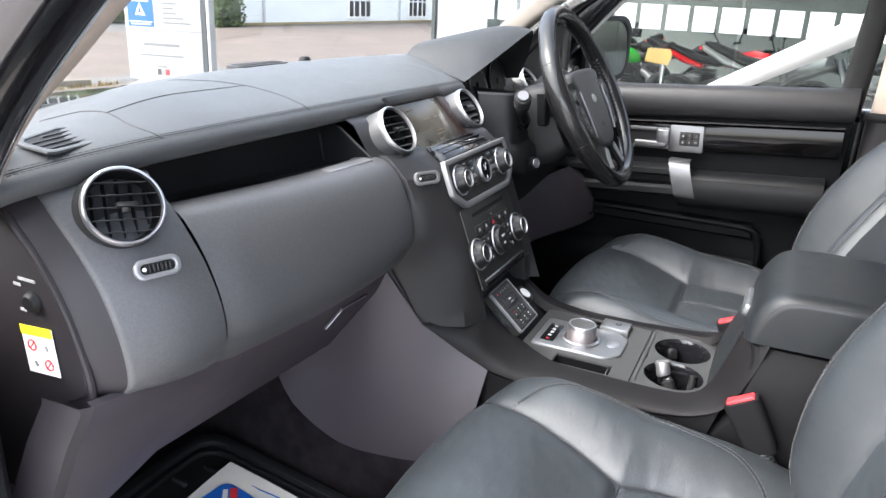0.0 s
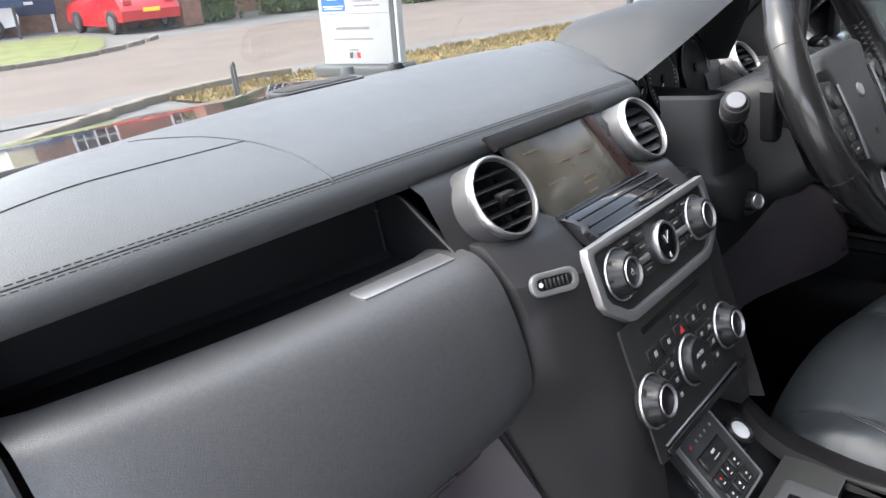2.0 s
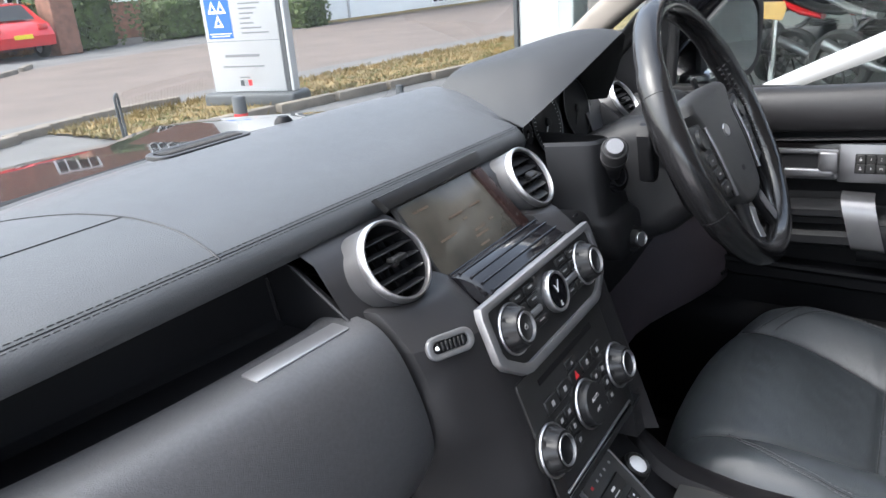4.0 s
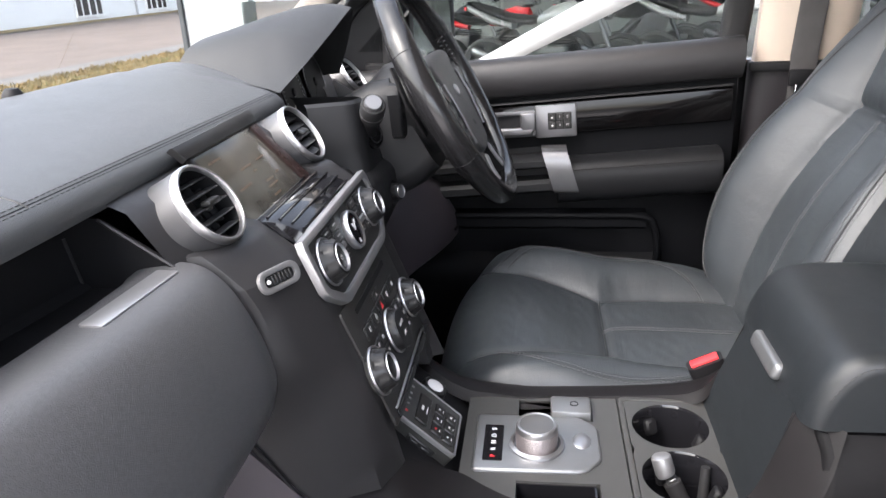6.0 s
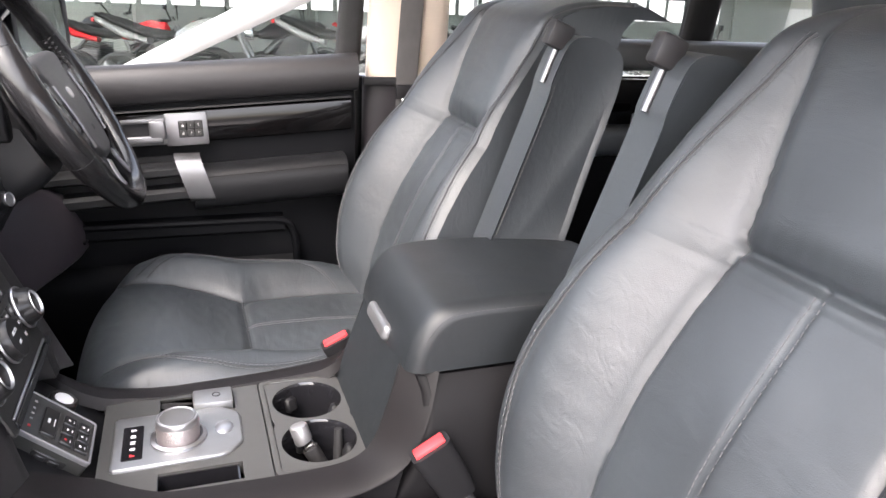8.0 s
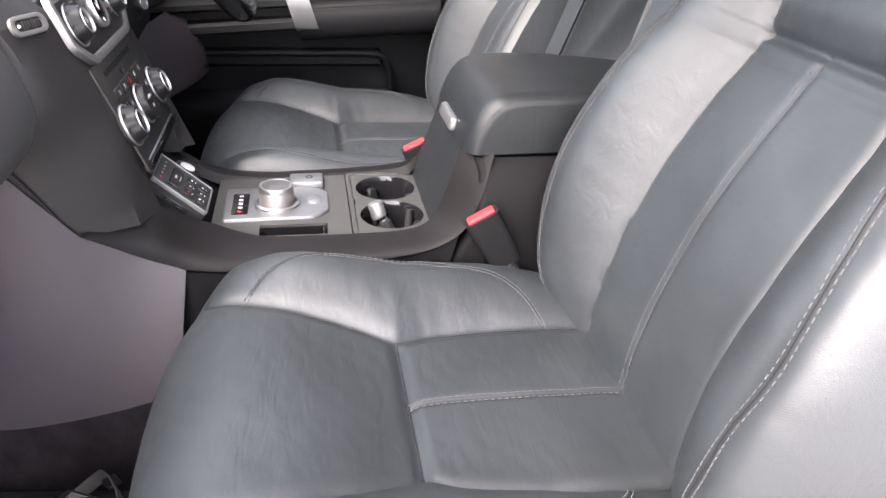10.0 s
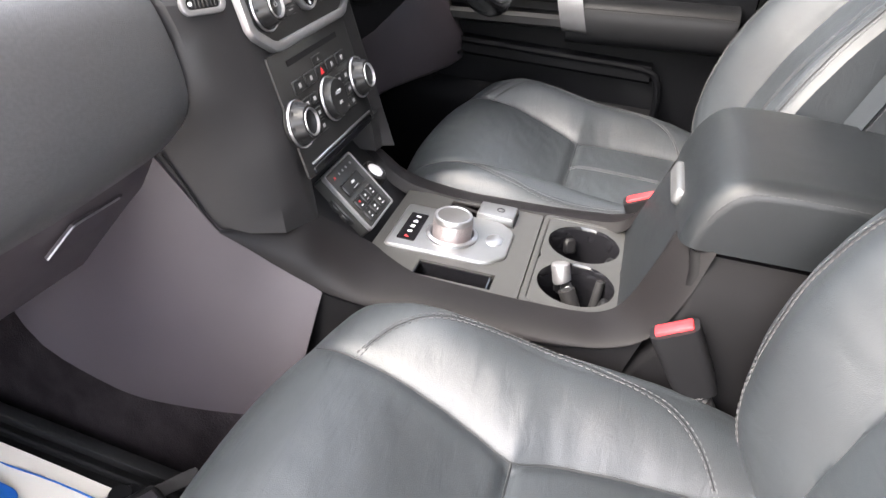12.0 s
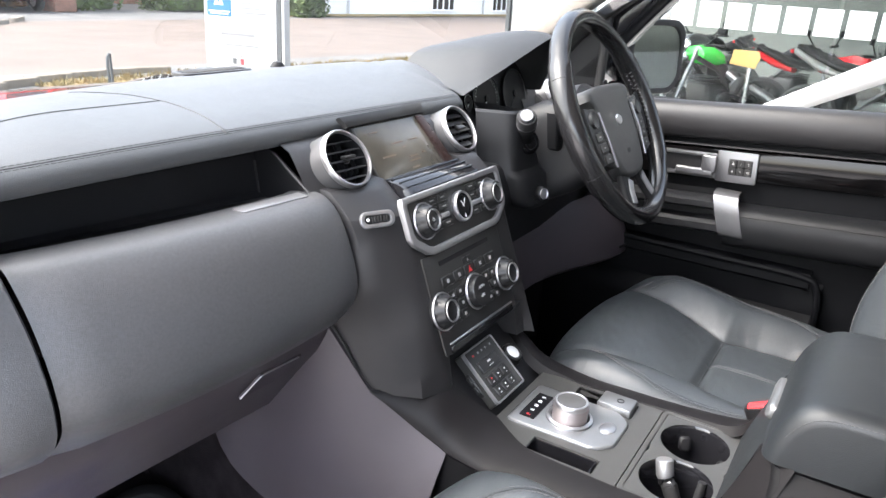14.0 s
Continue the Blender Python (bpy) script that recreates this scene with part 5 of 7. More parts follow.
# gear selector: silver plate, dark letter window, turned dial
pl = [(-0.048, 0.084), (-0.052, 0.080), (-0.050, -0.030), (-0.046, -0.042), (-0.030, -0.056), (-0.024, -0.058), (0.028, -0.058), (0.036, -0.055), (0.050, -0.040), (0.053, -0.030), (0.053, 0.080), (0.049, 0.084)]
gp = axes((0.001, -0.163, DECK - 0.002), (1, 0, 0), (0, 1, 0.0))
plate = part("selector_plate", moved(prism(pl, 0.006, 0.003, 3), gp), PLATE, con, "satin silver gear selector plate")
win = part("letter_window", moved(prism(rrect(0.066, 0.022, 0.002), 0.0014), gp @ pose(-0.004, 0.062, 0.0056)), GLOSS, plate)
for k, ch in enumerate("PRNDS"):
    words(ch, 0.0078, gp @ pose(-0.030 + 0.0125 * k, 0.0615, 0.0075, 0, 0, 0), RED if k == 0 else PRINT, "letter", plate)
part("seat_ring", moved(lathe([(0.031, 0.0), (0.031, 0.003), (0.027, 0.0045), (0.025, 0.001)], 40), gp @ pose(-0.005, 0.013, 0.006)), SILVER, plate)
dialp = part("selector_dial", moved(lathe([(0.0235, 0.0), (0.0240, 0.018), (0.0232, 0.0205)], 48), gp @ pose(-0.005, 0.013, 0.007)), mat("knurled_metal", (0.42, 0.38, 0.38), 0.38, metal=0.9, grain=0.8, gscale=600), con, "knurled silver rotary gear selector")
part("dial_top", moved(lathe([(0, 0.0265), (0.0185, 0.0265), (0.0205, 0.0275), (0.0222, 0.027), (0.0232, 0.0245), (0.0234, 0.0205)], 48), gp @ pose(-0.005, 0.013, 0.007)), SILVER, dialp)
part("dial_cap", moved(lathe([(0, 0.0002), (0.0188, 0.0002), (0.0195, 0)], 40), gp @ pose(-0.005, 0.013, 0.0336)), mat("dial_cap_grey", (0.10, 0.10, 0.10), 0.3, metal=0.6), dialp)
part("oval_badge", moved(lathe([(0, 0.001), (0.010, 0.001), (0.0115, 0)], 24), gp @ pose(0.004, -0.038, 0.006) @ Matrix.Diagonal((1.3, 0.9, 1, 1))), SILVER, plate, "plain oval embossed badge")

# terrain switch panel tilted under the stack
tp = axes((0.0005, -0.027, 0.998), (1, 0, 0), (0, 0.745, 0.667)) @ Matrix.Diagonal((0.80, 0.86, 1, 1))
ter = part("switch_panel", moved(prism(rrect(0.094, 0.092, 0.004), 0.004, 0.001), tp), GREY, con, "dark grey switch panel with printed black buttons")
part("panel_frame", moved(ring_plate(rrect(0.100, 0.098, 0.005), rrect(0.094, 0.092, 0.004), 0.006, 0.0012), tp @ pose(0, 0, -0.001)), BRUSHED, ter)
for (x, y, w, h) in ((-0.030, 0.036, 0.016, 0.012), (-0.013, 0.036, 0.012, 0.012), (0.0, 0.036, 0.012, 0.012), (0.013, 0.036, 0.012, 0.012), (0.030, 0.036, 0.014, 0.012)):
    part("symbol", moved(rbox(w * 0.3, h * 0.3, 0.0005, 0, 1, (x, y, 0.0043)), tp), RED if x < -0.02 else DIM, ter)
for (x, y, w, h) in ((-0.005, 0.013, 0.062, 0.020), (-0.028, -0.012, 0.020, 0.017), (-0.005, -0.012, 0.020, 0.017), (0.018, -0.012, 0.020, 0.017), (-0.028, -0.032, 0.020, 0.017), (-0.005, -0.032, 0.020, 0.017), (0.018, -0.032, 0.020, 0.017)):
    bt = part("button", moved(rbox(w, h, 0.004, 0.0012, 1, (x, y, 0.005)), tp), STACK, ter)
    part("print", moved(rbox(w * 0.16, h * 0.16, 0.0005, 0, 1, (x, y + h * 0.12, 0.0072)), tp), RED if (x < -0.02 and y == -0.012) else PRINT, bt)
    part("print", moved(rbox(w * 0.26, h * 0.06, 0.0005, 0, 1, (x, y - h * 0.25, 0.0072)), tp), PRINT, bt)
part("module_body", moved(prism(rrect(0.100, 0.098, 0.004), 0.040), tp @ pose(0, 0, -0.041)), GREY, ter, "grey side of the switch module")
part("key_slot", moved(join(rbox(0.004, 0.044, 0.012, 0.001, 1, (-0.0505, -0.004, -0.013)), rbox(0.006, 0.013, 0.007, 0.001, 1, (-0.0520, 0.006, -0.013)), rbox(0.006, 0.013, 0.007, 0.001, 1, (-0.0520, -0.012, -0.013))), tp), STACK, ter)
lg = part("lighter", moved(lathe([(0, 0.006), (0.0085, 0.006), (0.0105, 0.005), (0.0108, 0.002)], 28), axes((0.066, -0.024, 0.994), (1, 0, 0), (0, 0.85, 0.5))), PRINT, con, "round lighter socket with a pale cap")
part("lighter_collar", moved(lathe([(0.0108, 0.0045), (0.0135, 0.006), (0.016, 0.004), (0.018, -0.01)], 28), axes((0.066, -0.024, 0.994), (1, 0, 0), (0, 0.85, 0.5))), STACK, lg)
part("bay_floor", moved(rbox(0.20, 0.16, 0.006, 0.001, 1), axes((0.004, -0.008, 0.992), (1, 0, 0), (0, 0.745, 0.667))), DARK, con)

# cup holders: a plate with two round wells
cup = part("cup_tray", moved(ring_plate(rrect(0.208, 0.112, 0.010, 5), rrect(0.194, 0.098, 0.008, 5), 0.006, 0.0015), pose(0, -0.305, DECK - 0.004)), GREY, con, "black twin cup holder insert")
for cx in (-0.046, 0.046):
    part("well", moved(lathe([(0.0435, 0.0), (0.0415, -0.004), (0.040, -0.03), (0.038, -0.062), (0.0, -0.064)], 40), pose(cx, -0.305, DECK + 0.001)), GLOSS, cup)
# plate around the wells: built as a fan of quads between circle and rectangle
for cx in (-0.046, 0.046):
    n = 40
    inner = [(cx + 0.0435 * math.cos(2 * math.pi * i / n), 0.0435 * math.sin(2 * math.pi * i / n)) for i in range(n)]
    outr = []
    for i in range(n):
        a = 2 * math.pi * i / n
        c, s_ = math.cos(a), math.sin(a)
        k = min((0.051 if (c > 0) == (cx > 0) else 0.046) / max(1e-6, abs(c)), 0.0485 / max(1e-6, abs(s_)))
        outr.append((cx + k * c, k * s_))
    part("well_plate", moved(ring_plate(outr, inner, 0.003), pose(0, -0.305, DECK - 0.002)), GREY, cup)
    for a in (0, 120, 240):
        part("spring_tab", moved(rbox(0.010, 0.016, 0.02, 0.003, 1), pose(cx, -0.305, DECK - 0.022, 0, 0, a + 30) @ pose(0.034, 0, 0, 0, 18, 0)), DARK, cup)
usb = thing("usb_charger", "small silver and black plug-in charger lying in a cup holder", "charger")
part("body", tube([(-0.036, -0.312, 0.915), (-0.030, -0.296, 0.945)], [0.009, 0.010], 20), RUBBER, usb)
part("head", tube([(-0.0285, -0.290, 0.953), (-0.028, -0.289, 0.955), (-0.022, -0.284, 0.971), (-0.0215, -0.2835, 0.973)], [0.0098, 0.0108, 0.0108, 0.009], 24), BRUSHED, usb, "silver charger head")
part("ports", moved(rbox(0.010, 0.008, 0.012, 0.001, 1), axes((-0.030, -0.296, 0.947), (1, 0, 0), (0, 0.5, 0.8))), HANDLE, usb)
part("cable_stub", tube([(-0.03, -0.33, 0.92), (-0.022, -0.332, 0.96)], [0.006, 0.005], 10), RUBBER, usb)
part("strap", tube([(0.02, -0.34, 0.91), (0.0, -0.335, 0.93), (-0.01, -0.345, 0.90)], 0.004, 8), RUBBER, usb)

# armrest box with its lid
ab = []
ARMP = [(-0.393, 1.070), (-0.397, 1.092), (-0.408, 1.118), (-0.426, 1.138), (-0.455, 1.145), (-0.52, 1.146), (-0.60, 1.142), (-0.68, 1.134), (-0.715, 1.122), (-0.725, 1.10), (-0.725, 1.075)]
ap = fine(ARMP, 4)
shoulder = [(0.095 + 0.020 * math.cos(a), 0.018 * (1 - math.sin(a))) for a in np.linspace(0, math.pi / 2, 7)]
for x, d in [(-x, d) for x, d in shoulder] + [(-0.05, -0.002), (0.05, -0.002)] + shoulder[::-1]:
    row = []
    for (y, z) in ap:
        row.append((x, -0.556 + (y + 0.56) * (1 - d / 0.17), 1.075 + (z - 1.070) * (1 - d / 0.093)))
    ab.append(row)
arm_lid = part("armrest_lid", grid(ab, caps=True), ARMHIDE, con, "black leather padded armrest lid")
for s in (-1, 1):
    part("lid_stitching", dashes([(s * 0.1140, -0.556 + (y + 0.56) * (1 - 0.011 / 0.17), 1.0758 + (z - 1.070) * (1 - 0.011 / 0.093)) for y, z in ap[6:-6]], 0.004, 0.002, 0.0005), DTHREAD, arm_lid)
box = [[(x * w, y, z) for w, y, z in ((0.100, -0.350, 0.955), (0.098, -0.358, 0.985), (0.093, -0.374, 1.034), (0.090, -0.389, 1.080))] for x in (-1, 0, 1)]
part("box_front", grid(box), ARMHIDE, con, "plain dark front of the armrest box")
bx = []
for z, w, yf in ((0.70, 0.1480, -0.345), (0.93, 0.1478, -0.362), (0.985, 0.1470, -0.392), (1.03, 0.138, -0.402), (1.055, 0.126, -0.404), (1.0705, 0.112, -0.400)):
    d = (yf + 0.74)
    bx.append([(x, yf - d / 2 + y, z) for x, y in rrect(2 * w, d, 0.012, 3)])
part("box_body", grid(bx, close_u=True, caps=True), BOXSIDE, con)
lt = part("latch", moved(rbox(0.080, 0.014, 0.020, 0.006, 4), pose(0.001, -0.388, 1.088, 16, 0, 0)), PLATE, con, "satin silver lid latch")
part("hinge_tab", rbox(0.03, 0.02, 0.006, 0.002, 1, (-0.06, -0.665, 1.138)), CHROME, con)


# ---- seat belt buckles ----
def buckle(at, yaw, lean, name_label):
    b = thing("seat_belt_buckle", name_label, "seat belt buckle", "seat belt buckles", at)
    m = pose(0, 0, 0, lean, 0, 0) @ pose(0, 0, 0, 0, 0, yaw)
    part("housing", moved(grid([[(x * w, y * d, z) for x, y in rrect(1, 1, 0.25, 3)] for w, d, z in ((0.036, 0.020, -0.078), (0.042, 0.024, -0.060), (0.046, 0.026, -0.01), (0.046, 0.026, 0.0))], close_u=True, caps=True), m), DARK, b)
    part("button", moved(rbox(0.036, 0.015, 0.006, 0.002, 2, (0, 0, 0.0005)), m), RED, b, "red release button")
    part("embossing", moved(join(*[rbox(0.018, 0.0008, 0.002, 0, 1, (0, -0.0143, -0.028 - 0.005 * i)) for i in range(4)]), m), STACK, b)
    part("stem", moved(join(*[lathe([(0.0095, -0.075 - 0.006 * i), (0.0115, -0.078 - 0.006 * i), (0.0095, -0.081 - 0.006 * i)], 12) for i in range(11)]), m), RUBBER, b)
    return b


buckle((-0.158, -0.402, 1.012), 90, -30, "black seat belt buckle with a red button beside the passenger seat")
buckle((0.156, -0.364, 0.990), 90, -25, "black seat belt buckle with a red button beside the driver seat")


# ---- front seats ----
C_BASE = curve([(-0.012, 0.770), (0.000, 0.835), (0.010, 0.884), (0.024, 0.919), (0.047, 0.944), (0.08, 0.956), (0.11, 0.959), (0.15, 0.955), (0.20, 0.942), (0.268, 0.924), (0.32, 0.919), (0.44, 0.915), (0.51, 0.908), (0.57, 0.89)])
C_SEAM = curve([(-0.012, 0.172), (0.05, 0.158), (0.11, 0.147), (0.165, 0.135), (0.21, 0.124), (0.262, 0.106), (0.276, 0.107), (0.30, 0.116), (0.336, 0.122), (0.40, 0.127), (0.56, 0.126)])
C_CROWN = curve([(-0.012, 0.0), (0.03, 0.004), (0.10, 0.014), (0.15, 0.028), (0.22, 0.040), (0.34, 0.042), (0.42, 0.032), (0.50, 0.016), (0.57, 0.010)])
C_STITCH = curve([(0.10, 0.148), (0.128, 0.181), (0.167, 0.204), (0.20, 0.213), (0.25, 0.219), (0.30, 0.217), (0.345, 0.208), (0.395, 0.190), (0.425, 0.166), (0.450, 0.126)])
C_SIDE = curve([(0.064, 0.136), (0.079, 0.160), (0.107, 0.190), (0.130, 0.210), (0.16, 0.229), (0.22, 0.245), (0.30, 0.250), (0.50, 0.252)])


C_ROLL = curve([(-0.012, 0.172), (0.11, 0.147), (0.20, 0.130), (0.30, 0.121), (0.40, 0.126), (0.56, 0.126)])


def plan(u, v):
    """The cushion's front corners are rounded off in plan."""
    return v + 0.040 * min(1.3, abs(u) / 0.2) ** 2.6 * max(0.0, 1 - v / 0.13) ** 1.4


def cushion_h(u, v, tall=1.0):
    """Height of the seat cushion at u across and v back from its front."""
    au = abs(u)
    base, w = C_BASE(v), C_SEAM(v)
    side = 0.0
    if au > w:
        k = min(1.0, (au - w) / (C_ROLL(v) + 0.085 - w))
        side = C_CROWN(v) * (tall if u < 0 else 1.0) * math.sin(k * math.pi * 0.62)
    fall = 0.115 * max(0, (au - 0.212) / 0.054) ** 2.4
    groove = 0.0042 * math.exp(-((au - w) / 0.0095) ** 2) * sstep(0.03, 0.10, v)
    if au < w:
        groove += 0.008 * math.exp(-((v - 0.268) / 0.007) ** 2) * sstep(w, w - 0.012, au)
        if v > 0.263:
            groove += 0.003 * math.exp(-(u / 0.004) ** 2)
        base += (1 - (au / w) ** 2) * (0.006 * sstep(0.27, 0.33, v) + 0.006 * sstep(0.25, 0.15, v))
    wrinkle = 0.0016 * noise.noise((u * 9, v * 22, 1.3)) + 0.0007 * noise.noise((u * 40 + v * 25, v * 60, 4.1))
    return base + side - fall - groove + wrinkle


def seat_w(v):
    return 0.266 - 0.060 * max(0, 1 - max(v, 0) / 0.14) ** 2.2


B_SEAM = curve([(-0.02, 0.116), (0.10, 0.116), (0.23, 0.115), (0.32, 0.110), (0.385, 0.102), (0.41, 0.106), (0.66, 0.132)])
B_CROWN = curve([(-0.02, 0.02), (0.03, 0.040), (0.06, 0.047), (0.13, 0.057), (0.20, 0.060), (0.30, 0.060), (0.40, 0.050), (0.47, 0.036), (0.54, 0.020), (0.60, 0.008), (0.66, 0.0)])
B_EDGE = curve([(-0.02, 0.236), (0.15, 0.262), (0.25, 0.260), (0.36, 0.242), (0.50, 0.212), (0.66, 0.175)])
B_WIDE = curve([(-0.02, 0.248), (0.15, 0.274), (0.25, 0.272), (0.36, 0.254), (0.50, 0.224), (0.66, 0.18)])
B_STITCH = curve([(0.0, 0.178), (0.06, 0.198), (0.13, 0.210), (0.20, 0.217), (0.30, 0.199), (0.40, 0.177), (0.47, 0.162), (0.54, 0.142), (0.60, 0.126)])
LUMBAR = curve([(-0.02, 0.0), (0.02, 0.008), (0.07, 0.020), (0.14, 0.027), (0.22, 0.026), (0.30, 0.015), (0.36, 0.003), (0.385, 0.0), (0.66, 0.0)])


def back_d(u, w, inner=0):
    """How far the backrest stands proud of its plane."""
    au = abs(u)
    edge = B_EDGE(w) if u * inner <= 0 or inner > 0 else B_STITCH(w) + 0.030
    sw = B_SEAM(w)
    if au > sw:
        k = min(1.0, (au - sw) / 0.09)
        d = B_CROWN(w) * math.sin(k * math.pi * 0.58)
    else:
        d = (1 - (au / sw) ** 2) * 0.006
        d -= 0.008 * math.exp(-((w - 0.385) / 0.006) ** 2)
        if w < 0.385:
            d -= 0.003 * math.exp(-(u / 0.004) ** 2)
        d += 0.010 * sstep(0.385, 0.42, w) * sstep(0.60, 0.5, w) * sstep(sw, sw - 0.03, au)
        # leather gathered along the cross seam
        d += 0.0022 * noise.noise((u * 62, w * 9, 3.1)) * math.exp(-((w - 0.400) / 0.016) ** 2)
    d -= 0.005 * math.exp(-((au - sw) / 0.006) ** 2)
    d -= 0.11 * max(0, (au - edge + 0.045) / 0.060) ** 2.4
    d -= 0.12 * max(0, (w - 0.56) / 0.09) ** 2.2
    d += LUMBAR(w) + 0.0018 * noise.noise((u * 10, w * 12, 7.7)) + 0.0008 * noise.noise((u * 30, w * 55, 2.2))
    return d


def back_w(w):
    return B_WIDE(w)


def seat(cx, y0, inner, label, tall=1.0, recline=19.2):
    """A front seat; inner is the way to the console (+1 or -1 along x)."""
    st = thing("car_seat", label, "car seat", "front seats", (cx, y0, 0.62))
    Z = 0.62
    rows = []
    for v in np.concatenate((np.linspace(-0.012, 0.10, 30), np.linspace(0.104, 0.57, 110))):
        wv = seat_w(v)
        rows.append([(s * wv, -plan(s * wv, v), cushion_h(s * wv, v, tall) - Z) for s in np.linspace(-1, 1, 221)])
    cush = part("cushion", grid(rows), LEATHER, st, "black leather seat cushion with sewn panels", 60)
    # valance below the cushion
    outline = [(-seat_w(v), -v) for v in np.linspace(0.55, -0.012, 26)] + [(s * seat_w(-0.012), 0.012) for s in np.linspace(-1, 1, 18)[1:-1]] + [(seat_w(v), -v) for v in np.linspace(-0.012, 0.55, 26)]
    rws = []
    for x, y in outline:
        zt = cushion_h(x, -y, tall) - Z
        y = -plan(x, -y)
        k = 0.985
        rws.append([(x, y, zt), (x * 0.995, y - 0.004, zt - 0.02), (x * k, y - 0.030, 0.10), (x * 0.93, y - 0.06, 0.06)])
    part("valance", grid(rws), LEATHER, st)
    part("rail", join(rbox(0.04, 0.42, 0.06, 0.005, 1, (-0.18, -0.28, 0.03)), rbox(0.04, 0.42, 0.06, 0.005, 1, (0.18, -0.28, 0.03)), rbox(0.42, 0.35, 0.06, 0.01, 1, (0, -0.30, 0.10))), DARK, st)

    def on(u, v, lift=0.0012):
        return (u, -plan(u, v), cushion_h(u, v, tall) - Z + lift)
    # sewn lines
    lines = []
    for s in (-1, 1):
        for o in (-0.004, 0.004):
            lines.append([on(s * (C_STITCH(v) + o), v) for v in np.linspace(0.101, 0.450, 70)])
            if s != inner:
                lines.append([on(s * (C_SIDE(v) + o), v) for v in np.linspace(0.066, 0.42, 70)])
    for o in (-0.0045, 0.0045):
        lines.append([on(o, v) for v in np.linspace(0.268, 0.53, 40)])
    part("stitching", join(*[dashes(l, 0.0042, 0.0028, 0.00055) for l in lines]), THREAD, cush, "pale grey double stitching")
    piping = [tube([on(u, 0.268, 0.0006) for u in np.linspace(-0.104, 0.104, 30)], 0.0012, 5)]
    for s in (-1, 1):
        piping.append(tube([on(s * C_SEAM(v), v, 0.0002) for v in np.linspace(0.05, 0.54, 60)], 0.0010, 5))
        piping.append(tube([on(s * C_STITCH(v), v, -0.0002) for v in np.linspace(0.108, 0.444, 60)], 0.0009, 5))
        if s != inner:
            piping.append(tube([on(s * C_SIDE(v), v, -0.0002) for v in np.linspace(0.085, 0.42, 60)], 0.0009, 5))
    for q in piping:
        part("seam", q, SEAM, cush)
    # backrest
    lean = radians(recline)
    o = Vector((0, -0.497, 0.900 - Z))
    up = Vector((0, -math.sin(lean), math.cos(lean)))
    nf = Vector((0, math.cos(lean), math.sin(lean)))

    def bk(u, w, lift=0.0):
        return o + up * w + Vector((u, 0, 0)) + nf * (back_d(u, w, inner) + lift)
    rows = []
    for w in np.concatenate((np.linspace(-0.02, 0.36, 55), np.linspace(0.365, 0.405, 18), np.linspace(0.41, 0.655, 32))):
        bo, bi = back_w(w), B_STITCH(w) + 0.012 if inner < 0 else back_w(w)
        rows.append([bk(u, w) for u in np.linspace(-(bo if inner > 0 else bi), bi if inner > 0 else bo, 141)])
    back = part("backrest", grid(rows), LEATHER, st, "black leather backrest with side bolsters", 60)
    shell = []
    for w in np.linspace(-0.02, 0.655, 30):
        bo, bi = back_w(w), B_STITCH(w) + 0.012 if inner < 0 else back_w(w)
        bl, br = (bo, bi) if inner > 0 else (bi, bo)
        bw = 0.5 * (bl + br)
        front_l, front_r = bk(-bl, w), bk(br, w)
        shell.append([front_l, front_l - nf * 0.05 + Vector((0.006, 0, 0)), o + up * w + Vector((-bl * 0.95, 0, 0)) - nf * 0.13, o + up * w + Vector((br * 0.95, 0, 0)) - nf * 0.13, front_r - nf * 0.05 - Vector((0.006, 0, 0)), front_r])
    part("back_shell", grid(shell), LEATHER, st)
    lines = [[bk(q, w, 0.0012) for w in np.linspace(0.02, 0.378, 50)] for q in (-0.0045, 0.0045)]
    for s in (-1, 1):
        for q in (-0.004, 0.004):
            lines.append([bk(s * (B_STITCH(w) + q), w, 0.0012) for w in np.linspace(0.02, 0.58, 80)])
    part("stitching", join(*[dashes(l, 0.0042, 0.0028, 0.00055) for l in lines]), THREAD, back, "pale grey double stitching")
    pip = []
    for s in (-1, 1):
        pip.append(tube([bk(s * B_STITCH(w), w, 0.0) for w in np.linspace(0.02, 0.58, 70)], 0.0014, 5))
    for q in pip:
        part("seam", q, SEAM, back)
    # fold-up armrest on the console side, standing upright
    prof = [(-0.575, 1.060), (-0.596, 1.100), (-0.640, 1.220), (-0.680, 1.335), (-0.687, 1.365), (-0.706, 1.408), (-0.730, 1.418), (-0.765, 1.410), (-0.790, 1.372), (-0.752, 1.230), (-0.712, 1.100), (-0.650, 1.050)]
    dy = 0.050 - y0
    ys = [(p.y, p.z) for p in smooth_path([(0, a + dy, b - Z) for a, b in prof + [prof[0]]], 4)][:-1]
    cyy = sum(p[0] for p in ys) / len(ys)
    czz = sum(p[1] for p in ys) / len(ys)
    arows = []
    for x, k in ((-0.022, 0.88), (-0.026, 0.95), (-0.027, 1.0), (0.027, 1.0), (0.026, 0.95), (0.022, 0.88)):
        arows.append([(inner * 0.256 + x, cyy + (a - cyy) * k - 0.0, czz + (b - czz) * k) for a, b in ys])
    armr = part("armrest", grid(arows, close_u=True, caps=True), LEATHER, st, "folded-up leather armrest")
    sx = inner * (0.256 + 0.027)
    part("stitching", join(dashes([(sx - inner * 0.002, a - 0.006, b) for a, b in ys[:16]], 0.004, 0.0025, 0.0007), dashes([(sx - inner * 0.002, a + 0.004, b) for a, b in ys[28:40]], 0.004, 0.0025, 0.0007)), THREAD, armr)
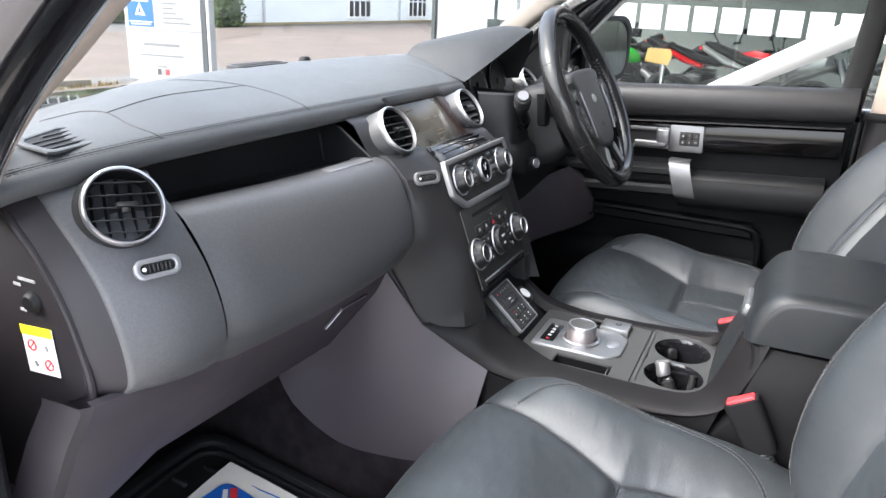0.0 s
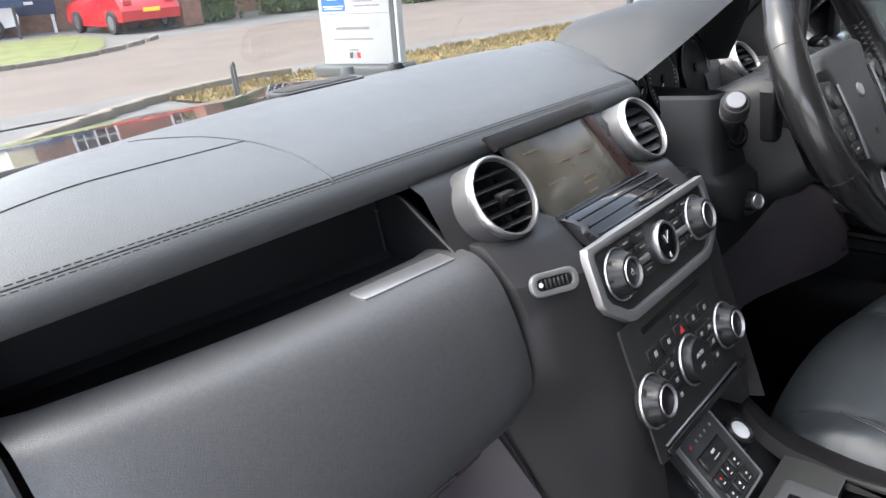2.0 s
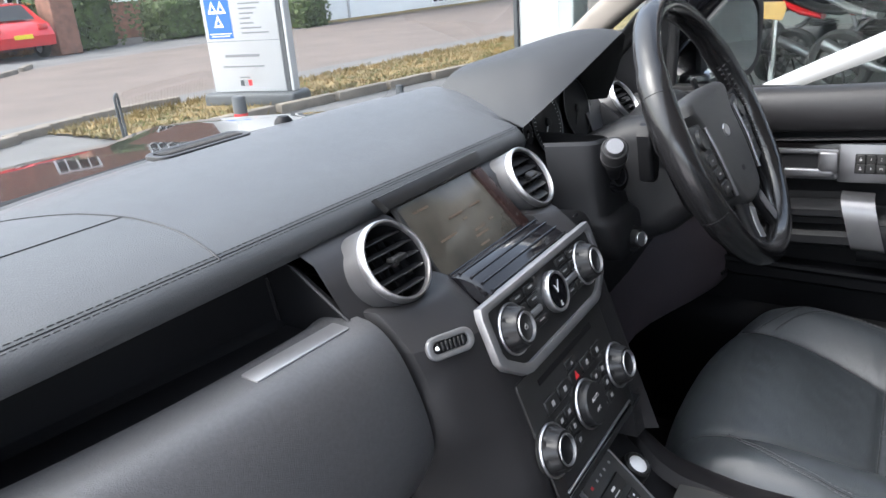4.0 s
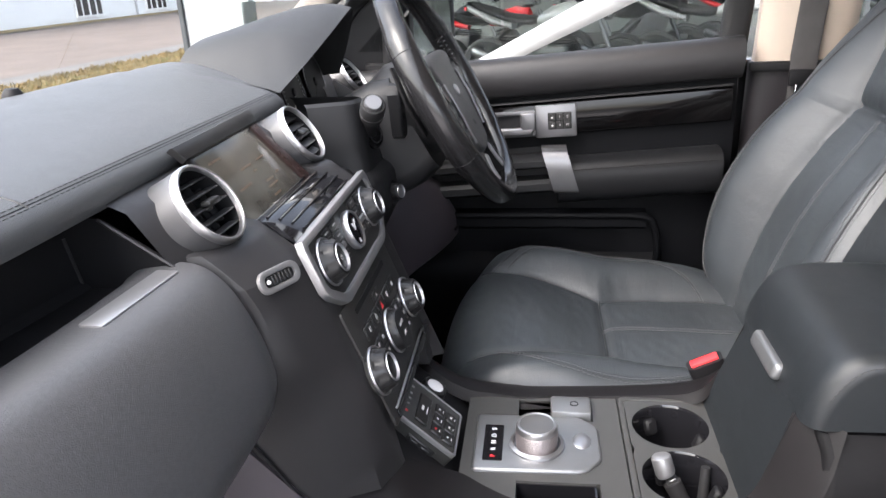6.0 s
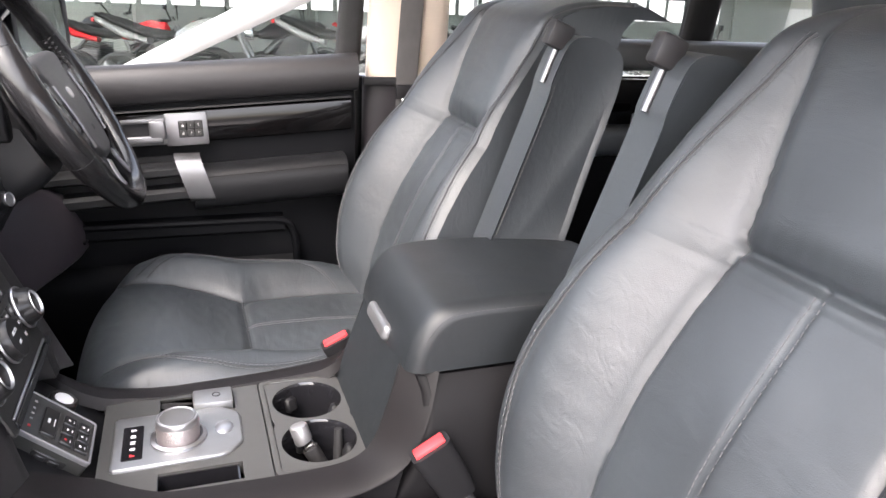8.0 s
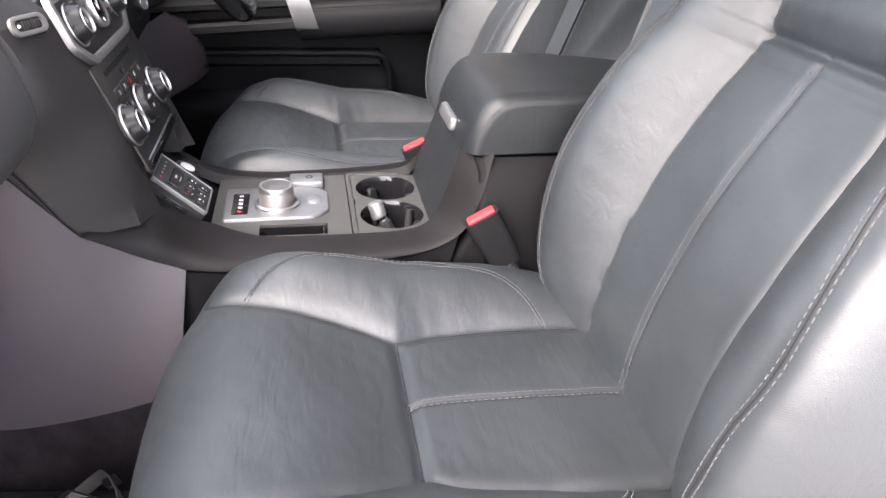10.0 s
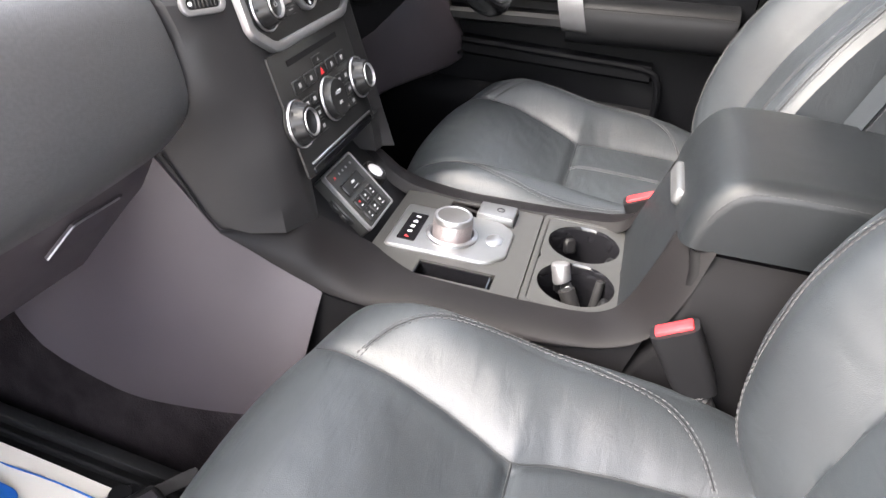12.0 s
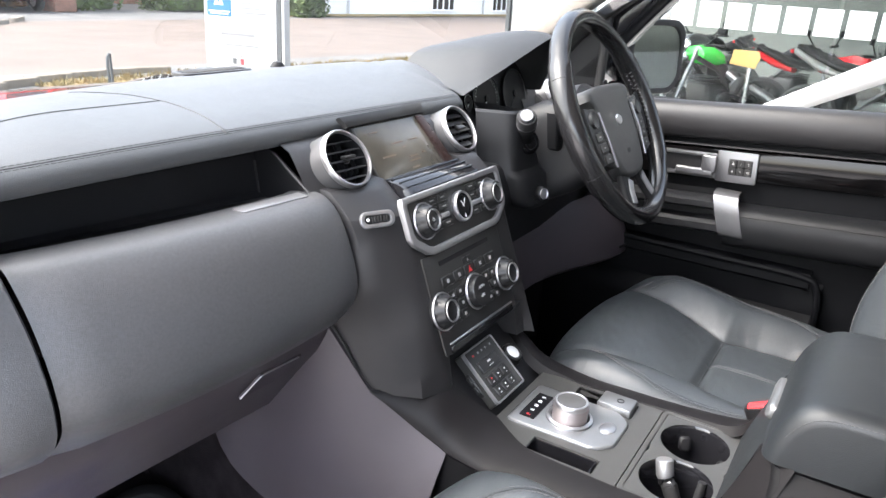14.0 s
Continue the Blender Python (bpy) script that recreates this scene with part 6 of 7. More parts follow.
    hg = part("pivot", moved(rbox(0.020, 0.034, 0.034, 0.005, 2), pose(inner * 0.262, -0.700 + dy, 1.418 - Z, 20, 0, 0)), FASCIA, armr, "dark grey plastic pivot cap")
    part("pivot_arm", tube([(inner * 0.262, -0.697 + dy, 1.40 - Z), (inner * 0.262, -0.682 + dy, 1.358 - Z)], 0.0042, 10), HANDLE, armr)
    return st


seat(-0.390, -0.015, 1, "black leather passenger seat with pale grey double stitching", 1.35)
seat(0.370, 0.011, -1, "black leather driver seat with pale grey double stitching", 1.0, 21.5)

# rear bench seen between the front seats
bench = thing("rear_bench", "black leather rear seat bench", "car seat")
rb = []
for y in np.linspace(0, 0.52, 18):
    rb.append([(x, -1.10 - y, 0.955 - 0.05 * (1 - min(1, y / 0.06)) ** 2 - 0.03 * y + 0.012 * math.cos(x * 9) - 0.08 * max(0, (abs(x) - 0.58) / 0.08) ** 2) for x in np.linspace(-0.66, 0.66, 41)])
part("cushion", grid(rb), LEATHER, bench)
part("cushion_front", rbox(1.30, 0.05, 0.24, 0.02, 2, (0, -1.125, 0.80)), LEATHER, bench)
part("backrest", moved(rbox(1.30, 0.14, 0.66, 0.05, 4), pose(0, -1.70, 1.22, -14, 0, 0)), LEATHER, bench)
part("base", rbox(1.2, 0.4, 0.22, 0.01, 1, (0, -1.36, 0.73)), DARK, bench)


# ---- doors on the driver's side ----
def door_rows(prof, y0, y1, n=14, slope=0.0):
    """A trim moulding: (x, z) outline carried from y0 to y1, rising to the rear by slope."""
    return [[(x, y, z - slope * (y - y0)) for x, z in prof] for y in np.linspace(y0, y1, n)]


door = thing("driver_door", "closed car door with black trim, gloss veneer and silver handles", "car door")
SL = 0.066
Y0, Y1 = 0.20, -0.515
cap = [(0.745, 1.300), (0.735, 1.312), (0.715, 1.314), (0.700, 1.304), (0.692, 1.285), (0.694, 1.262), (0.704, 1.244), (0.715, 1.240)]
sillr = [(p.x, p.z) for p in smooth_path([(a, 0, b - 0.022) for a, b in cap], 4)]
part("sill_cap", grid(door_rows(sillr, Y0, Y1 - 0.004, 20, SL), caps=True), PLASTIC, door, "black padded leather sill")
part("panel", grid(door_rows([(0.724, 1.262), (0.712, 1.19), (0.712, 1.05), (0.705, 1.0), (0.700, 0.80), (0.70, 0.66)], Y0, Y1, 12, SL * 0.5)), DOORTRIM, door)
vene = [(0.7135, 1.208), (0.703, 1.204), (0.700, 1.19), (0.699, 1.165), (0.702, 1.147), (0.7135, 1.142)]
part("veneer", grid(door_rows(vene, 0.15, -0.505, 16, SL), caps=True), WOOD, door, "gloss dark veneer strip")
part("veneer_trim", grid(door_rows([(0.713, 1.2125), (0.704, 1.2125), (0.703, 1.2095), (0.713, 1.2085)], 0.15, -0.505, 8, SL), close_u=True, caps=True), DARK, door)
armd = [(0.712, 1.122), (0.690, 1.124), (0.664, 1.120), (0.650, 1.108), (0.645, 1.090), (0.647, 1.065), (0.655, 1.048), (0.672, 1.040), (0.712, 1.038)]
arms = [(p.x, p.z) for p in smooth_path([(a, 0, b) for a, b in armd], 4)]
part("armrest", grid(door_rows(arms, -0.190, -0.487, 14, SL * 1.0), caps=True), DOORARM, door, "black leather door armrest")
part("armrest_seam", tube([(0.6435, y, 1.094 - SL * (y - Y0) - 0.0095) for y in np.linspace(-0.205, -0.48, 8)], 0.0012, 5), DARK, door)
for zz, hh in ((1.098, 0.022), (1.052, 0.026)):
    part("pull_rail", grid(door_rows([(0.712, zz + hh / 2), (0.672, zz + hh / 2), (0.664, zz + hh / 4), (0.664, zz - hh / 4), (0.672, zz - hh / 2), (0.712, zz - hh / 2)], 0.16, -0.20, 8, SL), caps=True), COLUMN, door)
part("pull_well", grid(door_rows([(0.709, 1.122), (0.709, 1.03)], 0.16, -0.20, 3, SL)), DARK, door)
pull = [(p.x, p.z) for p in smooth_path([(0.69, 0, 1.150), (0.660, 0, 1.149), (0.646, 0, 1.140), (0.6405, 0, 1.118), (0.642, 0, 1.078), (0.648, 0, 1.066), (0.668, 0, 1.062)], 5)]
part("pull_handle", grid([[(x, y + 0.30 * (z - 1.10), z) for x, z in pull] for y in (-0.172, -0.175, -0.216, -0.219)], caps=False), HANDLE, door, "satin silver pull handle")
hp = part("handle_plate", moved(prism(rrect(0.078, 0.062, 0.004), 0.005, 0.0015), axes((0.6985, -0.184, 1.195), (0, -1, 0.045), (0, 0.045, 1))), HANDLE, door, "satin silver plate with six memory buttons")
HPM = axes((0.6985, -0.184, 1.195), (0, -1, 0.045), (0, 0.045, 1))
part("button_field", moved(prism(rrect(0.0445, 0.032, 0.002), 0.0008), HPM @ pose(0.0075, 0.0003, 0.0045)), DARK, hp)
for i in range(3):
    for j in range(2):
        at = HPM @ pose(-0.0068 + 0.0143 * i, 0.0080 - 0.0153 * j, 0)
        bt = part("button", moved(rbox(0.0132, 0.0143, 0.003, 0.001, 1, (0, 0, 0.0054)), at), STACK, hp)
        if i == 0:
            part("print", moved(join(rbox(0.0036, 0.0028, 0.0004, 0, 1, (0, -0.001, 0.0071)), rbox(0.0024, 0.0006, 0.0004, 0, 1, (0, 0.0022, 0.0071))), at), DIM, bt)
        else:
            words((("1", "2"), ("3", "M"))[j][i - 1], 0.0062, at @ pose(0, 0, 0.0070), DIM, "print", bt)
rel = part("release_surround", moved(ring_plate(rrect(0.120, 0.050, 0.004), rrect(0.112, 0.034, 0.004), 0.006, 0.001), HPM @ pose(-0.098, -0.002, 0)), HANDLE, door)
part("release_well", moved(prism(rrect(0.112, 0.034, 0.004), 0.001), HPM @ pose(-0.098, -0.002, 0)), DARK, rel)
part("release_lever", moved(join(rbox(0.075, 0.016, 0.010, 0.004, 3, (-0.080, -0.016, 0.008)), rbox(0.030, 0.036, 0.012, 0.004, 3, (-0.052, 0.002, 0.007))), HPM), HANDLE, rel, "bright chrome door release")
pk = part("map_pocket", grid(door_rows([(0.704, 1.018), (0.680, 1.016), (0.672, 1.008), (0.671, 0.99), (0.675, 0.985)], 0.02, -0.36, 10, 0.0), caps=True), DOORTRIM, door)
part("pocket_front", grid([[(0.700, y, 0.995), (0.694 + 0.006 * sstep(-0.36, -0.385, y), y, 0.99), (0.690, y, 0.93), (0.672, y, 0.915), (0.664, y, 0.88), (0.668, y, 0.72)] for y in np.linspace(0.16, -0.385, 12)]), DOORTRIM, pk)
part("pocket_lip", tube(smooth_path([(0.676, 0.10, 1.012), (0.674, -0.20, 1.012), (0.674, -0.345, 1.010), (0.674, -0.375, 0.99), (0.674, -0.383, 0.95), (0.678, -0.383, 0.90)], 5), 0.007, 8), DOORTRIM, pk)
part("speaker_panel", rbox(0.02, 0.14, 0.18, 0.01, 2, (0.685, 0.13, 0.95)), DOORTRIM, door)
# outer skin and window frame
part("skin", rbox(0.03, 0.95, 0.62, 0.01, 2, (0.80, -0.17, 0.98)), BODY, door)
part("belt_seal", rbox(0.02, 0.72, 0.02, 0.004, 1, (0.757, -0.17, 1.295)), RUBBER, door)
part("rear_frame", bar([(0.757, -0.505, 1.28), (0.745, -0.52, 1.5), (0.70, -0.535, 1.75)], 0.03, 0.05), RUBBER, door, "black window frame")
part("front_frame", bar([(0.76, 0.30, 1.30), (0.752, 0.20, 1.42), (0.745, 0.115, 1.488), (0.72, -0.05, 1.60), (0.69, -0.20, 1.73)], 0.025, 0.03), RUBBER, door)
part("quarter_post", bar([(0.758, 0.145, 1.28), (0.752, 0.140, 1.46)], 0.02, 0.018), RUBBER, door)
part("mirror_sail", moved(prism([(0.145, 1.28), (0.32, 1.28), (0.145, 1.46)], 0.006), axes((0.752, 0, 0), (0, 1, 0), (0, 0, 1))), DARK, door)
pane = part("pane", B([(0.757, 0.25, 1.28), (0.757, -0.50, 1.28), (0.71, -0.53, 1.72), (0.71, -0.20, 1.72)], [(0, 1, 2, 3)]), GLASS, door)
pane.visible_shadow = False

rdoor = thing("rear_door", "closed rear car door with black trim and a silver pull", "car door")
part("panel", rbox(0.04, 0.86, 0.62, 0.01, 2, (0.725, -1.17, 0.98)), DOORTRIM, rdoor)
part("sill_cap", rbox(0.05, 0.86, 0.07, 0.02, 3, (0.722, -1.17, 1.345)), PAD, rdoor)
part("veneer", rbox(0.012, 0.80, 0.075, 0.004, 2, (0.705, -1.17, 1.255)), WOOD, rdoor)
part("veneer_trim", rbox(0.010, 0.80, 0.004, 0.001, 1, (0.703, -1.17, 1.297)), GLOSS, rdoor)
part("armrest", rbox(0.06, 0.62, 0.07, 0.02, 3, (0.685, -1.20, 1.155)), LEATHER, rdoor)
part("pull_handle", rbox(0.014, 0.055, 0.085, 0.005, 2, (0.652, -1.17, 1.18)), HANDLE, rdoor)
part("skin", rbox(0.03, 0.9, 0.62, 0.01, 2, (0.80, -1.17, 0.98)), BODY, rdoor)
part("rear_frame", bar([(0.757, -1.36, 1.36), (0.74, -1.37, 1.55), (0.70, -1.38, 1.76)], 0.03, 0.09), DARK, rdoor)
rp = part("pane", B([(0.757, -0.70, 1.36), (0.757, -1.62, 1.36), (0.71, -1.62, 1.74), (0.71, -0.70, 1.74)], [(0, 1, 2, 3)]), GLASS, rdoor)
rp.visible_shadow = False
# the rear door on the passenger's side stays shut
ldoor = thing("rear_door", "closed rear car door with plain dark trim", "car door")
part("panel", rbox(0.05, 0.86, 0.70, 0.01, 2, (-0.745, -1.37, 1.02)), DOORTRIM, ldoor)
lp = part("pane", B([(-0.757, -0.95, 1.36), (-0.757, -1.80, 1.36), (-0.71, -1.80, 1.74), (-0.71, -0.95, 1.74)], [(0, 1, 2, 3)]), GLASS, ldoor)
lp.visible_shadow = False

# seat belt on the driver's pillar
belt = thing("seat_belt", "dark grey seat belt hanging down the door pillar", "seat belt")
part("webbing", bar([(0.722, -0.632, 1.10), (0.724, -0.628, 1.30), (0.715, -0.640, 1.55)], 0.003, 0.048), WEBBING, belt)
part("tongue", rbox(0.008, 0.055, 0.03, 0.003, 2, (0.715, -0.630, 1.262)), DARK, belt)
part("tongue_plate", join(rbox(0.004, 0.010, 0.04, 0.001, 1, (0.713, -0.620, 1.232)), rbox(0.004, 0.010, 0.04, 0.001, 1, (0.713, -0.640, 1.232)), rbox(0.004, 0.03, 0.010, 0.001, 1, (0.713, -0.630, 1.212))), CHROME, belt)
part("keeper", rbox(0.010, 0.19, 0.018, 0.003, 2, (0.728, -0.63, 1.282)), DARK, belt)

# wing mirror outside the driver's window
mir = thing("wing_mirror", "black wing mirror on the driver door", "wing mirror")
MM = axes((0.93, 0.085, 1.370), (0.94, -0.35, 0), (0, 0, 1))
part("shell", moved(grid([[(x * w, z * h, -d) for x, z in rrect(1, 1, 0.3, 6)] for w, h, d in ((0.12, 0.10, 0.10), (0.17, 0.14, 0.085), (0.205, 0.170, 0.03), (0.205, 0.170, 0.0))], close_u=True, caps=False), MM), BODY, mir)
part("bezel", moved(ring_plate(rrect(0.205, 0.170, 0.05, 6), rrect(0.170, 0.142, 0.042, 6), 0.012, 0.003), MM), RUBBER, mir)
part("mirror_glass", moved(prism(rrect(0.172, 0.144, 0.042, 6), 0.002), MM @ pose(0, 0, 0.004, -3, -3, 0)), mat("mirror", (0.60, 0.63, 0.64), 0.02, metal=1.0, var=0), mir, "mirror glass")
part("foot", rbox(0.10, 0.06, 0.04, 0.012, 3, (0.83, 0.11, 1.300)), BODY, mir)

# ---- footwell: rubber mat, paper cover, camera ----
rm = thing("floor_mat", "black ribbed rubber floor mat in the passenger footwell", "floor mat")
RISE = pose(0, 0, 0.63, 7.3, 0, 0) @ pose(0, 0, -0.625)
part("mat_base", moved(rbox(0.46, 0.56, 0.012, 0.004, 2, (-0.44, 0.20, 0.630)), RISE), RUBBER, rm)
part("mat_rim", moved(ring_plate(rrect(0.47, 0.57, 0.05, 5), rrect(0.43, 0.53, 0.04, 5), 0.022, 0.004), RISE @ pose(-0.44, 0.20, 0.626)), RUBBER, rm)
part("mat_rim", moved(ring_plate(rrect(0.41, 0.51, 0.04, 5), rrect(0.395, 0.495, 0.04, 5), 0.016, 0.003), RISE @ pose(-0.44, 0.20, 0.628)), RUBBER, rm)
for i in range(7):
    for j in range(8):
        part("rib", moved(rbox(0.010, 0.030, 0.010, 0.003, 1, (-0.60 + 0.053 * i, 0.0 + 0.058 * j + 0.02 * (i % 2), 0.639)), RISE), RUBBER, rm)
part("toe_wedge", moved(rbox(0.50, 0.62, 0.05, 0.004, 1, (-0.44, 0.24, 0.597)), RISE), CARPET, rm, "black carpet under the mat")
pm = thing("paper_mat", "cream paper floor cover printed with a blue and red roundel", "paper mat")
pr = []
for v in np.linspace(0, 1, 12):
    pr.append([(-0.60 + 0.338 * u, -0.02 + 0.395 * v, 0.654 + 0.128 * (-0.02 + 0.395 * v) + 0.006 * math.sin(u * 5 + v * 3)) for u in np.linspace(0, 1, 12)])
part("sheet", grid(pr), PAPER, pm)
part("roundel", moved(lathe([(0, 0.0), (0.072, 0.0)], 32), RISE @ pose(-0.450, 0.19, 0.6578)), BLUE, pm)
part("printed_panel", moved(prism(rrect(0.115, 0.10, 0.018), 0.0008), RISE @ pose(-0.366, 0.308, 0.6578, 0, 0, -5)), BLUE, pm, "blue printed panel")
part("printed_stripe", moved(rbox(0.10, 0.012, 0.0006, 0, 1), RISE @ pose(-0.352, 0.300, 0.6592, 0, 0, 38)), RED, pm)
part("printed_stripe", moved(rbox(0.10, 0.008, 0.0006, 0, 1), RISE @ pose(-0.362, 0.309, 0.6592, 0, 0, 38)), PAPER, pm)
part("printed_line", tube([(-0.285, -0.01 + 0.03 * k, 0.660 + 0.128 * (-0.01 + 0.03 * k) + 0.003 * math.sin(k)) for k in range(12)], 0.0012, 5), BLUE, pm)
part("printed_mark", moved(prism([(-0.02, 0), (0.02, -0.012), (0.008, 0.014)], 0.0006), RISE @ pose(-0.33, 0.29, 0.6575, 0, 0, 60)), RED, pm)

slr = thing("camera_body", "black stills camera with a lens and strap lying in the footwell", "camera")
cmm = pose(-0.335, 0.075, 0.700, 0, 0, 62)
part("body", moved(join(rbox(0.13, 0.055, 0.085, 0.012, 3), rbox(0.05, 0.07, 0.085, 0.016, 3, (-0.05, -0.012, 0))), cmm), GRIP, slr)
part("prism_hump", moved(rbox(0.055, 0.06, 0.035, 0.012, 3, (0.0, 0, 0.052)), cmm), GRIP, slr)
part("lens", moved(lathe([(0, 0.0), (0.034, 0.0), (0.036, 0.02), (0.034, 0.022), (0.034, 0.045), (0.036, 0.047), (0.036, 0.075), (0.033, 0.085), (0.028, 0.083), (0.026, 0.06), (0, 0.058)], 32), cmm @ pose(0.005, 0.028, -0.004, -90, 0, 0)), DARK, slr)
part("zoom_ribs", moved(join(*[moved(rbox(0.003, 0.0035, 0.026, 0.0005, 1), pose(0, 0, 0.061, 0, 0, math.degrees(a)) @ pose(0.0365, 0, 0)) for a in np.linspace(0, 2 * math.pi, 33)[:-1]]), cmm @ pose(0.005, 0.028, -0.004, -90, 0, 0)), DARK, slr)
for x in (-0.05, 0.045):
    part("dial", moved(lathe([(0, 0.010), (0.012, 0.010), (0.013, 0.008), (0.013, 0)], 20), cmm @ pose(x, 0, 0.042)), DARK, slr)
part("hot_shoe", moved(rbox(0.022, 0.02, 0.003, 0.0005, 1, (0, -0.01, 0.071)), cmm), CHROME, slr)
part("strap", bar(smooth_path([(-0.305, 0.030, 0.730), (-0.278, 0.042, 0.735), (-0.252, 0.060, 0.733), (-0.246, 0.078, 0.718), (-0.272, 0.125, 0.692), (-0.330, 0.185, 0.686), (-0.40, 0.205, 0.685), (-0.46, 0.20, 0.684)], 5), 0.016, 0.002, (0.35, 0.45, 0.7)), WEBBING, slr, "dark woven strap")
part("strap_slider", moved(rbox(0.020, 0.016, 0.006, 0.002, 1), pose(-0.266, 0.050, 0.7355, 0, 0, 40)), DARK, slr)

# ---- outdoors ----
def flat(name, poly, z, material, label):
    return struct(name, B([(x, y, z) for x, y in poly], [tuple(range(len(poly)))]), material, label)


flat("ground", [(-400, -400), (400, -400), (400, 400), (-400, 400)], 0.0, ASPHALT, "grey asphalt forecourt and ground beyond")
flat("forecourt", [(-14, -16), (3.2, -16), (3.2, 4.6), (1.4, 6.2), (-14, 6.2)], 0.006, CONCRETE, "pale worn concrete forecourt under and beside the car")
flat("road", [(-60, 9.6), (4.0, 9.0), (15, 8.0), (90, 2), (90, 12), (34, 16.9), (14, 17.2), (-60, 20)], 0.012, ROADM, "worn pinkish-brown tarmac road")
struct("verge", grid([[(x, y0, 0.012), (x, (y0 + y1) / 2, 0.05), (x, y1, 0.02)] for x, y0, y1 in ((4.2, 6.6, 8.6), (6.4, 6.25, 8.5), (9, 5.8, 8.2), (15, 5.0, 7.5), (40, 3.0, 5.5))]), GRASS, "strip of dry yellowing grass")
struct("verge_far", grid([[(x, y0, 0.03), (x, y1, 0.05)] for x, y0, y1 in ((-6.0, 15.6, 22.0), (4.0, 15.5, 22.5), (6.6, 15.9, 22.5), (7.8, 17.4, 22.5), (9.0, 20.0, 22.5))]), LAWN, "small green lawn across the road")
kerb = thing("kerb_row", "weathered pale kerb stones along the verge", "kerb")
kx = 4.1
while kx < 15:
    y = lerp_at(kx, [(4.1, 6.65), (6.5, 6.2), (9, 5.75), (15, 4.95)])[0]
    part("kerb_stone", moved(rbox(0.88, 0.13, 0.13, 0.02, 2), pose(kx + 0.45, y, 0.05, 0, 0, -9 + random.uniform(-1, 1))), KERB, kerb)
    kx += 0.92
kerb2 = thing("kerb_row", "weathered pale kerb stones across the road", "kerb")
for k in range(7):
    part("kerb_stone", moved(rbox(0.88, 0.13, 0.13, 0.02, 2), pose(3.6 + 0.9 * k, 15.3 + 0.20 * max(0, k - 2) ** 1.7, 0.04, 0, 0, 4 + 11 * max(0, k - 2))), KERB, kerb2)
kerb3 = thing("kerb_row", "curved pale kerb at the forecourt entrance", "kerb")
for k in range(9):
    f = k / 8
    part("kerb_stone", moved(rbox(0.60, 0.13, 0.12, 0.02, 2), pose(2.0 + 0.50 * k, 7.5 + 1.3 * math.sin(f * 1.9), 0.04, 0, 0, 32 - 48 * f)), KERB, kerb3)



def tufts(name, label, rows, material, seed, n, tall):
    """Grass blades standing in clumps over a strip of ground."""
    rnd = random.Random(seed)
    verts, faces = [], []
    for _ in range(n):
        x = rnd.uniform(rows[0][0], rows[-1][0])
        y0, y1 = lerp_at(x, rows)
        y = y0 + (y1 - y0) * rnd.random()
        for _ in range(5):
            h = tall * rnd.uniform(0.4, 1.2)
            a = rnd.uniform(0, 6.28)
            dx, dy = 0.012 * math.cos(a), 0.012 * math.sin(a)
            bx, by = x + rnd.uniform(-0.05, 0.05), y + rnd.uniform(-0.05, 0.05)
            o = len(verts)
            verts += [(bx - dx, by - dy, 0.02), (bx + dx, by + dy, 0.02), (bx + rnd.uniform(-0.05, 0.05), by + rnd.uniform(-0.05, 0.05), 0.03 + h)]
            faces.append((o, o + 1, o + 2))
    me = bpy.data.meshes.new(name)
    me.from_pydata(verts, [], faces)
    me.materials.append(material)
    tagged(new(name, me), label, "grass", "", "stuff")


tufts("grass_tufts", "dry yellowed grass blades on the roadside verge", [(4.2, 6.65, 8.6), (6.4, 6.3, 8.5), (9, 5.85, 8.2), (15, 5.05, 7.5)], GRASS, 21, 2600, 0.07)
tufts("grass_tufts", "green grass blades in patches on the verge", [(4.2, 6.8, 8.0), (9, 6.0, 7.6), (15, 5.2, 6.8)], LAWN, 22, 500, 0.06)
flat("pavement", [(2.0, 8.75), (4.0, 8.6), (9, 8.2), (15, 7.5), (40, 5.5), (40, 6.4), (15, 8.35), (9, 9.0), (4.0, 9.45), (2.0, 9.6)], 0.018, ASPHALT, "grey worn strip beside the road")

# forecourt sign
sgn = thing("forecourt_sign", "white upright garage sign with a blue panel on a dark base", "sign")
SG = axes((6.36, 7.13, 0.0), (0.30, -1.30, 0), (0, 0, 1)) @ pose(0, 0, 0, 0, 0, 0)
part("base", moved(rbox(1.38, 0.24, 0.46, 0.05, 3, (0, 0.08, 0)), SG), SLATE, sgn)
part("board", moved(rbox(1.10, 2.7, 0.14, 0.01, 2, (-0.05, 1.55, 0)), SG), OFFWHITE, sgn)
part("edge", moved(rbox(0.07, 2.7, 0.13, 0.01, 1, (0.535, 1.55, 0)), SG), SLATE, sgn)
part("end_cap", moved(rbox(0.05, 2.7, 0.14, 0.01, 1, (0.595, 1.55, 0)), SG), OFFWHITE, sgn)
part("blue_panel", moved(rbox(0.37, 0.56, 0.004, 0, 1, (-0.360, 1.165, 0.0725)), SG), BLUE, sgn)
for cx, cy in ((-0.43, 1.27), (-0.30, 1.27), (-0.365, 1.10)):
    outl = [(-0.075, -0.075), (0.075, -0.075), (0.0, 0.085)]
    part("white_triangle", moved(ring_plate(outl, [(x * 0.42, y * 0.42 - 0.010) for x, y in outl], 0.003), SG @ pose(cx, cy, 0.0745)), PRINT, sgn)
for w, y in ((0.33, 0.945), (0.28, 0.915)):
    part("text_bar", moved(rbox(w, 0.014, 0.002, 0, 1, (-0.36, y, 0.0750)), SG), PRINT, sgn)
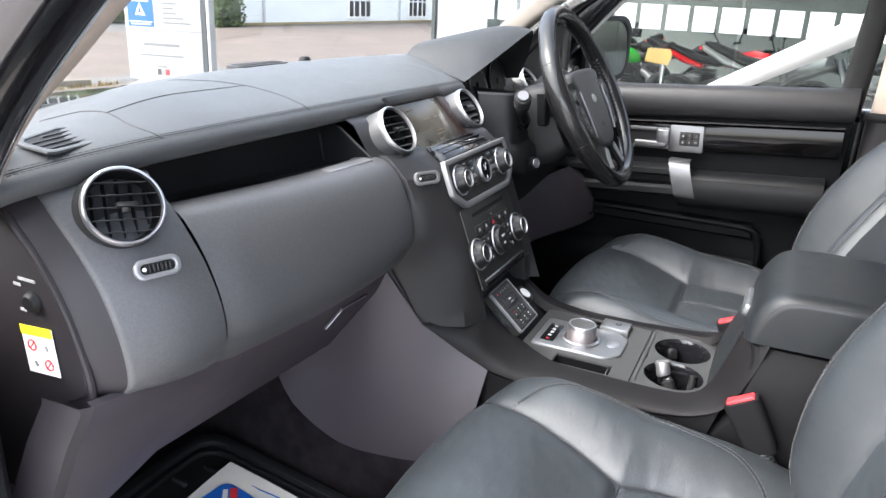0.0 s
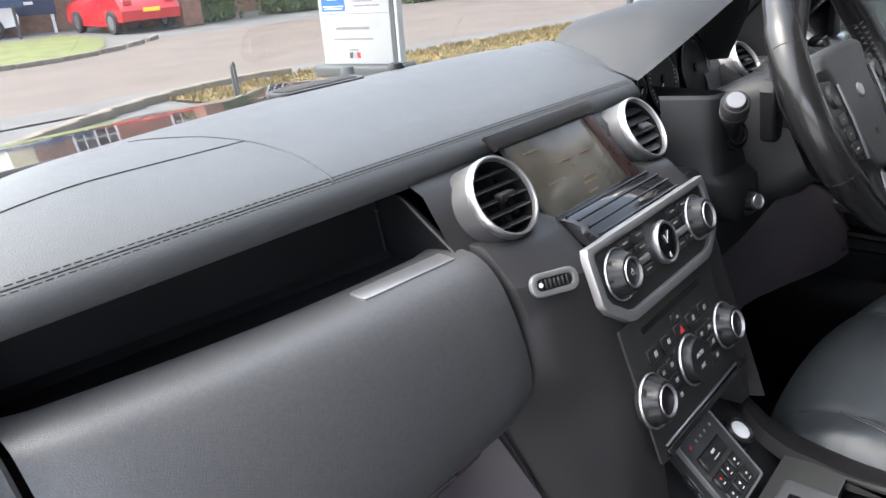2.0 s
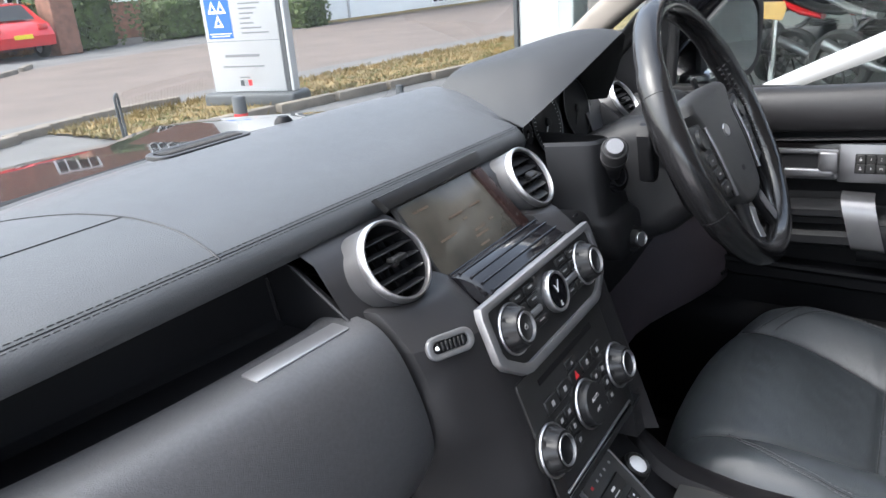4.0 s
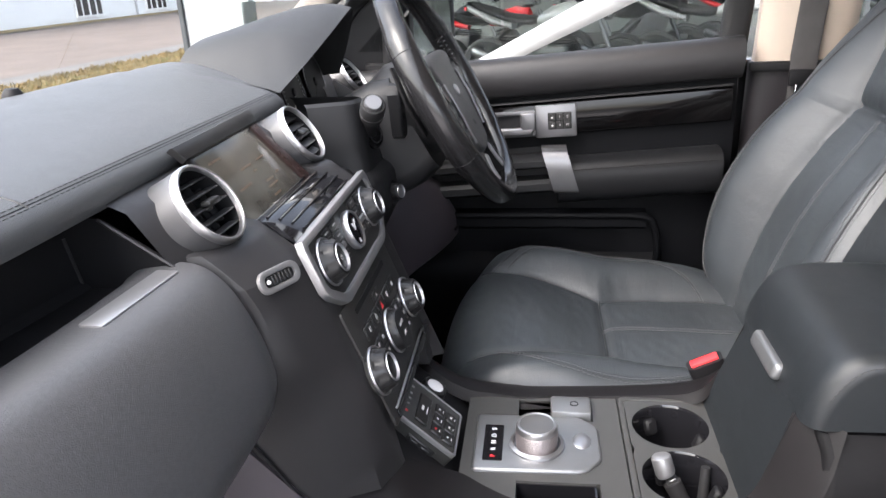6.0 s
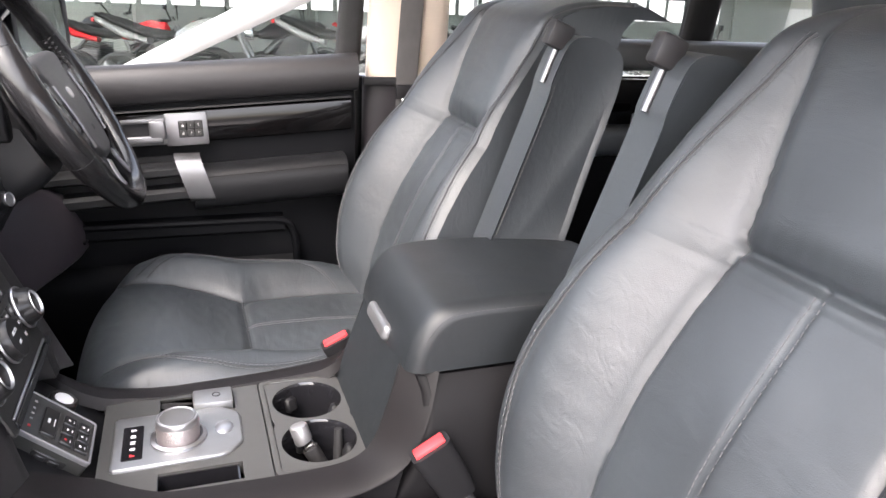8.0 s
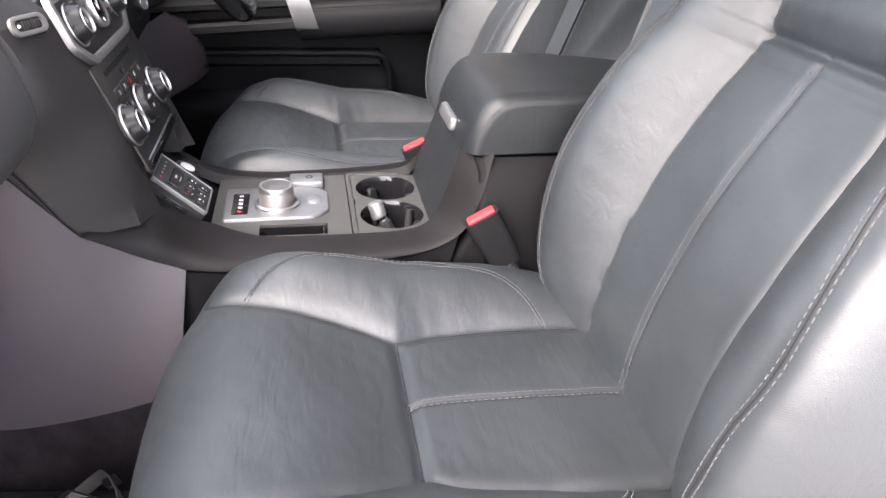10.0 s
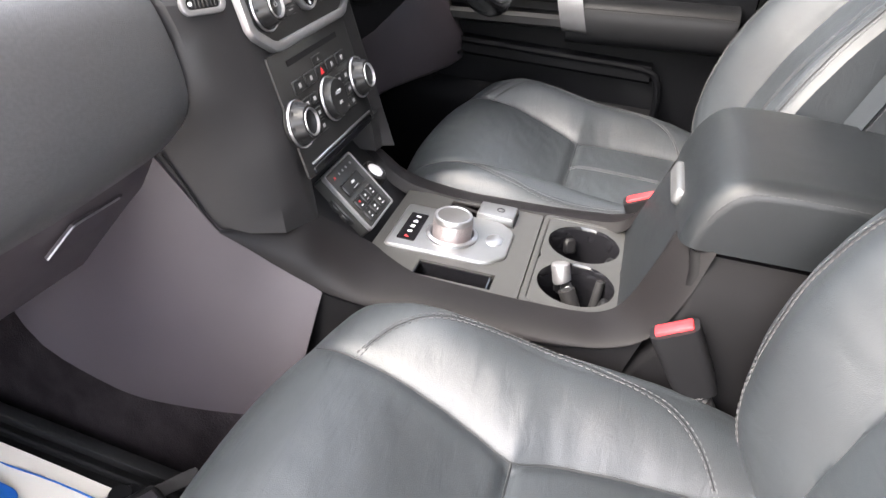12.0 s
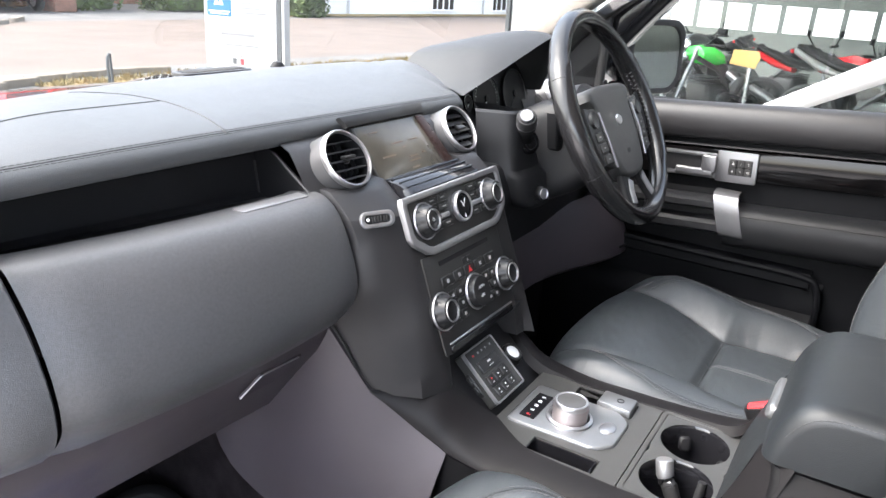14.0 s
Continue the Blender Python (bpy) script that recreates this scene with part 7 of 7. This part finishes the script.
for k, w in enumerate((0.19, 0.32, 0.26, 0.21, 0.16, 0.20, 0.30, 0.40)):
    part("text_bar", moved(rbox(w, 0.020, 0.002, 0, 1, (-0.04 + w / 2, 1.365 - 0.060 * k, 0.0720)), SG), SIGNTEXT, sgn)
part("phone_bar", moved(rbox(0.52, 0.034, 0.002, 0, 1, (-0.09, 0.663, 0.0720)), SG), SIGNTEXT, sgn)
part("text_bar", moved(rbox(0.63, 0.020, 0.002, 0, 1, (-0.09, 0.525, 0.0720)), SG), SIGNTEXT, sgn)
part("divider", moved(rbox(1.09, 0.008, 0.002, 0, 1, (-0.05, 0.848, 0.0720)), SG), SIGNTEXT, sgn)
part("text_bar", moved(rbox(0.15, 0.018, 0.002, 0, 1, (-0.10, 0.385, 0.0720)), SG), SIGNTEXT, sgn)
for x, m_ in ((-0.15, SLATE), (-0.09, DIM), (-0.03, RED)):
    part("icon", moved(rbox(0.055, 0.075, 0.002, 0, 1, (x, 0.315, 0.0720)), SG), m_, sgn)


def bollard(at):
    b = thing("bollard", "black bollard with a red band and a white foot", "bollard", "bollards", at)
    part("post", lathe([(0, 0.74), (0.05, 0.735), (0.055, 0.72), (0.055, 0.38)], 16), SLATE, b)
    part("band", lathe([(0.0565, 0.60), (0.0565, 0.34)], 16), REDP, b)
    part("foot", lathe([(0.057, 0.34), (0.057, 0.20), (0.085, 0.12), (0.09, 0.0)], 16), WHITE, b)


bollard((3.5, 4.33, -0.04))
bollard((7.39, 5.54, -0.60))
hp_ = thing("hoop_stand", "dark steel hoop standing at the forecourt edge", "hoop")
part("hoop", tube(smooth_path([(3.95, 6.62, 0), (3.93, 6.62, 0.48), (3.97, 6.66, 0.56), (4.05, 6.75, 0.56), (4.09, 6.80, 0.48), (4.10, 6.80, 0)], 4), 0.015, 10), SLATE, hp_)
gp2 = thing("grey_post", "pale grey square post at the corner of the canopy", "post")
part("shaft", moved(rbox(0.42, 0.70, 4.0, 0.02, 1, (0.1, 0, 2.0)), pose(7.6, 3.45, 0, 0, 0, 0)), mat("grey_cladding", (0.42, 0.43, 0.43), 0.5, var=0.05, vscale=2), gp2)
part("edge_strip", moved(rbox(0.05, 0.06, 4.0, 0.01, 1, (-0.12, 0.375, 2.0)), pose(7.6, 3.45, 0, 0, 0, 0)), SLATE, gp2)


def leaf_mass(name, boxes, material, seed, n, size=0.09):
    """Leaves scattered through the outer shell of boxes."""
    rnd = random.Random(seed)
    verts, faces = [], []
    for (cx, cy, cz, sx, sy, sz) in boxes:
        for _ in range(n):
            p = Vector((rnd.uniform(-1, 1), rnd.uniform(-1, 1), rnd.uniform(-1, 1)))
            k = max(abs(p.x), abs(p.y), abs(p.z))
            p = p / max(k, 0.01) * rnd.uniform(0.72, 1.06)
            c = Vector((cx + p.x * sx / 2, cy + p.y * sy / 2, cz + p.z * sz / 2))
            if c.z < 0.02:
                continue
            a = Vector((rnd.gauss(0, 1), rnd.gauss(0, 1), rnd.gauss(0, 1))).normalized() * size * rnd.uniform(0.6, 1.3)
            b = a.orthogonal().normalized() * size * 0.6
            o = len(verts)
            verts += [c - a, c + b, c + a, c - b]
            faces.append((o, o + 1, o + 2, o + 3))
    return B(verts, faces)


def hedge(name, label, boxes, material, seed, n=1500, size=0.09):
    h = thing(name, label, "hedge")
    part("core", join(*[rbox(sx * 0.86, sy * 0.86, sz * 0.9, 0.1, 2, (cx, cy, cz - 0.03 * sz)) for cx, cy, cz, sx, sy, sz in boxes]), material, h)
    part("leaves", leaf_mass("leaves", boxes, material, seed, n, size), material, h)


hedge("clipped_hedge", "clipped dark green hedge across the road", [(17.5, 21.0, 0.65, 4.6, 1.6, 1.3), (13.0, 21.6, 0.9, 2.2, 1.8, 1.8)], HEDGE, 3, 2600)
hedge("clipped_hedge", "clipped round green hedge beside the white house", [(19.3, 17.9, 0.45, 1.4, 1.2, 0.95)], HEDGE, 4, 1400)
hedge("orange_shrub", "orange-leaved shrub near the parked cars", [(11.2, 22.5, 0.7, 1.5, 1.5, 1.4)], ORANGE, 5, 1400)


# white rendered house and brick house across the road
def window(w, h, m, parent):
    wn = part("window", moved(ring_plate(rrect(w, h, 0.01, 1), rrect(w - 0.14, h - 0.14, 0.01, 1), 0.08), m), WHITE, parent, "white-framed window")
    part("glazing", moved(prism(rrect(w - 0.14, h - 0.14, 0.01, 1), 0.02), m @ pose(0, 0, 0.01)), GLOSS, wn)
    part("mullion", moved(join(rbox(0.06, h - 0.14, 0.05, 0, 1, (0, 0, 0.05)), rbox(w - 0.14, 0.05, 0.05, 0, 1, (0, 0, 0.05)), rbox(0.04, h - 0.14, 0.04, 0, 1, (w / 4, 0, 0.05)), rbox(0.04, h - 0.14, 0.04, 0, 1, (-w / 4, 0, 0.05))), m), WHITE, wn)


wh = thing("white_house", "long white rendered house with white windows across the road", "house")
WHM = axes((30, 18.0, 0), (0.95, -0.10, 0), (0, 0, 1))
part("wall", moved(rbox(21, 6.0, 0.4, 0.02, 1, (-1.5, 3.0, 0)), WHM), HOUSE, wh)
part("side_wall", moved(rbox(0.4, 6.0, 8.0, 0.02, 1, (-11.8, 3.0, -4.2)), WHM), HOUSE, wh)
for u in (-9.7, -1.5, 3.2, 7.0):
    window(1.7, 1.5, WHM @ pose(u, 0.92, 0.2), wh)
for u in (-11.2, -7.5, 1.6):
    part("downpipe", moved(tube([(u, 0.0, 0.27), (u, 6.0, 0.27)], 0.05, 8), WHM), OFFWHITE, wh)
for k in range(18):
    part("weatherboard", moved(prism([(-12.0, 0.0), (9.0, 0.0), (9.0, 0.012), (-12.0, 0.012)], 0.03), WHM @ pose(0, 0.16 + 0.16 * k, 0.19)), HOUSE, wh)
part("roof", moved(grid([[(-9.4, 6.0, 0.6), (-9.4, 8.6, -4)], [(9.4, 6.0, 0.6), (9.4, 8.6, -4)]]), WHM), SLATE, wh)
struct("verge_house", moved(grid([[(-13.0, 0.03, 0.2), (-13.0, 0.03, 1.5)], [(12.0, 0.05, 0.2), (12.0, 0.05, 1.3)]]), WHM), GRASS, "narrow strip of grass along the white house")
bh = thing("brick_house", "red-brown brick house with white windows", "house")
BHM = axes((14.0, 25.0, 0), (0.95, -0.25, 0), (0, 0, 1))
part("wall", moved(rbox(12, 6.0, 0.4, 0.02, 1, (0, 3.0, 0)), BHM), BRICK, bh)
for k in range(3):
    window(1.5, 1.3, BHM @ pose(-3.6 + 3.4 * k, 1.9, 0.2), bh)
part("quoin", moved(rbox(0.8, 6.0, 0.5, 0.02, 1, (-6.0, 3.0, 0)), BHM), STONE, bh)
part("roof", moved(grid([[(-6.4, 6.0, 0.6), (-6.4, 8.6, -4)], [(6.4, 6.0, 0.6), (6.4, 8.6, -4)]]), BHM), SLATE, bh)
gate = thing("gate_pillar", "brown brick gate pillar by the shrubs", "pillar")
part("shaft", rbox(0.7, 0.7, 1.8, 0.03, 1, (12.0, 20.6, 0.9)), BRICK, gate)
blue_sign = thing("blue_sign", "dark blue board with white lettering on posts", "sign")
part("board", moved(rbox(2.2, 0.06, 0.9, 0.01, 1, (0, 0, 1.35)), pose(7.6, 24.0, 0, 0, 0, -18)), mat("navy_board", (0.02, 0.04, 0.11), 0.5), blue_sign)
for w, z in ((1.2, 1.5), (0.9, 1.22)):
    part("text_bar", moved(rbox(w, 0.01, 0.14, 0, 1, (0.1, -0.04, z)), pose(7.6, 24.0, 0, 0, 0, -18)), PRINT, blue_sign)
for x in (-0.8, 0.8):
    part("post", moved(rbox(0.08, 0.08, 1.0, 0.01, 1, (x, 0, 0.5)), pose(7.6, 24.0, 0, 0, 0, -18)), SLATE, blue_sign)


def car(at, yaw, paint, label):
    c = thing("parked_car", label, "car", "parked cars", at)
    m = pose(0, 0, 0, 0, 0, yaw)
    prof = [(-2.0, 0.35), (-2.05, 0.62), (-1.85, 0.92), (-1.55, 1.02), (-1.15, 1.42), (-0.4, 1.50), (0.35, 1.42), (0.95, 1.0), (1.75, 0.85), (2.0, 0.62), (2.02, 0.32), (1.0, 0.22), (-1.0, 0.22)]
    rows = []
    for w, k in ((-0.82, 0.90), (-0.86, 0.98), (-0.80, 1.0), (0.80, 1.0), (0.86, 0.98), (0.82, 0.90)):
        rows.append([(x * (0.5 + 0.5 * k), w * (1 - 0.22 * sstep(0.95, 1.45, z)), z * (0.6 + 0.4 * k)) for x, z in prof])
    part("body", moved(grid(rows, close_u=True, caps=True), m), paint, c)
    for s in (-1, 1):
        part("side_glass", moved(prism([(-1.30, 1.02), (-1.0, 1.36), (-0.3, 1.42), (0.30, 1.36), (0.80, 1.02)], 0.02), m @ axes((0, s * 0.775, 0), (1, 0, 0), (0, -s * 0.22, 1)) @ pose(0, 0.0, 0.0 if s < 0 else -0.03)), GLOSS, c)
        for x in (-1.25, 1.28):
            wl = part("wheel", moved(lathe([(0.2, -0.10), (0.30, -0.10), (0.32, -0.06), (0.32, 0.06), (0.30, 0.10), (0.2, 0.10)], 24), m @ pose(x, s * 0.80, 0.32, 90, 0, 0)), TYRE, c)
            part("rim", moved(lathe([(0, 0.105), (0.06, 0.10), (0.20, 0.095), (0.215, 0.07), (0.215, -0.07), (0.2, -0.095), (0, -0.10)], 10), m @ pose(x, s * 0.80, 0.32, 90, 0, 0)), SILVER, wl)
        part("tail_lamp", moved(rbox(0.10, 0.26, 0.16, 0.03, 2, (-1.93, s * 0.62, 0.85)), m), REDP, c)
        part("head_lamp", moved(rbox(0.16, 0.30, 0.14, 0.04, 2, (1.78, s * 0.60, 0.72)), m), CHROME, c)
    part("rear_glass", moved(B([(-1.62, -0.6, 1.04), (-1.62, 0.6, 1.04), (-1.20, 0.52, 1.42), (-1.20, -0.52, 1.42)], [(0, 1, 2, 3)]), m @ pose(-0.015, 0, 0.01)), GLOSS, c)
    part("front_glass", moved(B([(0.92, -0.62, 1.03), (0.92, 0.62, 1.03), (0.38, 0.55, 1.42), (0.38, -0.55, 1.42)], [(0, 1, 2, 3)]), m @ pose(0.015, 0, 0.01)), GLOSS, c)
    part("plate_bar", moved(rbox(0.01, 0.5, 0.11, 0.002, 1, (-2.05, 0, 0.62)), m), YELLOW, c)
    return c


car((10.7, 22.0, 0), 86, REDP, "bright red hatchback parked across the road")
car((7.0, 26.0, 0), 170, WHITEP, "white car parked further off")
car((12.5, 27.0, 0), 200, WHITEP, "white car parked behind shrubs")

# low navy board on two posts on the far lawn, its wording too small to read
nb = thing("notice_board", "navy blue notice board on posts on the lawn", "notice board", "", (9.1, 25.2, 0))
NBM = axes((0, 0, 0), (0.89, -0.45, 0), (0, 0, 1))
part("board", moved(rbox(2.0, 1.15, 0.06, 0.02, 2, (0, 1.15, 0)), NBM), mat("navy_paint", (0.012, 0.022, 0.07), 0.5, var=0.1, vscale=3), nb)
for x in (-0.85, 0.85):
    part("post", moved(rbox(0.09, 1.7, 0.09, 0.01, 1, (x, 0.85, -0.08)), NBM), WHITE, nb)
for w, y in ((1.2, 1.45), (0.9, 1.22), (0.6, 0.95)):
    part("text_bar", moved(rbox(w, 0.09, 0.01, 0, 1, (0.1, y, 0.034)), NBM), PRINT, nb)

# ---- motorcycle shop beside the driver's window ----
GX = 6.9
flat("shop_floor", [(GX, -24), (16, -24), (16, 3.6), (GX, 3.6)], 0.02, SHOPFLOOR, "pale polished showroom floor")
struct("shop_wall_back", rbox(0.3, 28, 4.4, 0, 1, (16, -10, 2.2)), SHOPWALL, "grey showroom back wall")
struct("shop_wall_end", rbox(10, 0.3, 4.4, 0, 1, (11, -23.8, 2.2)), SHOPWALL, "grey showroom end wall")
struct("shop_ceiling", rbox(10.2, 28, 0.3, 0, 1, (11.0, -10, 4.3)), WHITE, "white showroom ceiling")
win2 = tagged(new("window_2"), "glazed shop front with a row of frosted squares", kind="structure")
yy = [3.05, 1.9, 0.2, -1.5, -3.2, -4.9, -6.6, -8.3, -10.0, -11.7, -13.4, -15.1, -16.8, -18.5, -20.2, -21.9, -23.6]
for a, b in zip(yy, yy[1:]):
    p = part("pane", rbox(0.012, abs(a - b) - 0.03, 3.9, 0, 1, (GX, (a + b) / 2, 1.98)), SHOPGLASS, win2)
    p.visible_shadow = False
FILM = mat("frosted_film", (0.60, 0.64, 0.63), 0.7, var=0.03)
FILM.node_tree.nodes["Principled BSDF"].inputs["Alpha"].default_value = 0.6
for k in range(36):
    part("frosted_square", rbox(0.004, 0.215, 0.24, 0, 1, (GX - 0.012, 2.90 - 0.262 * k, 1.345)), FILM, win2)
for y in (1.9, -3.2):
    part("mullion", rbox(0.05, 0.04, 3.9, 0, 1, (GX, y, 1.98)), SLATE, win2)
for i, y in enumerate((0.5, -4.0, -8.5)):
    la = new("shop_lamp", bpy.data.lights.new("shop_lamp", "AREA"))
    la.data.shape, la.data.size, la.data.size_y, la.data.energy = "RECTANGLE", 6.0, 0.6, 6
    la.matrix_world = pose(10.5, y, 4.1)

rail = thing("sloping_pole", "thick white sloping steel pole beside the shop front", "pole")
part("pole", tube([(6.5, 1.59, -0.02), (1.25, -0.83, 1.62)], 0.045, 20), OFFWHITE, rail)


def motorbike(at, yaw, tint, label, scale=1.0, naked=False):
    paint = BIKE
    b = thing("motorcycle", label, "motorcycle", "motorcycles in the showroom", at)
    m = pose(0, 0, 0, 0, 0, yaw) @ Matrix.Diagonal((scale, scale, scale, 1))
    for x in (-0.70, 0.72):
        wl = part("wheel", moved(lathe([(0.235, -0.05), (0.275, -0.065), (0.30, -0.045), (0.308, 0), (0.30, 0.045), (0.275, 0.065), (0.235, 0.05)], 32, closed=True), m @ pose(x, 0, 0.308, 90, 0, 0)), TYRE, b)
        part("rim", moved(lathe([(0.215, -0.045), (0.24, -0.05), (0.24, 0.05), (0.215, 0.045)], 32, closed=True), m @ pose(x, 0, 0.308, 90, 0, 0)), BIKE, wl)
        part("spokes", moved(join(*[moved(rbox(0.44, 0.02, 0.025, 0.004, 1), pose(0, 0, 0, 0, 0, 36 * k)) for k in range(5)]), m @ pose(x, 0, 0.308, 90, 0, 0)), BIKE, wl)
        part("disc", moved(ring_plate(circle(0.15, 28), circle(0.10, 28), 0.004), m @ pose(x, 0.055, 0.308, 90, 0, 0)), HANDLE, wl)
    for s in (-1, 1):
        part("fork", moved(tube([(0.72, s * 0.09, 0.308), (0.46, s * 0.10, 0.92)], [0.026, 0.022], 12), m), HANDLE, b)
        part("swingarm", moved(tube([(-0.70, s * 0.10, 0.308), (-0.15, s * 0.10, 0.42)], 0.028, 8), m), BIKE, b)
        part("grip", moved(tube([(0.42, s * 0.16, 0.98), (0.36, s * 0.38, 0.99)], 0.017, 8), m), RUBBER, b)
        part("frame_tube", moved(tube([(0.44, s * 0.08, 0.85), (0.1, s * 0.16, 0.70), (-0.18, s * 0.13, 0.45)], 0.03, 8), m), BIKE, b)
        part("mirror", moved(join(tube([(0.45, s * 0.2, 0.98), (0.42, s * 0.33, 1.12)], 0.008, 6), rbox(0.03, 0.12, 0.07, 0.01, 2, (0.42, s * 0.36, 1.14))), m), DARK, b)
    part("engine", moved(join(rbox(0.42, 0.32, 0.30, 0.06, 3, (0.02, 0, 0.42)), moved(lathe([(0.0, 0.19), (0.10, 0.185), (0.12, 0.15), (0.12, -0.15), (0.10, -0.185), (0, -0.19)], 20), pose(-0.05, 0, 0.36, 90, 0, 0))), m), BIKE, b)
    for k in range(5):
        part("fin", moved(rbox(0.26, 0.30, 0.012, 0.003, 1, (0.10, 0, 0.50 + 0.028 * k)), m), BIKE, b)
    tank = [[(x, w * math.cos(a), z + h * math.sin(a)) for a in np.linspace(0, 2 * math.pi, 20)[:-1]] for x, w, h, z in ((0.40, 0.03, 0.03, 0.86), (0.36, 0.13, 0.09, 0.87), (0.20, 0.17, 0.12, 0.86), (0.02, 0.15, 0.10, 0.83), (-0.12, 0.09, 0.05, 0.79), (-0.15, 0.03, 0.02, 0.78))]
    part("tank", moved(grid(tank, close_u=True, caps=True), m), tint, b)
    st_ = [[(x, w * math.cos(a), z + h * math.sin(a)) for a in np.linspace(0, 2 * math.pi, 16)[:-1]] for x, w, h, z in ((-0.10, 0.06, 0.03, 0.80), (-0.22, 0.13, 0.05, 0.79), (-0.45, 0.14, 0.05, 0.82), (-0.62, 0.11, 0.05, 0.88), (-0.86, 0.05, 0.03, 0.96))]
    part("saddle", moved(grid(st_, close_u=True, caps=True), m), RUBBER, b)
    tail = [[(x, w * math.cos(a), z + h * math.sin(a)) for a in np.linspace(0, 2 * math.pi, 14)[:-1]] for x, w, h, z in ((-0.40, 0.10, 0.04, 0.74), (-0.65, 0.09, 0.05, 0.80), (-0.92, 0.03, 0.03, 0.92))]
    part("tail", moved(grid(tail, close_u=True, caps=True), m), BIKE if tint is GREENP else tint, b)
    part("tail_lamp", moved(rbox(0.03, 0.09, 0.04, 0.01, 2, (-0.935, 0, 0.915)), m), REDP, b)
    if not naked:
        fa = [[(x, w * math.cos(a), z + h * math.sin(a)) for a in np.linspace(0, 2 * math.pi, 18)[:-1]] for x, w, h, z in ((0.78, 0.04, 0.05, 0.83), (0.68, 0.15, 0.11, 0.86), (0.50, 0.22, 0.16, 0.84), (0.32, 0.23, 0.20, 0.72))]
        part("fairing", moved(grid(fa, close_u=True, caps=True), m), paint, b)
        for s in (-1, 1):
            part("side_fairing", moved(prism([(0.52, 0.78), (0.42, 0.36), (0.02, 0.28), (-0.12, 0.40), (0.10, 0.62), (0.22, 0.80)], 0.03, 0.008), m @ axes((0, s * 0.21, 0), (1, 0, 0), (0, 0, 1))), paint, b)
    part("head_lamp", moved(lathe([(0, 0.03), (0.05, 0.025), (0.075, 0.0), (0.06, -0.06)], 20), m @ pose(0.76 if not naked else 0.6, 0, 0.85, 0, 80, 0)), CHROME, b)
    part("exhaust", moved(tube([(0.15, -0.12, 0.28), (-0.2, -0.15, 0.26), (-0.45, -0.17, 0.34), (-0.80, -0.18, 0.50)], [0.025, 0.03, 0.05, 0.055], 14), m), HANDLE, b)
    part("front_mudguard", moved(bar([(0.98, 0, 0.48), (0.85, 0, 0.62), (0.70, 0, 0.645), (0.56, 0, 0.60)], 0.02, 0.13, (0, 0, 1)), m), paint, b)
    part("stand", moved(tube([(-0.02, 0.12, 0.3), (-0.06, 0.28, 0.0)], 0.012, 6), m), BIKE, b)
    return b


motorbike((8.25, 1.50, 0.02), 155, GREENP, "green and black naked motorcycle in the showroom", 1.0, True)
motorbike((7.85, -0.30, 0.02), -107, GREYP, "grey motorcycle with a trellis frame in the showroom", 1.08, True)
motorbike((8.7, 0.30, 0.02), -100, REDP, "red-tailed black motorcycle in the showroom", 1.0, True)
motorbike((7.75, -2.2, 0.02), -110, GREYP, "grey touring motorcycle in the showroom", 1.12)
motorbike((9.4, -1.3, 0.02), -95, DARK, "black motorcycle in the second row of the showroom", 1.0)
motorbike((9.9, 0.9, 0.02), -120, DARK, "black motorcycle behind the display board", 1.0, True)
motorbike((8.0, -4.3, 0.02), -110, GREYP, "dark grey motorcycle further along the showroom", 1.05, True)
motorbike((9.9, -3.2, 0.02), -100, REDP, "red and black motorcycle further back in the showroom", 1.0)
motorbike((7.9, -6.6, 0.02), -110, DARK, "black motorcycle further along the showroom", 1.0)
motorbike((10.6, 2.0, 0.02), 160, DARK, "black motorcycle at the back of the showroom", 1.0)
brd = thing("display_stand", "tan wooden display board on a steel post", "display stand")
part("board", moved(prism([(-0.16, -0.07), (0.12, -0.10), (0.16, 0.02), (0.13, 0.09), (-0.14, 0.09)], 0.02, 0.004), axes((8.25, 1.16, 0.87), (0, -1, 0), (0, 0, 1))), TAN, brd)
part("post", tube([(8.27, 1.10, 0.02), (8.27, 1.10, 0.85)], 0.035, 12), CHROME, brd)
